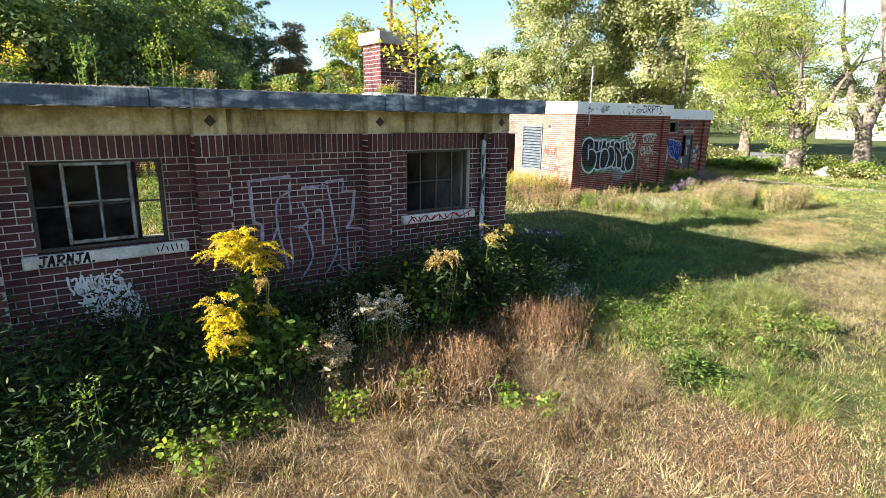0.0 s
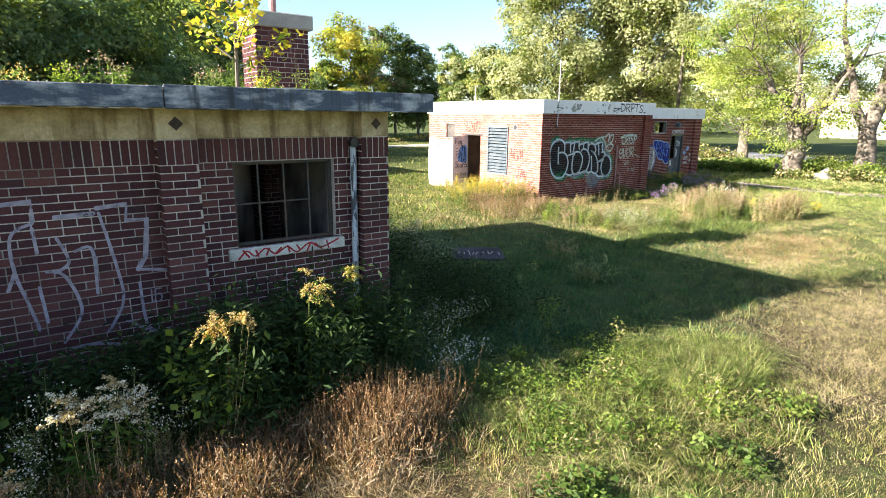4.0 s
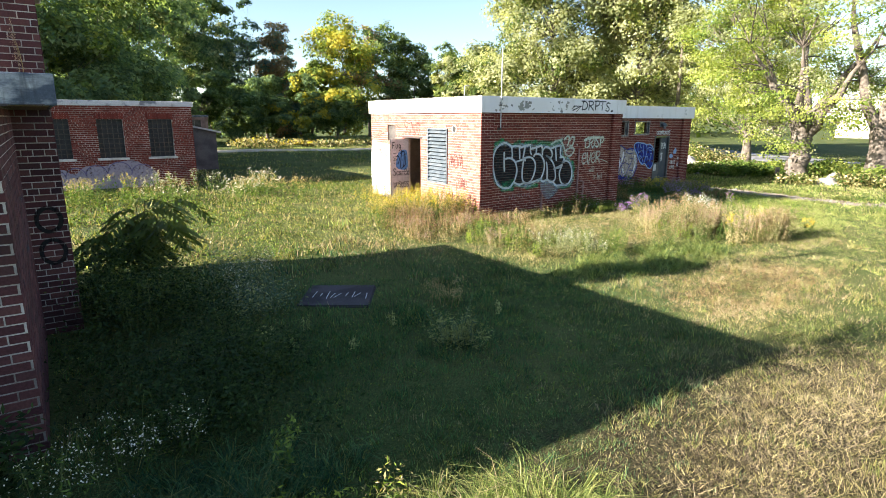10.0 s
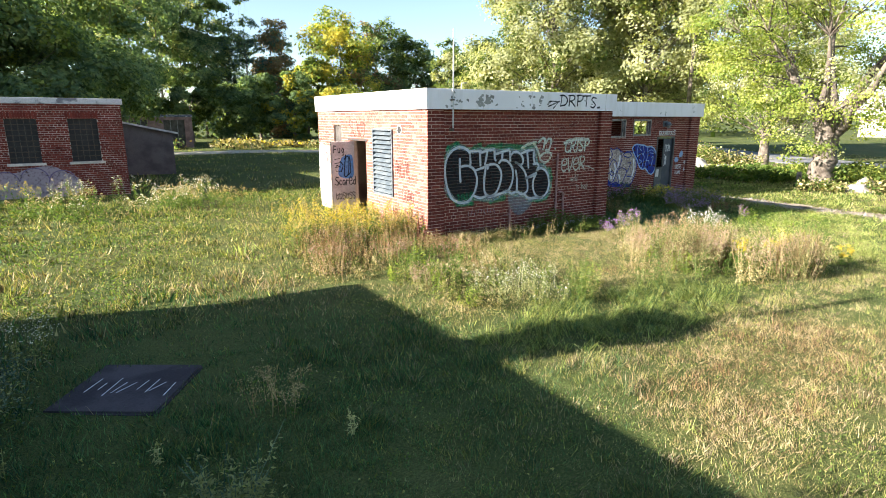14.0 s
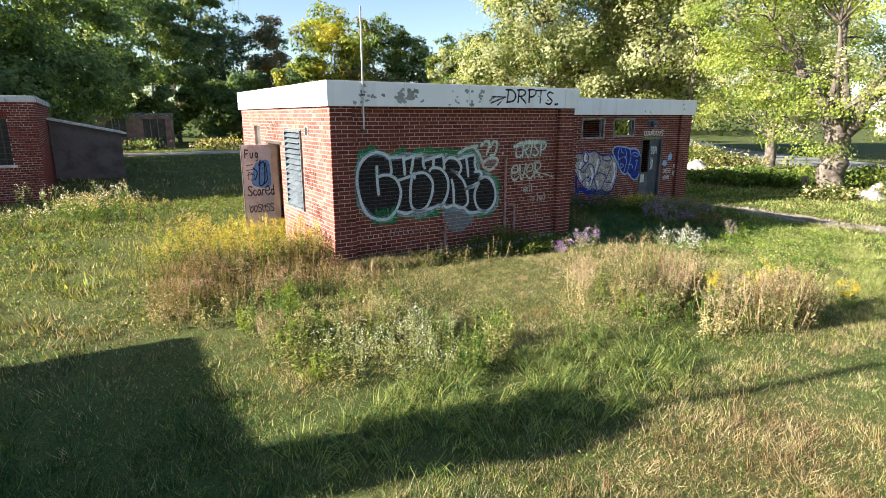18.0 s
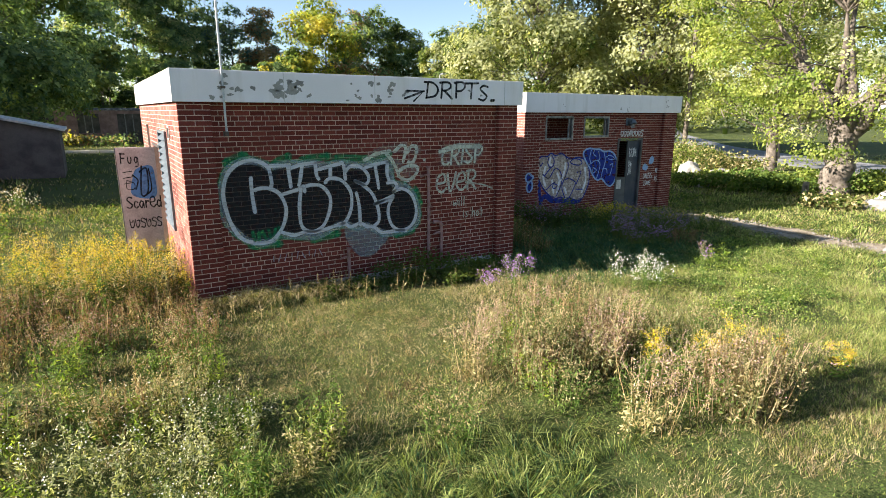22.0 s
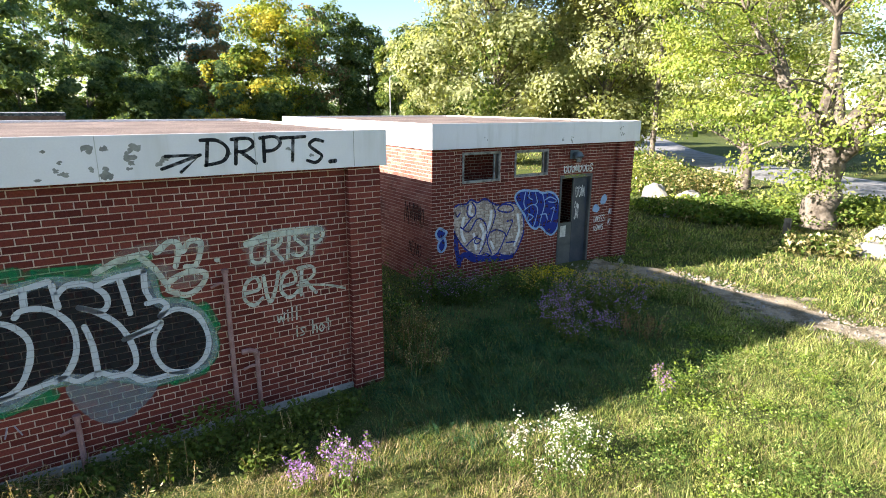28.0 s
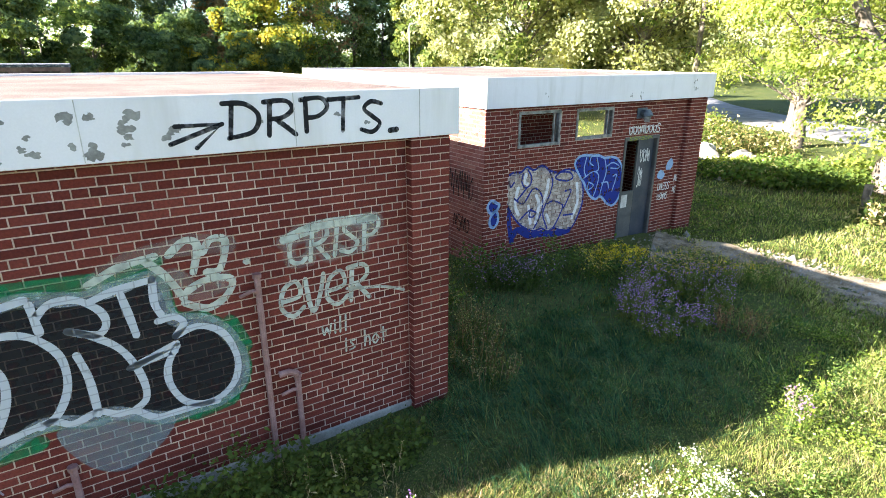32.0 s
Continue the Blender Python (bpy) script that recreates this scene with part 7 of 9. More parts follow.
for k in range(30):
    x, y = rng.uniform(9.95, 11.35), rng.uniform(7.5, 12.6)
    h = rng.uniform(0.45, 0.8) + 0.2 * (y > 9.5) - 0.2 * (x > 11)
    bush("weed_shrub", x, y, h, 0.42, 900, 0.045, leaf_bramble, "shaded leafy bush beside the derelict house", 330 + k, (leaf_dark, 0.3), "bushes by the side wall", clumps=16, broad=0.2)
# sumac with long hanging leaflets
rng = np.random.default_rng(5)
su = thing("sumac", "young sumac with long drooping dark leaves", "shrub", at=(10.8, 12.3, 0.15))
b, V = Build(), []
for k in range(13):
    a, lean = rng.uniform(0, 2 * math.pi), rng.uniform(0.1, 0.45)
    top = Vector((lean * math.cos(a), lean * math.sin(a), rng.uniform(0.7, 1.25)))
    b.tube([(0.05 * math.cos(a), 0.05 * math.sin(a), -0.05), top * 0.55 + Vector((0, 0, 0.06)), top], [0.014, 0.01, 0.006], 5, cap=False)
    for f in range(5):
        t, L = a + rng.normal() * 1.1 + f * 1.2, rng.uniform(0.42, 0.66)
        way = Vector((math.cos(t), math.sin(t), 0))
        s0 = top * (1 - 0.09 * f)
        rib = [s0 + way * (L * u) + Vector((0, 0, L * (0.55 * u - 0.95 * u * u))) for u in (0, 0.35, 0.7, 1.0)]
        b.tube(rib, [0.006, 0.005, 0.003, 0.002], 4, cap=False)
        for j in range(8):
            u = 0.22 + 0.78 * j / 7
            c = s0 + way * (L * u) + Vector((0, 0, L * (0.55 * u - 0.95 * u * u)))
            for side in (-1, 1):
                out = Vector((-way.y * side, way.x * side, -0.75 + 0.25 * rng.normal())).normalized() + way * 0.35
                n_l = rng.uniform(0.16, 0.24)
                w = way * 0.031
                V += [c, c + out * n_l * 0.45 + w, c + out * n_l, c + out * n_l * 0.45 - w]
tagged(b.make("stem", stem_green, su), kind="stuff")
V = np.array([tuple(v) for v in V])
raw_mesh("foliage", V, np.arange(len(V)).reshape(-1, 4), leaf_mid, None, su)

# bright goldenrods and withered heads by the front wall
def plumed(name, x, y, heads, mat, label, seed, mixed=None, leaf_mat=None, stem_mat=None, size=0.013, thick=0.017, per=150, leaves=40, droop=1.0):
    """A tall weed whose stems end in heads of arching, feathery plumes: heads give the middle, half width, half height and plumes."""
    rng = np.random.default_rng(seed)
    z0 = float(ground_z(x, y))
    t = thing(name, label, "weed", at=(x, y, z0))
    stems, P, S = [], [], []
    for hx, hy, hz, rx, rz, n in heads:
        c = np.array((hx - x, hy - y, hz - z0))
        foot = np.array((rng.normal() * 0.06, rng.normal() * 0.06, -0.04))
        for k in range(4):
            top = c + rng.normal(size=3) * (rx * 0.25, rx * 0.25, rz * 0.2)
            q = foot + rng.normal(size=3) * (0.04, 0.04, 0)
            stems.append((q, top))
            S.append(np.linspace(0.12, 0.8, leaves)[:, None] * (top - q) + q + rng.normal(size=(leaves, 3)) * 0.03)
        for k in range(n):
            az, lift = rng.uniform(0, 2 * math.pi), rng.uniform(-0.75, 1.0)
            s0 = c + np.array((0, 0, lift * rz * 0.75)) + rng.normal(size=3) * (rx * 0.22, rx * 0.22, rz * 0.1)
            L = rx * rng.uniform(0.45, 1.0) * (1.1 - 0.5 * abs(lift))
            out = np.array((math.cos(az) * L, math.sin(az) * L, rz * 0.35 * max(lift, 0.1)))
            u = rng.random(per) ** 0.85
            curve = s0 + out * u[:, None] + np.stack([np.zeros(per), np.zeros(per), 0.5 * L * u - droop * 0.75 * L * u ** 2.2], -1)
            w = thick * (1.25 - u)[:, None]
            P.append(curve + rng.normal(size=(per, 3)) * w * (1, 1, 0.55) - (0, 0, 0.008))
            stems.append((s0, s0 + out * 0.6 + (0, 0, 0.12 * L)))
    q = np.array([a for a, b in stems]), np.array([b for a, b in stems])
    V, F = ribbons(q[0], q[1], rng.normal(size=q[0].shape) * 0.012, 0.007, 0.003, rng, 3)
    raw_mesh("stem", V, F, stem_mat or stem_green, None, t)
    V, F = leaf_quads(np.concatenate(S), 0.085, rng, 0.15, 0.15, 0.6)
    raw_mesh("foliage", V, F, leaf_mat or weed_green, None, t)
    P = np.concatenate(P)
    V, F = leaf_quads(P, size, rng, 0.0, 0.42, 1.0)
    idx = (np.repeat(rng.random(len(P) // per), per) + rng.normal(size=len(P)) * 0.2 < (mixed[1] if mixed else 0)).astype(int)
    raw_mesh("bloom", V, F, [mat, mixed[0]] if mixed else [mat], idx if mixed else None, t)
    return t


plumed("goldenrod", 5.5, 7.15, ((5.38, 7.0, 1.43, 0.28, 0.16, 38), (5.6, 7.0, 1.37, 0.27, 0.17, 36), (5.5, 7.05, 1.54, 0.16, 0.12, 14)), bloom_gold, "tall goldenrod with broad arching yellow plumes", 401, (bloom_old, 0.08), leaves=56)
plumed("goldenrod", 5.3, 6.9, ((5.26, 6.8, 0.98, 0.22, 0.18, 34), (5.2, 6.75, 0.82, 0.22, 0.14, 26), (5.34, 6.7, 0.74, 0.18, 0.1, 14), (5.66, 6.95, 0.86, 0.12, 0.08, 6)), bloom_gold, "shorter goldenrod with bright yellow plumes", 402, (bloom_old, 0.12), leaves=50)
plumed("withered_weed", 5.62, 7.0, ((5.62, 6.92, 1.17, 0.12, 0.05, 8),), seed_beige, "wilted tan plume hanging beside goldenrod", 411, (bloom_old, 0.4), stem_mat=stem_dry, leaves=10, droop=2.2, per=90)
plumed("goldenrod", 8.55, 7.1, ((8.54, 7.02, 1.29, 0.13, 0.13, 13),), bloom_old, "goldenrod with fading yellow-green plume", 403, (vine_lime, 0.35), per=90, leaves=20)
plumed("goldenrod", 8.15, 6.95, ((8.14, 6.87, 1.25, 0.2, 0.17, 16),), bloom_old, "goldenrod with fading yellow-green plume", 404, (weed_green, 0.4), per=80, leaves=20)
plumed("withered_weed", 7.5, 6.8, ((7.4, 6.86, 1.15, 0.18, 0.08, 13), (7.55, 6.84, 1.15, 0.17, 0.08, 11)), bloom_old, "withered weed with drooping bronze heads", 405, (seed_beige, 0.4), stem_mat=stem_dry, leaves=12, droop=1.7, per=80, size=0.014)
plumed("withered_weed", 7.65, 7.05, ((7.63, 7.0, 0.7, 0.11, 0.06, 8),), seed_beige, "small withered plume among leaves", 412, (weed_green, 0.3), stem_mat=stem_dry, leaves=12, per=70)
plumed("withered_weed", 5.95, 6.55, ((5.94, 6.5, 0.6, 0.22, 0.11, 20), (6.1, 6.52, 0.55, 0.16, 0.09, 10)), seed_beige, "withered weed with dry tan heads", 406, (seed_mauve, 0.4), stem_mat=stem_dry, leaf_mat=seed_beige, leaves=8, droop=0.8, per=60, thick=0.022)
for k, (x, y, z) in enumerate(((6.46, 6.75, 0.8), (6.58, 6.76, 0.74), (6.74, 6.75, 0.82), (6.84, 6.77, 0.72))):
    plumed("withered_weed", x + 0.02, y + 0.05, ((x, y, z, 0.14, 0.15, 17),), seed_beige, "withered weed with pale tan seed heads", 407 + k, (bloom_white, 0.35), stem_mat=stem_dry, leaves=14, droop=0.3, per=60, thick=0.016)
for k, (x, y) in enumerate(((5.2, 6.28), (4.62, 6.17), (5.45, 6.3), (6.0, 6.1), (4.8, 5.95), (7.15, 5.5), (7.35, 5.15), (6.6, 6.1), (4.95, 6.2))):
    bush("vine_seedling", x, y, 0.22, 0.16, 110, 0.042, vine_lime, "lime-green vine leaves creeping through straw", 420 + k, (weed_green, 0.3), "vine patches in the straw", "vine", clumps=9, broad=0.45)
for k, (x, y) in enumerate(((8.9, 4.8), (9.0, 4.6), (9.9, 6.2), (10.3, 6.15), (9.6, 5.9), (10.6, 5.9), (8.8, 4.95), (10.9, 6.4), (9.4, 5.5))):
    bush("leafy_weed", x, y, 0.14, 0.24, 260, 0.034, weed_green, "low leafy green weed in the grass", 440 + k, (weed_green, 0.4), "green weed patches", "weed", clumps=12)
for k, (x, y, h) in enumerate(((3.7, 6.5, 0.6), (3.95, 6.3, 0.45), (4.3, 6.35, 0.7), (10.9, 7.0, 0.5), (9.4, 4.4, 0.4))):
    weed("mullein_stalk", x, y, h, 0.04, 3, weed_green, "thin green weed stalk", 455 + k, leaves=26, leaf_size=0.06, blooms=30, group="thin weed stalks")
for k, (x, y, h) in enumerate(((9.6, 7.2, 0.55), (9.95, 7.6, 0.5), (9.8, 7.0, 0.4), (10.4, 7.7, 0.45), (11.9, 11.4, 0.7), (11.7, 10.6, 0.6), (12.2, 11.7, 0.6), (9.4, 6.8, 0.35))):
    weed("white_aster", x, y, h, 0.22, 8, bloom_white, "white aster with many tiny flowers in the shade", 470 + k, leaves=34 if y > 10 else 16, leaf_size=0.04, blooms=9 if y > 10 else 6, bloom_size=0.014, spread=0.05, branches=4, group="white asters", leaf_mat=leaf_light if y > 10 else weed_green)
weed("grey_weed", 13.35, 8.35, 0.42, 0.2, 46, leaf_conifer, "silvery grey-green weed clump in the shaded grass", 490, leaf_conifer, leaf_light, leaves=30, leaf_size=0.05, blooms=4, bloom_size=0.014, spread=0.03, lean=0.7)
for k, (x, y, h) in enumerate(((11.5, 10.75, 0.8), (11.85, 11.05, 0.75), (11.55, 11.4, 0.85), (11.95, 10.6, 0.55), (11.7, 10.2, 0.6))):
    bush("pale_shrub", x, y, h, 0.36, 1100, 0.034, leaf_conifer, "pale-leaved shrub in the house's shade", 1420 + k, (leaf_light, 0.25), "pale shrubs beside the slab", clumps=18, broad=0.22)
for k, (x, y) in enumerate(((11.63, 9.63), (11.76, 9.2), (12.1, 9.7), (12.3, 8.9), (13.0, 9.3), (14.4, 8.9))):
    weed("pale_sprig", x, y, 0.24, 0.05, 3, leaf_light, "pale upright sprig in shaded grass", 1430 + k, leaf_light, leaf_light, leaves=16, leaf_size=0.045, blooms=6, bloom_size=0.02, spread=0.02, group="pale sprigs in the shade")
weed("grey_weed", 14.0, 9.6, 0.4, 0.22, 20, seed_beige, "dry greyish weed clump in the shaded grass", 491, stem_dry, leaves=8, leaf_size=0.04, blooms=18, bloom_size=0.014, spread=0.03, branches=2)

# roof plants on the old house
sap = thing("roof_sapling", "young poplar with yellow leaves rooted on the roof", "sapling", at=(8.1, 8.3, 2.73))
rng, b = np.random.default_rng(8), Build()
b.tube([(0, 0, -0.02), (0.03, 0.02, 0.7), (-0.04, 0.05, 1.4), (0.02, 0, 2.1)], [0.018, 0.014, 0.009, 0.003], 6, cap=False)
P = []
for k in range(20):
    z, a = 0.2 + k * 0.09, k * 2.4
    L = 0.5 * (1 - 0.45 * k / 20)
    e = Vector((L * math.cos(a), L * math.sin(a), z + 0.35))
    b.tube([(0, 0, z), e * 0.5 + Vector((0, 0, z * 0.5)), e], [0.008, 0.005, 0.002], 4, cap=False)
    for j in range(85):
        u = rng.uniform(0.15, 1.05)
        P.append(np.array((e.x * u, e.y * u, z + 0.35 * u)) + rng.normal(size=3) * 0.055)
tagged(b.make("stem", bark, sap), kind="stuff")
V, F = leaf_quads(np.array(P), 0.058, rng, 0.3, 0.42)
raw_mesh("foliage", V, F, [leaf_gold, vine_lime], (rng.random(len(F)) < 0.35).astype(int), sap)
for k, (x, y, h, m) in enumerate(((3.6, 8.6, 0.5, weed_green), (4.15, 8.5, 0.4, bloom_gold), (4.7, 8.7, 0.65, weed_green), (5.3, 8.5, 0.62, vine_lime), (2.9, 8.5, 0.7, bloom_gold), (2.3, 8.6, 0.5, weed_green), (6.4, 9.2, 0.3, weed_green), (6.9, 9.4, 0.3, vine_lime), (7.3, 9.6, 0.32, weed_green), (9.15, 10.7, 0.35, bloom_gold), (9.0, 11.3, 0.6, weed_green), (8.85, 11.8, 0.5, weed_green), (9.5, 12.6, 0.3, vine_lime), (5.9, 9.0, 0.3, seed_beige), (8.4, 9.5, 0.25, weed_green))):
    weed("roof_weed", x, y, h, 0.09, 5, m, "weed growing on the mossy roof", 500 + k, leaves=26, leaf_size=0.06, blooms=40, bloom_size=0.02, group="weeds on the roof", z=2.735)
rng = np.random.default_rng(12)
for k in range(15):
    m = (weed_green, bloom_old, seed_mauve, vine_lime)[k % 4]
    weed("roof_weed", rng.uniform(2.2, 9.4), rng.uniform(8.15, 9.0), rng.uniform(0.12, 0.34), 0.12, 7, m, "weed growing on the mossy roof", 540 + k, leaves=18, leaf_size=0.05, blooms=18, bloom_size=0.016, group="weeds on the roof", z=2.735)
weed("withered_weed", 9.75, 10.93, 0.75, 0.05, 4, seed_mauve, "dry reddish stalk against the chimney", 520, stem_dry, leaves=0, blooms=60, bloom_size=0.014, spread=0.02, plume=0.8, z=2.74, lean=0.08)
rng = np.random.default_rng(11)
P = np.stack([rng.uniform(-2, 9.9, 6000), 7.92 + np.abs(rng.normal(size=6000)) * 0.5, np.full(6000, 2.735)], -1)
V, F = ribbons(P, P + rng.normal(size=P.shape) * (0.03, 0.03, 0.0) + np.stack([np.zeros(6000), np.zeros(6000), rng.uniform(0.005, 0.045, 6000)], -1), np.zeros_like(P), 0.02, 0.008, rng, 1)
tagged(raw_mesh("roof_moss", V, F, [grass_olive, stem_dry], (rng.random(len(F)) < 0.6).astype(int)), "dark moss and grit along the roof edge", "moss", kind="stuff")

# goldenrod bank and weeds round the utility building
GR = "goldenrods by the utility building"
rng = np.random.default_rng(21)
for k in range(34):
    x, y = rng.uniform(16.2, 18.6), rng.uniform(15.0, 17.0)
    gold = rng.random() < 0.88 - 0.3 * (y < 15.4)
    weed("goldenrod", x, y, rng.uniform(0.5, 0.92), 0.3, 12, bloom_gold if gold else bloom_old, "goldenrod in yellow bloom beside the brick building" if gold else "goldenrod gone to tan seed", 600 + k, leaves=34, leaf_size=0.06, blooms=85, bloom_size=0.015, spread=0.05, plume=0.4, nod=0.6, group=GR, mixed=(bloom_old if gold else grass_olive, 0.4), leaf_mat=(weed_green, grass_olive)[k % 2])
DW = "dry weeds in front of the building"
for k in range(46):
    u = rng.random()
    x, y = (rng.uniform(16.0, 18.8), rng.uniform(13.2, 15.2)) if u < 0.9 else (rng.uniform(18.5, 21.3), rng.uniform(13.9, 14.65))
    weed("dry_weed", x, y, rng.uniform(0.28, 0.55), 0.26, 22 if u < 0.9 else 6, foxtail_head if rng.random() < 0.55 else seed_mauve, "dry brown weed gone to seed", 650 + k, grass_rust if k % 4 else stem_dry, (grass_olive, weed_green)[k % 2], 14, 0.045, 10, 0.014, 0.5, 0.018, group=DW, branches=2 if k % 2 else 0)
SH = "tall seeding weeds in the meadow"
rng = np.random.default_rng(23)
for k in range(44):
    if k < 30:
        x, y, h = rng.normal(22.1, 0.55), rng.normal(10.9, 0.5), rng.uniform(0.46, 0.84)
    elif k < 38:
        x, y, h = rng.normal(22.5, 0.22), rng.normal(9.55, 0.2), rng.uniform(0.58, 0.92)
    else:
        x, y, h = rng.uniform(16.9, 18.4), rng.uniform(11.4, 13.1), rng.uniform(0.4, 0.6)
    lab = (0, 2, 0, 1)[k % 4]
    weed("seeding_weed", x, y, h, 0.2, 26, (seed_beige, seed_beige, seed_mauve)[lab], ("tan weed clump gone to seed", "straw-coloured feathery weed clump", "mauve-tinted weed clump in seed")[lab], 720 + k, (stem_green, grass_rust, stem_dry)[lab], (weed_green, grass_olive, leaf_light)[k % 3], 15, 0.055, 9, 0.014, 0.5, 0.016, group=SH, lean=0.35, branches=3)
weed("seeding_weed", 22.35, 9.3, 0.75, 0.1, 34, seed_beige, "straw-coloured feathery weed clump", 766, stem_dry, grass_straw, 5, 0.05, 9, 0.014, 0.55, 0.014, group=SH, lean=0.75, branches=4)
for k, (x, y, h) in enumerate(((22.8, 9.95, 0.72), (22.95, 9.7, 0.65), (23.2, 9.5, 0.6), (23.9, 9.2, 0.4), (22.4, 10.25, 0.6), (22.7, 9.7, 0.6))):
    weed("goldenrod", x, y, h, 0.1, 5, bloom_gold, "goldenrod blooming among dry weeds", 790 + k, leaves=22, blooms=70, bloom_size=0.012, spread=0.026, nod=0.6, branches=3, top=0.65, group="goldenrods in the meadow", mixed=(bloom_old, 0.3))
for k, (x, y, h, r) in enumerate(((17.9, 11.2, 0.55, 0.4), (18.3, 11.0, 0.45, 0.35), (18.5, 11.3, 0.45, 0.35), (17.5, 11.0, 0.5, 0.35), (18.0, 10.5, 0.4, 0.3))):
    weed("white_aster", x, y, h, r, 22, bloom_white, "pale aster clump with tiny white flowers", 770 + k, leaves=30, leaf_size=0.04, blooms=3, bloom_size=0.014, spread=0.03, branches=2, leaf_mat=leaf_light, group="white asters")
for k, (x, y, h, r, n) in enumerate(((24.45, 12.5, 0.66, 0.1, 7), (24.95, 12.25, 0.72, 0.14, 9), (24.6, 12.05, 0.5, 0.2, 8), (25.25, 12.7, 0.45, 0.14, 5), (25.3, 12.3, 0.42, 0.16, 6))):
    weed("white_aster", x, y, h, r, n, bloom_white, "white aster in full bloom in the sun", 780 + k, leaves=26, leaf_size=0.05, blooms=7, bloom_size=0.019, plume=0.5, spread=0.03, branches=3, group="white asters")
weed("violet_aster", 22.95, 13.05, 0.62, 0.16, 14, bloom_violet, "violet aster in bloom at the shade's edge", 790, leaves=14, leaf_size=0.05, blooms=26, bloom_size=0.022, plume=0.35, spread=0.03, branches=2, mixed=(weed_green, 0.4))
weed("violet_aster", 22.6, 13.2, 0.4, 0.16, 8, bloom_violet, "violet aster in bloom at the shade's edge", 791, leaves=12, leaf_size=0.05, blooms=18, bloom_size=0.02, spread=0.03, branches=2)
for k in range(60):
    x, y = (rng.uniform(16.4, 19.2), rng.uniform(10.2, 13.0)) if k < 34 else (rng.uniform(21.2, 23.1), rng.uniform(9.5, 11.8))
    weed("meadow_weed", x, y, rng.uniform(0.28, 0.58), 0.17, 9, weed_green, "leafy green weed among seeding stalks", 860 + k, leaves=46, leaf_size=0.045, blooms=8, bloom_size=0.016, spread=0.03, leaf_mat=(weed_green, vine_lime, grass_olive, grass_green)[k % 4], group="leafy weeds in the meadow")
rng = np.random.default_rng(29)
for k in range(18):
    x, y = 19.2 + 0.24 * k + rng.uniform(-0.1, 0.1), rng.uniform(13.75, 14.35)
    weed("dry_stalk", x, y, rng.uniform(0.25, 0.5), 0.12, 3, seed_beige, "thin dry grass stalk at the foot of the brick wall", 1200 + k, stem_dry, grass_olive, 5, 0.05, 14, 0.012, 0.35, 0.01, group="dry stalks by the wall foot")
VA = "violet asters before the wash house"
rng = np.random.default_rng(31)
for k, (x, y, h) in enumerate(((27.7, 15.2, 0.62), (27.95, 15.05, 0.5), (27.5, 14.95, 0.42), (28.1, 14.5, 0.34), (28.6, 15.3, 0.6), (28.9, 15.1, 0.55), (29.2, 15.4, 0.5), (26.9, 16.7, 0.55), (27.15, 16.55, 0.5), (26.7, 16.9, 0.4), (28.3, 15.6, 0.6), (28.9, 14.75, 0.35), (29.5, 15.0, 0.4), (26.3, 16.9, 0.6), (27.4, 14.5, 0.3), (29.8, 15.3, 0.45))):
    weed("violet_aster", x, y, h * 1.15, 0.24, 22, bloom_violet, "violet aster clump in the shade", 800 + k, leaves=40, leaf_size=0.055, blooms=8 if k in (0, 1, 2, 3) else 3, bloom_size=0.022, plume=0.2, spread=0.035, branches=2, group=VA, leaf_mat=leaf_mid)
for k, (x, y) in enumerate(((28.5, 16.6), (28.8, 16.3), (29.8, 15.6), (30.2, 15.2), (30.6, 15.0), (29.4, 15.9), (30.3, 16.0), (28.3, 16.45), (29.1, 15.75), (29.6, 15.35), (30.0, 15.85), (28.95, 15.5))):
    weed("goldenrod", x, y, 0.62 if k < 2 else 0.5, 0.26, 18, bloom_gold if k < 2 else bloom_old, "yellow goldenrod in shade before the wash house", 820 + k, leaves=30, leaf_size=0.06, blooms=50 if k < 2 else 18, bloom_size=0.022, spread=0.06, group="goldenrods by the wash house", mixed=(bloom_gold if k % 2 else grass_olive, 0.4))
for k, (x, y, h, r) in enumerate(((27.4, 17.2, 0.5, 0.4), (28.0, 17.0, 0.6, 0.4), (26.2, 17.4, 0.6, 0.5), (26.0, 18.6, 0.7, 0.5), (25.2, 16.6, 0.4, 0.4), (29.2, 16.8, 0.55, 0.4))):
    bush("leafy_weed", x, y, h, r, 500, 0.06, leaf_mid, "leafy weeds at the foot of the wall", 830 + k, (weed_green, 0.4), "weeds at the wall foot", "weed")
for k, (x, y, h, r) in enumerate(((21.6, 14.5, 0.4, 0.3), (22.1, 14.4, 0.5, 0.34), (22.4, 14.35, 0.42, 0.3), (22.9, 14.3, 0.3, 0.3), (23.4, 14.4, 0.22, 0.25), (22.6, 14.1, 0.3, 0.3), (21.1, 14.5, 0.25, 0.25), (20.5, 14.55, 0.25, 0.25))):
    bush("leafy_weed", x, y, h, r, 620, 0.05, leaf_mid, "leafy green weed at the foot of the brick wall", 840 + k, (leaf_mid, 0.5), "weeds at the wall foot", "weed", clumps=12)
for k, (x, y, h) in enumerate(((28.0, 13.05, 0.45), (27.6, 12.8, 0.4), (26.7, 12.5, 0.5), (27.2, 12.6, 0.35), (28.4, 13.2, 0.35))):
    weed("meadow_weed", x, y, h, 0.1, 4, vine_lime, "light green leafy weed in the sun", 850 + k, leaves=9, leaf_size=0.07, blooms=5, bloom_size=0.04, spread=0.04, leaf_mat=vine_lime, group="light weeds in the meadow")
rng = np.random.default_rng(37)
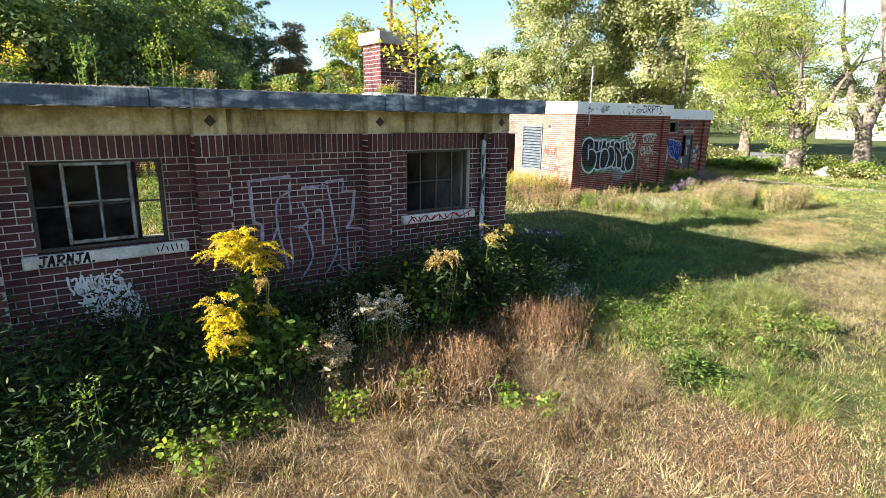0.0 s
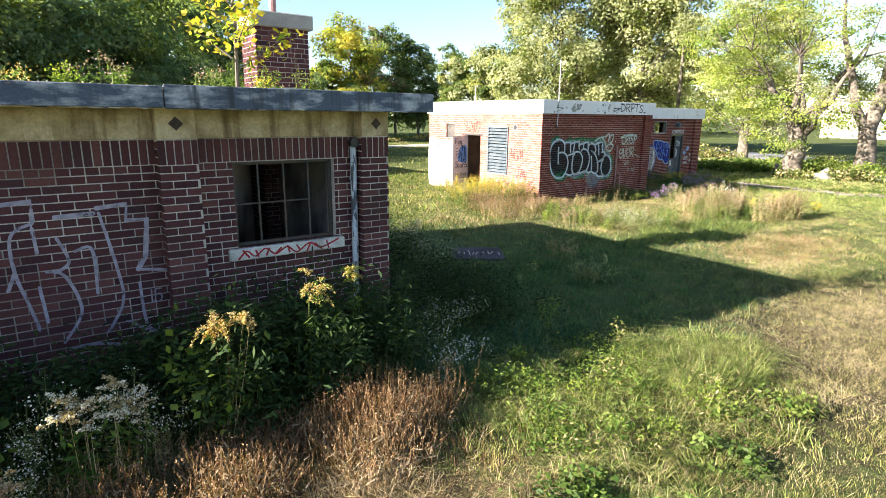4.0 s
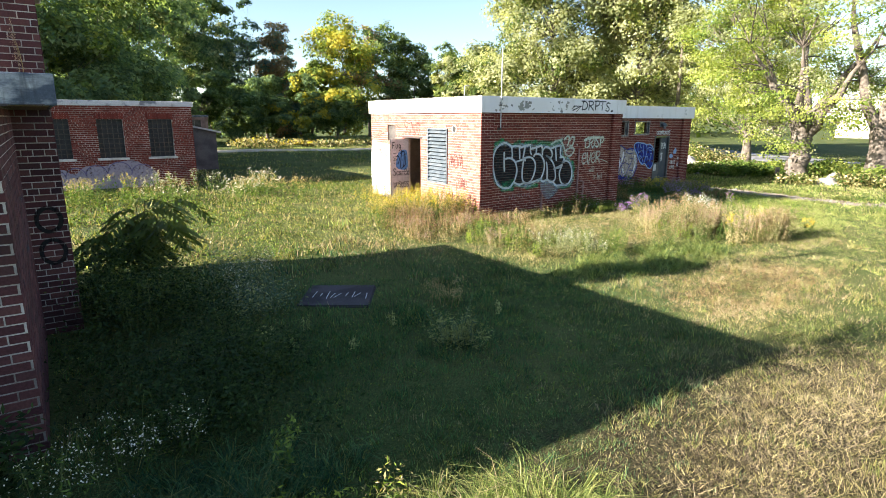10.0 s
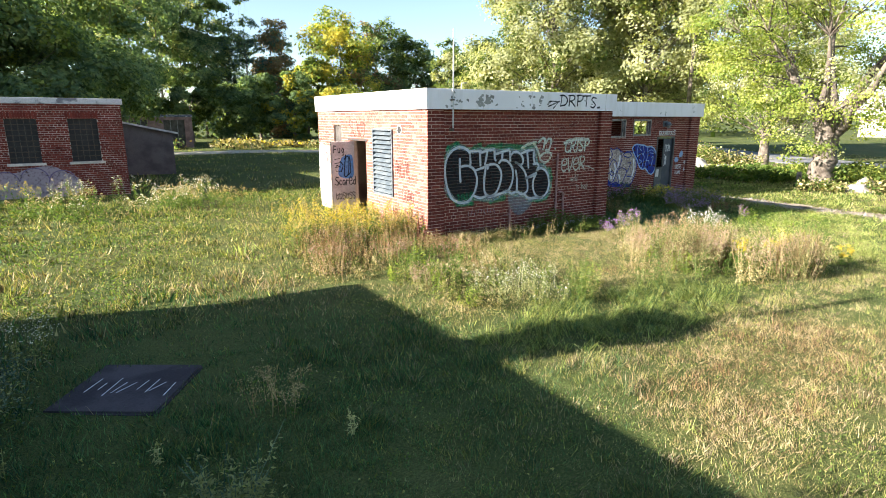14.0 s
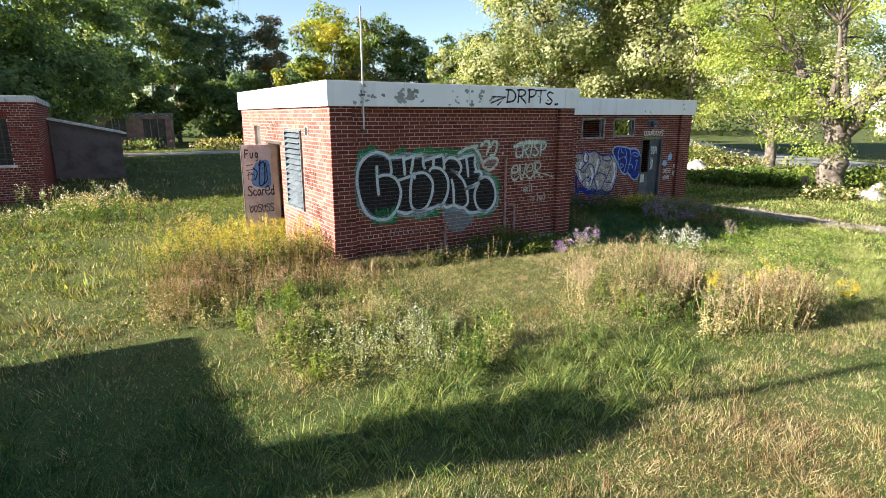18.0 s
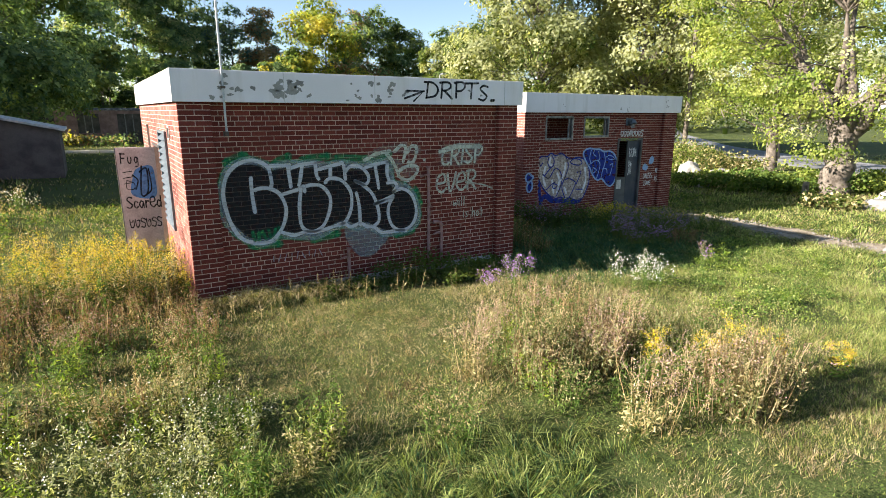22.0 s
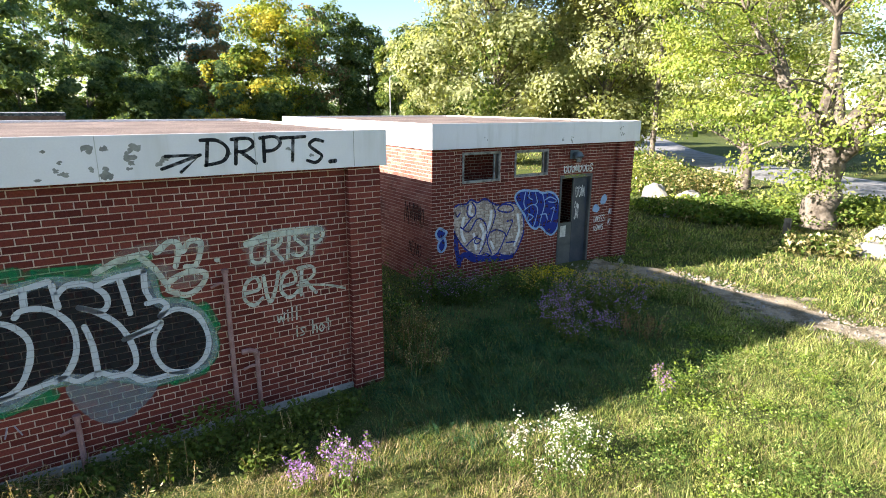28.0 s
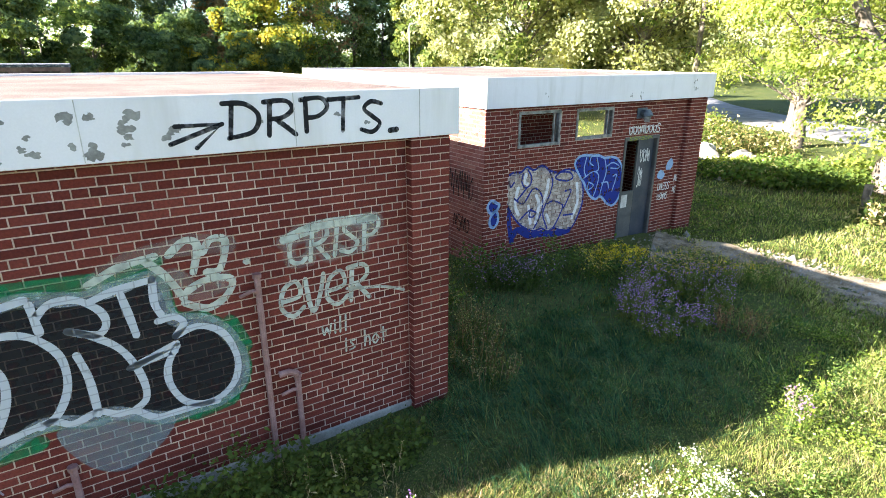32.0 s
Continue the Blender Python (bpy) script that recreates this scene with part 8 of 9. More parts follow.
for k in range(54):
    x, y = rng.uniform(24.6, 30.0), 0
    y = 11.2 + 0.33 * (x - 25.4) + rng.uniform(-0.9, 1.3)
    bush("leafy_weed", x, y, rng.uniform(0.12, 0.3), rng.uniform(0.15, 0.32), 230, 0.03, vine_lime if k % 2 else weed_green, "low light green weed in the sunny grass", 870 + k, (grass_lime, 0.3), "light weeds in the sunny grass", "weed", clumps=9)
weed("dry_weed", 28.5, 14.1, 0.4, 0.28, 30, foxtail_head, "reddish dry weed clump beside the dirt path", 858, grass_rust, grass_rust, 16, 0.045, 12, 0.014, 0.5, 0.02, branches=2)
for k, (x, y, h, r) in enumerate(((25.0, 15.35, 0.5, 0.4), (25.3, 15.9, 0.5, 0.4), (24.9, 14.9, 0.35, 0.3))):
    weed("dry_weed", x, y, h, r, 40, grass_olive, "brown-olive weed clump by the shaded wall", 1400 + k, grass_rust, leaf_mid, 22, 0.045, 6, 0.016, 0.5, 0.02, group="brown weeds in the shade", branches=2)
weed("pink_aster", 26.85, 12.6, 0.55, 0.12, 8, seed_mauve, "pale pink aster at the shade's edge", 1410, leaves=26, leaf_size=0.05, blooms=9, bloom_size=0.02, plume=0.4, spread=0.03, branches=3, mixed=(bloom_violet, 0.4))
for k, (x, y, h) in enumerate(((5.75, 6.8, 0.7), (5.5, 6.7, 0.55), (5.95, 6.9, 0.6), (5.1, 6.85, 0.6))):
    bush("vine_seedling", x, y, h, 0.24, 130, 0.075, weed_green, "broad green vine leaves below the goldenrod", 1440 + k, (vine_lime, 0.3), "vines below the goldenrod", "vine", clumps=9, broad=0.42)
for k, (x, y, h) in enumerate(((6.35, 7.0, 0.75), (6.75, 7.05, 0.7), (6.15, 6.75, 0.45), (7.0, 6.95, 0.55))):
    weed("white_aster", x, y, h, 0.16, 9, bloom_white, "pale aster with tiny flowers beside the thicket", 1450 + k, leaves=24, leaf_size=0.04, blooms=7, bloom_size=0.013, spread=0.05, branches=4, group="white asters", leaf_mat=leaf_light)
bush("leafy_weed", 7.3, 6.95, 0.85, 0.22, 170, 0.075, vine_lime, "tall leafy weed catching the sun by the thicket", 905, (weed_green, 0.5), "", "weed", clumps=9)
bush("leafy_weed", 7.65, 7.1, 1.0, 0.2, 150, 0.075, weed_green, "tall leafy weed catching the sun by the thicket", 906, (vine_lime, 0.3), "", "weed", clumps=9)
# far weeds in front of the long brick building and the brush beyond the lane
rng = np.random.default_rng(41)
for k in range(26):
    x, y = rng.uniform(7.5, 16.5), rng.uniform(20.5, 24.5)
    m = (bloom_old, seed_beige, bloom_white)[int(rng.integers(0, 3))] if x > 12 else (bloom_gold if rng.random() < 0.4 else seed_beige)
    weed("tall_weed", x, y, rng.uniform(0.5, 0.85), 0.5, 18, m, "tall weed clump before the long building", 900 + k, leaves=16, leaf_size=0.09, blooms=16, bloom_size=0.03, spread=0.06, group="weeds by the long building", mixed=(seed_beige, 0.5))
for k in range(34):
    x = rng.uniform(-2, 62)
    y = 54 + 0.14 * max(0, x - 30) + rng.uniform(0, 5) + (4 if x > 36 else 0)
    bush("brush", x, y, rng.uniform(0.5, 1.1), rng.uniform(1.1, 2.2), 700, 0.16, (grass_olive, leaf_wood, grass_olive)[k % 3], "low olive brush at the foot of the wood", 940 + k, ((leaf_wood, leaf_russet, bloom_gold)[k % 3], 0.2), "brush below the wood", clumps=14, far=True)
# hedge, boulders and bushes near the road
HB = "bushes near the road"
for k in range(34):
    x = rng.uniform(38.6, 46.0)
    y = 20.4 - 0.85 * (x - 39) + rng.normal() * 0.8
    bush("roadside_bush", x, y, rng.uniform(0.4, 0.85), rng.uniform(0.6, 1.0), 800, 0.095, (leaf_mid, leaf_maple, weed_green)[k % 3], "leafy green bush near the boulders", 980 + k, ((weed_green, leaf_mid, grass_olive)[k % 3], 0.3), HB, clumps=16, far=True)
for k, (x, y, h, r) in enumerate(((43.0, 24.0, 1.3, 1.4), (44.5, 25.4, 1.2, 1.5), (44.6, 23.0, 1.0, 1.3), (41.8, 25.2, 1.3, 1.2), (47.0, 27.5, 1.4, 1.8), (50.5, 31, 1.3, 2.0), (38.8, 13.2, 0.6, 1.0), (40.6, 13.3, 0.7, 1.2), (37.2, 15.2, 0.5, 0.7), (42.3, 15.6, 0.9, 1.2), (45.5, 12.2, 0.9, 1.4), (44.5, 9.5, 0.8, 1.3))):
    bush("roadside_bush", x, y, h, r, 1300, 0.1, leaf_maple if k % 2 else grass_olive, "yellow-green bush by the roadside", 1020 + k, (leaf_mid, 0.4), HB, clumps=18, far=True)


def boulder(x, y, sx, sy, sz, seed, label="pale grey fieldstone boulder"):
    bm = bmesh.new()
    bmesh.ops.create_icosphere(bm, subdivisions=3, radius=1.0)
    for v in bm.verts:
        d = noise.noise(v.co * 1.3 + Vector((seed * 7.1, 0, 0))) * 0.35 + noise.noise(v.co * 3.1 + Vector((0, seed * 3.3, 0))) * 0.12
        v.co *= 1 + d
        v.co = Vector((v.co.x * sx, v.co.y * sy, max(v.co.z, -0.45) * sz))
    b = Build()
    b.take(bm, 0, pose(x, y, float(ground_z(x, y)) + 0.25 * sz, 0, 0, seed * 47))
    return tagged(b.make("boulder", rock_mat), label, "boulder", "boulders near the road")


for k, (x, y, sx, sy, sz) in enumerate(((41.3, 23.1, 0.45, 0.45, 0.5), (40.3, 22.3, 0.55, 0.5, 0.7), (40.9, 21.4, 0.5, 0.45, 0.45), (42.3, 22.0, 0.5, 0.4, 0.4), (39.6, 21.2, 0.45, 0.4, 0.35), (38.8, 20.5, 0.4, 0.35, 0.25), (40.6, 14.9, 0.42, 0.4, 0.36), (38.3, 14.3, 0.5, 0.5, 0.3), (40.2, 19.6, 0.4, 0.35, 0.3), (41.5, 12.6, 0.6, 0.5, 0.3))):
    boulder(x, y, sx, sy, sz, k + 1)
post = boxpart("wooden_post", (37.75, 37.9, 16.2, 16.35, -0.6, 0.35), bark_pale, None, bevel=0.01)
tagged(post, "short grey wooden post among the bushes", "post")
pole = thing("street_lamp", "tall thin grey lamp post by the lane", "street lamp", at=(41.3, 45.2, 0))
b = Build()
b.tube([(0, 0, -0.6), (0, 0, 5.2), (0.05, 0, 5.36), (0.3, 0, 5.4)], [0.05, 0.035, 0.03, 0.03], 8)
b.make("pole", galv, pole)
boxpart("lamp_head", (0.2, 0.55, -0.08, 0.08, 5.34, 5.44), galv, pole)
up = thing("utility_pole", "weathered wooden utility pole beside the road", "utility pole", at=(51.5, 30.6, 0))
b = Build()
b.tube([(0, 0, -0.8), (0, 0, 8.5)], [0.17, 0.12], 10)
b.make("pole", bark_pale, up)
wh = thing("warehouse", "long pale industrial building far behind the trees", "building", at=(0, 0, 0))
boxpart("wall", (118, 150, 8, 44, -1, 5.8), far_wall, wh, bevel=0)
boxpart("roof", (117.5, 150.5, 7.5, 44.5, 5.8, 6.2), peeled, wh, bevel=0)
tagged(bush("far_wood", 100, 72, 9, (34, 14), 9000, 0.9, leaf_mid, "line of woodland far beyond the road", 1100, (leaf_light, 0.4), category="woods", clumps=160), kind="stuff")
tagged(bush("far_wood", 112, 4, 7, (10, 30), 6000, 0.9, leaf_mid, "line of woodland far beyond the road", 1101, (leaf_maple, 0.4), category="woods", clumps=120), kind="stuff")
tagged(bush("far_wood", 14, 90, 5.5, (54, 5), 16000, 0.6, leaf_wood, "deep dark wood behind the first trees", 1102, (leaf_mid, 0.3), category="woods", clumps=260), kind="stuff")

# ---- grass ----
KEEP_OFF = ((-9.2, 9.65, 8.3, 14.0), (18.75, 24.3, 14.85, 20.65), (26.85, 32.8, 17.8, 25.8), (-2, 14.5, 26.1, 36.9), (14.3, 16.9, 33.1, 36.7), (9.1, 10.2, 10.9, 12.0), (30.2, 31.6, 17.2, 17.9))
TRACK = [(30.9, 17.3), (31.6, 16.2), (32.0, 15.0), (31.7, 13.6), (31.7, 12.3), (32.1, 11.0), (33.5, 9.0), (36, 6)]
ROADLINE = [(46, -40), (48.5, -5), (51.5, 15), (55, 24), (64, 38), (90, 62)]
LANELINE = [(-40, 46), (0, 48), (18, 49), (32, 50), (48, 54), (64, 60)]


def far_from(x, y, line):
    d = np.full(len(x), 1e9)
    for (x0, y0), (x1, y1) in zip(line, line[1:]):
        ux, uy = x1 - x0, y1 - y0
        t = np.clip(((x - x0) * ux + (y - y0) * uy) / (ux * ux + uy * uy), 0, 1)
        d = np.minimum(d, np.hypot(x - x0 - t * ux, y - y0 - t * uy))
    return d


def blob(x, y, cx, cy, rx, ry):
    return np.clip(1.5 - np.hypot((x - cx) / rx, (y - cy) / ry) - 0.5 * (vnoise(x, y, 1.3) - 0.5), 0, 1)


EDGE = [(3.7, 6.3), (8.2, 3.1), (12.5, 3.5), (21, 6.0), (26.5, 7.6), (42, 12.5)]
NEAR = [(3.7, 6.3), (8.2, 3.1), (12.5, 3.5), (16, 5.7), (18.7, 7.1), (23.4, 8.5), (26.7, 10.2), (30, 11.8)]


def edge(x):
    """The meadow's near edge, beyond which nothing needs sowing."""
    return np.interp(x, [p[0] for p in EDGE], [p[1] for p in EDGE])


STRETCH = [(4.2, 1.2), (7, 2.0), (9.5, 2.4), (12, 4.4), (15, 5.6), (18, 6.6), (20.5, 8.4), (21.5, 10.2)]


def near(x):
    return np.interp(x, [p[0] for p in NEAR], [p[1] for p in NEAR])


def sow(count, x0, x1, y0, y1, keep, width, seed, tall=1.0):
    """Grass over a stretch of the meadow in combed tufts: green, olive, straw, rusty and grey, each in its patches."""
    rng = np.random.default_rng(seed)
    tuft = count // 26
    i = rng.integers(0, tuft, count)
    loose = rng.random(count) < 0.28
    x = np.where(loose, rng.uniform(x0, x1, count), rng.uniform(x0, x1, tuft)[i] + rng.normal(size=count) * width * 7)
    y = np.where(loose, rng.uniform(y0, y1, count), rng.uniform(y0, y1, tuft)[i] + rng.normal(size=count) * width * 7)
    size = np.where(loose, 0.8, np.exp(np.clip(rng.normal(size=tuft) * 0.42, -1, 0.5))[i])
    comb = rng.uniform(0, 2 * math.pi, tuft)[i] + rng.normal(size=count) * 1.0
    dice = np.where(rng.random(count) < 0.6, rng.random(tuft)[i], rng.random(count))
    ok = keep(x, y, rng) & (y > edge(x) - 0.3)
    for a, b, c, d in KEEP_OFF:
        ok &= ~((x > a) & (x < b) & (y > c) & (y < d))
    ok &= far_from(x, y, TRACK) > 0.22 + 0.75 * vnoise(x, y, 1.9) * (0.4 + 0.8 * rng.random(count))
    ok &= (far_from(x, y, ROADLINE) > 3.3) & (far_from(x, y, LANELINE) > 1.35)
    u, v = x - 12.98, y - 10.68
    c, s = math.cos(radians(34)), math.sin(radians(34))
    ok &= ~((np.abs(u * c - v * s) < 0.44) & (np.abs(u * s + v * c) < 0.42))
    for cx, cy, rx, ry in ((25.6, 10.4, 0.7, 0.5), (29.9, 14.5, 0.6, 0.45), (18.7, 14.4, 0.5, 0.3), (30.6, 16.6, 0.9, 0.5)):
        ok &= ~((np.hypot((x - cx) / rx, (y - cy) / ry) < 0.7 + 0.6 * vnoise(x, y, 2.3)) & (rng.random(count) < 0.85))
    x, y, size, comb, dice = x[ok], y[ok], size[ok], comb[ok], dice[ok]
    n = len(x)
    straw = np.maximum.reduce([blob(x, y, 5.9, 4.4, 3.0, 2.5), 0.45 * blob(x, y, 18.6, 7.7, 2.2, 0.9), 0.22 * blob(x, y, 21.0, 12.6, 2.4, 1.3), 0.5 * blob(x, y, 20.4, 11.4, 0.9, 0.5), 0.5 * blob(x, y, 17.4, 13.6, 2.2, 1.6), 0.3 * blob(x, y, 20.8, 10.0, 1.8, 1.3), 0.32 * blob(x, y, 20, 12.3, 4.5, 2.6), 0.2 * blob(x, y, 24, 8, 3, 1)])
    rust = np.maximum.reduce([blob(x, y, 8.0, 6.4, 0.9, 0.45), 0.3 * blob(x, y, 20.4, 11.4, 0.8, 0.45), 0.35 * blob(x, y, 6.8, 5.6, 2.0, 0.7), 0.22 * blob(x, y, 18.8, 7.8, 1.6, 0.6), 0.8 * blob(x, y, 8.25, 3.95, 0.5, 0.4), 0.5 * blob(x, y, 4.4, 6.3, 1.2, 0.5)])
    olive = np.maximum.reduce([blob(x, y, 14.2, 4.7, 3.0, 1.5), 0.5 * blob(x, y, 19, 8.5, 6, 2.2), 0.75 * blob(x, y, 18.6, 11.6, 5.0, 3.2), 0.6 * blob(x, y, 21.5, 13.0, 3.0, 1.6), 0.6 * blob(x, y, 22, 4, 6, 3), 0.5 * np.clip((x - 33) / 8, 0, 1)])
    lush = np.maximum.reduce([blob(x, y, 10.4, 5.9, 1.7, 0.7), blob(x, y, 8.9, 4.8, 0.6, 0.4), 0.7 * blob(x, y, 18.8, 9.9, 2.2, 0.9)])
    # deep: ground in the buildings' shadows, sown with the shade-coloured grass
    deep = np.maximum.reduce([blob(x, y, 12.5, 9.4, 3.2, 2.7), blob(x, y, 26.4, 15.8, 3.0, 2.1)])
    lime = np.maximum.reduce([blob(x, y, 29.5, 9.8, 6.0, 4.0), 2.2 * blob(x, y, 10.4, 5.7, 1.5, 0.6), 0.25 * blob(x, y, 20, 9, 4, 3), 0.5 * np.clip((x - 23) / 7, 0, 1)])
    n1, n2, n3 = vnoise(x, y, 0.7), vnoise(x + 40, y, 2.6), vnoise(x + 11, y + 5, 1.1)
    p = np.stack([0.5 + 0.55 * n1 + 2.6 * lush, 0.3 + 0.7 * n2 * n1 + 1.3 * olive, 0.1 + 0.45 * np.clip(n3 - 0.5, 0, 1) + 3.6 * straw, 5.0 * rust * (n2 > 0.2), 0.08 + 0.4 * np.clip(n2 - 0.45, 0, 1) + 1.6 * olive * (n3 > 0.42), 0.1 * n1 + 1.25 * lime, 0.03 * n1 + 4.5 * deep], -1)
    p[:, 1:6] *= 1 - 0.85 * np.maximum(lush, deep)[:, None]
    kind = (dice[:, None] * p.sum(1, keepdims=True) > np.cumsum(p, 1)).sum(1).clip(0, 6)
    h = np.choose(kind, [0.1, 0.08, 0.085, 0.17, 0.085, 0.1, 0.105]) * (0.35 + 1.5 * vnoise(x, y, 1.7) * (0.4 + 0.9 * vnoise(x, y, 4.5)) + 0.2)
    h *= rng.uniform(0.6, 1.3, n) * tall * size
    h = np.minimum(h, 0.26) * np.where((x > 18) & (x < 24) & (y > 13.9) & (y < 14.85), 0.65, 1.0)
    h *= np.where(olive > 0.5, 0.85, 1.0) * np.where(blob(x, y, 25.6, 13.8, 3.2, 2.2) > 0.2, 0.8, 1.0) * np.where(blob(x, y, 9.6, 7.2, 1.2, 0.9) > 0.2, 0.6, 1.0)
    base = np.stack([x, y, ground_z(x, y) - 0.015], -1)
    reach = h * rng.uniform(0.1, 1.0, n) * np.choose(kind, [1.0, 1.1, 1.2, 0.6, 1.2, 1.0, 1.0])
    tip = base + np.stack([np.cos(comb) * reach, np.sin(comb) * reach, h], -1)
    V, F = blades(base, tip, width * rng.uniform(0.7, 1.4, n), rng)
    return raw_mesh("grass", V, F, [grass_green, grass_olive, grass_straw, grass_rust, grass_grey, grass_lime, grass_shade_tone], kind)


for args in ((1180000, 2.8, 29, 2.6, 15, lambda x, y, r: (y > near(x) - 0.4) & (far_from(x, y, STRETCH) < 3.9 + 1.2 * r.random(len(x))), 0.0048, 1, 0.5),
             (760000, 3, 33, 3, 20, lambda x, y, r: ((far_from(x, y, STRETCH) > 3.8) | (y < near(x) - 0.3)) & (r.random(len(x)) < np.clip(1.7 - far_from(x, y, STRETCH) / 6.5, 0.0, 1)), 0.0082, 4, 0.56),
             (220000, 3, 38, 4, 26, lambda x, y, r: far_from(x, y, STRETCH) > 6.5, 0.019, 2, 0.72),
             (460000, 22.0, 32, 8.5, 15.8, lambda x, y, r: (y > near(x) - 0.4) & (far_from(x, y, STRETCH) > 1.2), 0.006, 7, 0.56),
             (80000, 29, 45, 8, 23, lambda x, y, r: x + y > 41, 0.024, 6, 0.8),
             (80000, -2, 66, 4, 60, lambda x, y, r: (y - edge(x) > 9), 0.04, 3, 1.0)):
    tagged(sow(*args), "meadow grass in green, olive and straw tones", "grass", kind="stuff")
# sparse coarse grass over the open field beyond
rng = np.random.default_rng(88)
x, y = rng.uniform(-12, 50, 60000), rng.uniform(-14, 12, 60000)
ok = (y < edge(x)) & ~((x < 9.7) & (y > 8.2)) & (far_from(x, y, ROADLINE) > 3.4)
base = np.stack([x[ok], y[ok], ground_z(x[ok], y[ok]) - 0.02], -1)
V, F = ribbons(base, base + rng.normal(size=base.shape) * (0.07, 0.07, 0.02) + (0, 0, 0.12), np.zeros_like(base), 0.03, 0.01, rng, 1)
tagged(raw_mesh("grass", V, F, [grass_green, grass_olive], (rng.random(len(F)) < 0.4).astype(int)), "rough grass of the open field", "grass", kind="stuff")
# clover and small broad leaves low in the grass
rng = np.random.default_rng(77)
n = 300000
x, y = rng.uniform(6, 36, n), rng.uniform(3, 25, n)
ok = (y > edge(x)) & (rng.random(n) < np.clip((vnoise(x, y, 0.8) * vnoise(x + 9, y, 2.6) - 0.16) * 9, 0, 1)) & (blob(x, y, 14.2, 4.7, 3.0, 1.5) < 0.4)
ok &= (y < 14) | (rng.random(n) < 0.6)
for a, b, c, d in KEEP_OFF:
    ok &= ~((x > a) & (x < b) & (y > c) & (y < d))
ok &= (far_from(x, y, TRACK) > 0.6) & (np.hypot(x - 12.98, y - 10.68) > 0.7)
x, y = x[ok], y[ok]
far = np.clip(far_from(x, y, STRETCH) / 6, 0.8, 2.6)
V, F = leaf_tris(np.stack([x, y, ground_z(x, y) + rng.uniform(0.015, 0.075, len(x)) * np.minimum(far, 1.5)], -1), 0.022 * far, rng, np.tile((0.0, 0.0, 0.8), (len(x), 1)))
kind = (rng.random(len(x)) + 0.9 * (vnoise(x, y, 1.5) - 0.5)) * 3
tagged(raw_mesh("clover", V, F, [leaf_mid, grass_green, weed_green], np.clip(kind, 0, 2).astype(int)), "small broad leaves low in the meadow grass", "clover", kind="stuff")
# long arching grass in the lush hollows
def arching(count, cx, cy, rx, ry, seed, h, mats, share, comb=None, width=0.006):
    rng = np.random.default_rng(seed)
    tuft = count // 30
    i = rng.integers(0, tuft, count)
    a, q = rng.uniform(0, 2 * math.pi, tuft), np.sqrt(rng.random(tuft)) * rng.uniform(0.75, 1.3, tuft)
    x = (cx + rx * q * np.cos(a))[i] + rng.normal(size=count) * 0.035
    y = (cy + ry * q * np.sin(a))[i] + rng.normal(size=count) * 0.035
    ok = vnoise(x, y, 1.6) > 0.25
    x, y, i = x[ok], y[ok], i[ok]
    n = len(x)
    turn = (rng.uniform(0, 2 * math.pi, tuft) if comb is None else comb + rng.normal(size=tuft) * 0.7)[i] + rng.normal(size=n) * 0.6
    H = h * rng.uniform(0.55, 1.2, n) * rng.uniform(0.7, 1.25, tuft)[i]
    reach = H * rng.uniform(0.7, 1.5, n)
    base = np.stack([x, y, ground_z(x, y) - 0.02], -1)
    way = np.stack([np.cos(turn) * reach, np.sin(turn) * reach, H * 0.55], -1)
    bend = np.stack([-np.cos(turn) * reach * 0.08, -np.sin(turn) * reach * 0.08, H * 0.42], -1)
    V, F = ribbons(base, base + way, bend, width * rng.uniform(0.7, 1.3, n), 0.0015, rng, 2)
    kind = rng.choice(len(mats), n, p=share)
    return tagged(raw_mesh("long_grass", V, F, mats, np.tile(kind, 2)), "long arching grass in lush tufts", "grass", kind="stuff")


GL = [grass_green, grass_lime, grass_olive, grass_straw]
arching(13000, 10.3, 6.05, 1.3, 0.6, 61, 0.17, GL, [0.35, 0.4, 0.2, 0.05])
arching(8000, 11.6, 5.6, 0.75, 0.42, 62, 0.3, GL, [0.3, 0.55, 0.1, 0.05], None, 0.0045)
arching(12000, 10.3, 5.0, 1.5, 0.65, 68, 0.14, GL, [0.25, 0.35, 0.3, 0.1])
arching(3000, 9.2, 4.2, 0.5, 0.3, 69, 0.2, GL, [0.2, 0.6, 0.1, 0.1])
arching(10000, 8.25, 5.4, 0.95, 0.5, 81, 0.17, [grass_straw, grass_olive, grass_grey], [0.6, 0.25, 0.15], None, 0.004)
arching(9000, 6.8, 5.3, 1.3, 0.6, 82, 0.19, [grass_straw, grass_rust, grass_grey], [0.45, 0.35, 0.2], None, 0.004)
arching(7000, 5.2, 5.5, 1.1, 0.6, 83, 0.17, [grass_straw, grass_rust, grass_olive], [0.5, 0.3, 0.2], None, 0.004)
arching(9000, 18.9, 9.7, 2.2, 0.7, 63, 0.2, [grass_lime, grass_green, grass_shade_tone], [0.45, 0.4, 0.15])
# long grass between the buildings, mostly in the shade-coloured blades
arching(10000, 25.9, 14.2, 1.9, 1.3, 64, 0.2, [grass_shade_tone, grass_green], [0.8, 0.2], 2.2)
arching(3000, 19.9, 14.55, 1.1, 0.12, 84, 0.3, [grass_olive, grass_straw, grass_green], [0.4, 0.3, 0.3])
arching(4000, 20.6, 14.45, 1.9, 0.22, 67, 0.16, [grass_green, grass_olive, grass_shade_tone], [0.4, 0.3, 0.3])
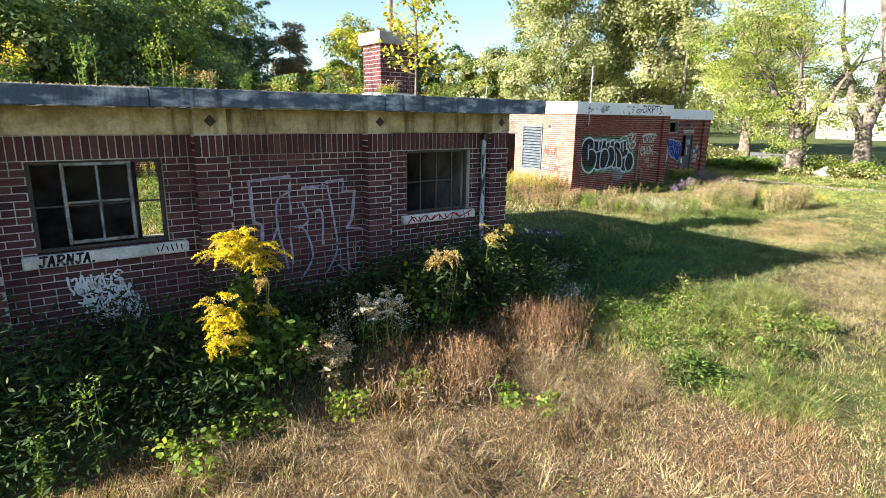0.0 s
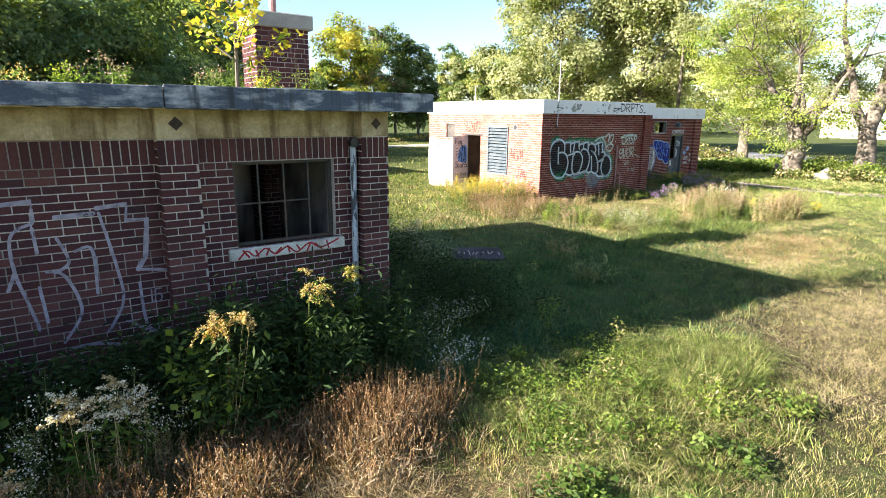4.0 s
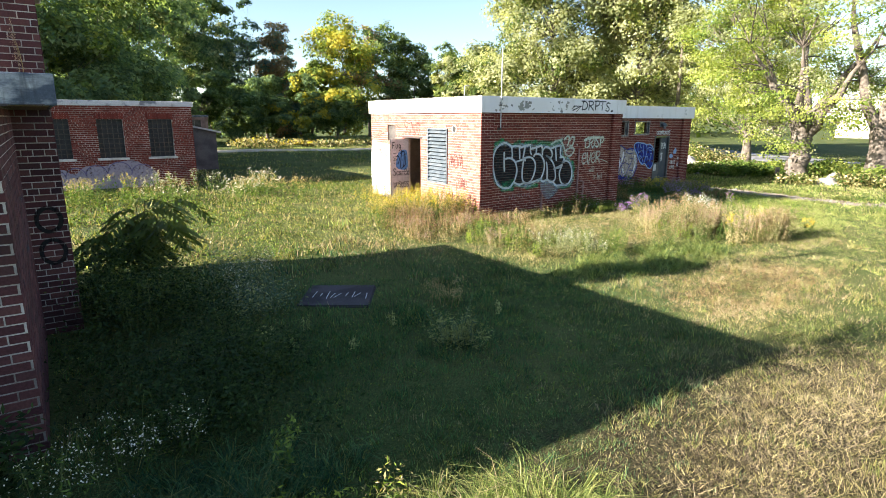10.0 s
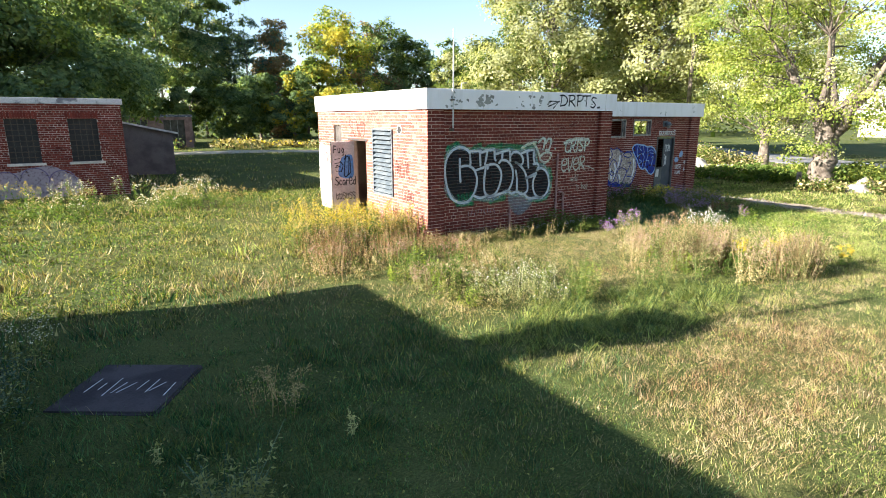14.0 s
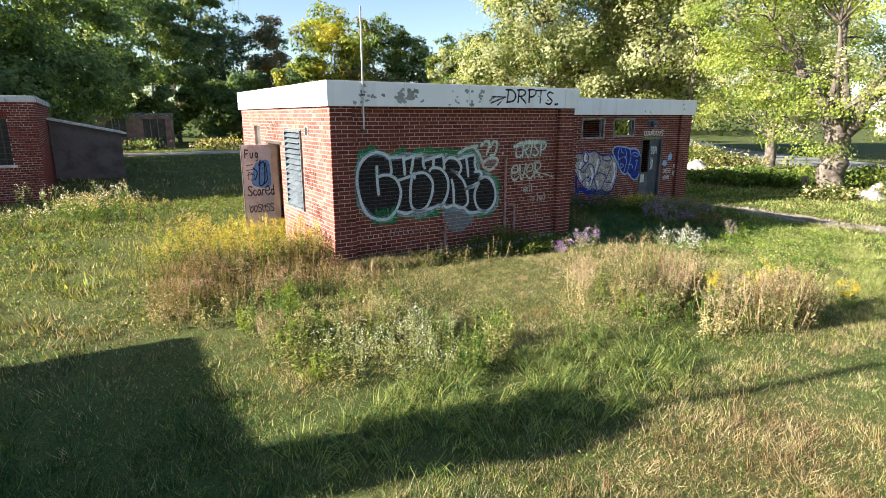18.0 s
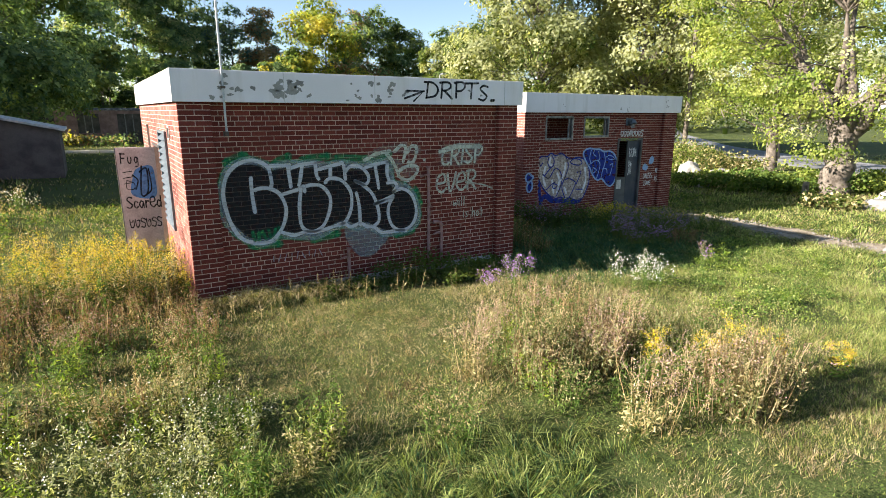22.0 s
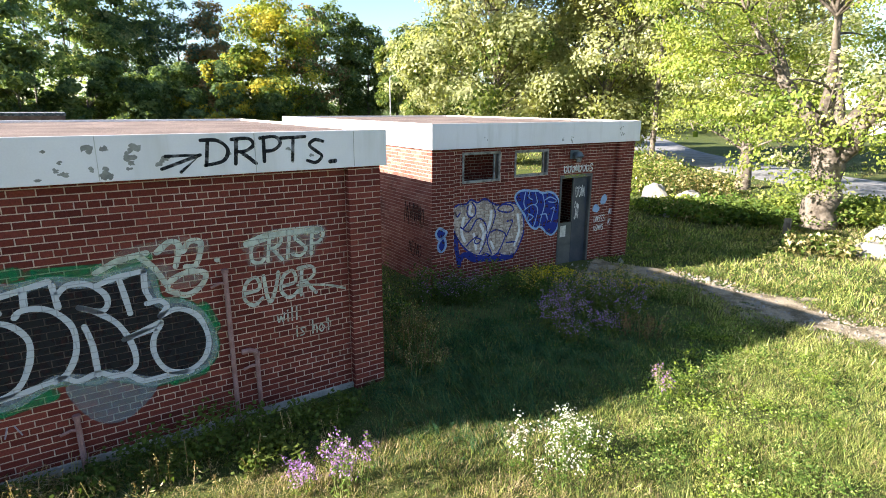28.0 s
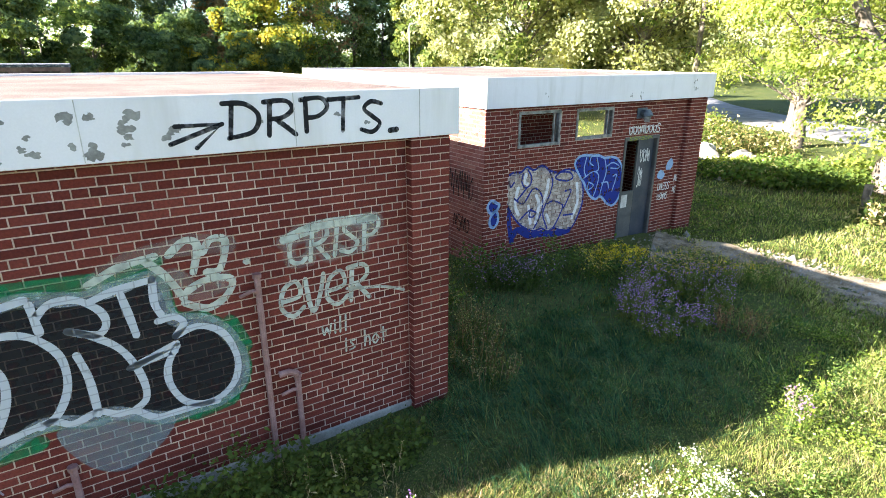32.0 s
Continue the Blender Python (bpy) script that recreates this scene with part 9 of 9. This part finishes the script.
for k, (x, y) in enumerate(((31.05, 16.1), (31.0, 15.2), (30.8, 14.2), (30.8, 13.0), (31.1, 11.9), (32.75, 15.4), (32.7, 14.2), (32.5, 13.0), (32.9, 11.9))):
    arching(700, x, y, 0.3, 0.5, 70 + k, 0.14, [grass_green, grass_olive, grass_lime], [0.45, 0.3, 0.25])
# same shade colouring beside the derelict house
arching(6000, 10.2, 7.0, 1.2, 0.5, 65, 0.2, [grass_shade_tone, grass_green], [0.8, 0.2])
rng = np.random.default_rng(91)
n = 2600
i, u = rng.integers(0, len(TRACK) - 1, n), rng.random(n)
T0, T1 = np.array(TRACK)[i], np.array(TRACK)[i + 1]
x, y = (T0 * (1 - u[:, None]) + T1 * u[:, None] + np.clip(rng.normal(size=(n, 2)), -1.8, 1.8) * 0.42).T
c = np.stack([x, y, ground_z(x, y) + 0.014], -1)
size = np.exp(rng.normal(size=n) * 0.55)[:, None, None] * 0.017
V = (c[:, None, :] + (K[None] + rng.normal(size=(n, 5, 3)) * 0.3) * size).reshape(-1, 3)
F = (np.arange(n)[:, None, None] * 5 + np.array([(0, 1, 4), (1, 2, 4), (2, 3, 4), (3, 0, 4)])[None]).reshape(-1, 3)
tagged(raw_mesh("path_stones", V, F, [dust, rock_mat], np.repeat((rng.random(n) < 0.3).astype(int), 4)), "clods and small stones strewn over the dirt path", "stones", kind="stuff")
# short matted grass, dried grey-brown or olive
def matted(count, cx, cy, rx, ry, skew, seed, mats, label):
    rng = np.random.default_rng(seed)
    tuft = count // 20
    i = rng.integers(0, tuft, count)
    a, q = rng.uniform(0, 2 * math.pi, tuft), np.sqrt(rng.random(tuft)) * rng.uniform(0.75, 1.25, tuft)
    u, v = rng.normal(size=(2, count)) * 0.034
    x = (cx + rx * q * np.cos(a))[i] + u
    y = (cy + ry * q * np.sin(a) + skew * rx * q * np.cos(a))[i] + v
    ok = (y > edge(x) - 0.5) & (y < 14.72)
    x, y, u, v, i = x[ok], y[ok], u[ok], v[ok], i[ok]
    n = len(x)
    turn = np.arctan2(v, u) + rng.normal(size=n) * 0.7
    H = rng.uniform(0.025, 0.06, n) * np.exp(rng.normal(size=tuft) * 0.45)[i]
    H = np.minimum(H, 0.16)
    base = np.stack([x, y, ground_z(x, y) - 0.01], -1)
    tip = base + np.stack([np.cos(turn) * H * 0.9, np.sin(turn) * H * 0.9, H * rng.uniform(0.15, 0.95, n)], -1)
    V, F = blades(base, tip, 0.0052 * rng.uniform(0.7, 1.5, n), rng)
    tone = np.where(rng.random(n) < 0.65, rng.random(tuft)[i], rng.random(n))
    kind = np.clip(tone * 4, 0, 3.99).astype(int)
    tagged(raw_mesh("dry_grass", V, F, mats, kind), label, "grass", kind="stuff")


matted(70000, 6.4, 4.4, 2.4, 1.3, 0.0, 95, [grass_grey, grass_straw, grass_rust, grass_straw], "short matted grass dried to straw")
matted(120000, 14.6, 4.8, 2.7, 1.3, 0.14, 92, [grass_olive, grass_grey, grass_olive, grass_grey], "short matted grass dried to grey-brown")
matted(30000, 18.7, 7.8, 2.0, 0.8, 0.2, 96, [grass_olive, grass_straw, grass_rust, grass_olive], "short matted grass dried to tan")
matted(110000, 20.4, 12.4, 3.2, 2.4, 0.2, 94, [grass_green, grass_olive, grass_olive, grass_straw], "short matted grass drying to olive")
# leafy weeds crowding the shade's edge
rng = np.random.default_rng(93)
for k in range(40):
    x, y = rng.uniform(9.3, 11.4), rng.uniform(5.0, 6.75)
    bush("leafy_weed", x, y, rng.uniform(0.14, 0.3), rng.uniform(0.14, 0.3), 190, 0.042, (weed_green, vine_lime, grass_olive, leaf_mid)[k % 4], "leafy green weed at the shade's edge", 1300 + k, (vine_lime, 0.25), "weeds at the shade's edge", "weed", clumps=10, broad=0.16)
for k, (x, y) in enumerate(((9.0, 4.85), (8.85, 4.95), (9.15, 5.0), (8.95, 4.7), (10.9, 4.9), (11.3, 4.7), (10.2, 4.6))):
    bush("leafy_weed", x, y, 0.2, 0.2, 260, 0.05, leaf_mid, "dark leafy weed beside bare soil", 1350 + k, (weed_green, 0.3), "dark weeds by the bare soil", "weed", clumps=10, broad=0.3)
# foxtail grass gone rusty before the thicket
rng = np.random.default_rng(66)
n = 3600
a, q = rng.uniform(0, 2 * math.pi, n), np.sqrt(rng.random(n)) * rng.uniform(0.8, 1.25, n)
tall = rng.random(n) < 0.3
x, y = np.where(tall, 8.5 + 0.65 * q * np.cos(a), 7.45 + 1.15 * q * np.cos(a)), np.where(tall, 6.4 + 0.3 * q * np.sin(a), 6.2 + 0.6 * q * np.sin(a))
ok = (vnoise(x, y, 2.4) > 0.28) & (np.hypot(x - 7.35, (y - 5.3) * 0.8) > 0.35)
x, y, tall = x[ok], y[ok], tall[ok]
n = len(x)
H = rng.uniform(0.14, 0.34, n) * np.where(tall, 1.2, 0.95) * (0.7 + 0.6 * vnoise(x, y, 3.0))
base = np.stack([x, y, ground_z(x, y) - 0.02], -1)
tip = base + np.stack([rng.normal(size=n) * 0.07, rng.normal(size=n) * 0.07, H], -1)
V1, F1 = ribbons(base, tip, rng.normal(size=(n, 3)) * (0.015, 0.015, 0), 0.0042, 0.0022, rng, 2)
i = np.repeat(np.arange(n), 6)
u = rng.uniform(0.82, 1.06, len(i))[:, None]
V2, F2 = leaf_quads(base[i] * (1 - u) + tip[i] * u + rng.normal(size=(len(i), 3)) * 0.004, 0.016, rng, -0.5, 0.22, 1.0)
i = np.repeat(np.arange(n), 3)
u = rng.uniform(0.1, 0.7, len(i))[:, None]
V3, F3 = leaf_quads(base[i] * (1 - u) + tip[i] * u + rng.normal(size=(len(i), 3)) * 0.03, 0.09, rng, 0.0, 0.06, 1.2)
V, F, M = join([(V1, F1, 0), (V2, F2, 1), (V3, F3, 2)])
tagged(raw_mesh("foxtail_grass", V, F, [grass_rust, foxtail_head, grass_grey], M), "rusty brown foxtail grass with pale seed heads", "grass", kind="stuff")
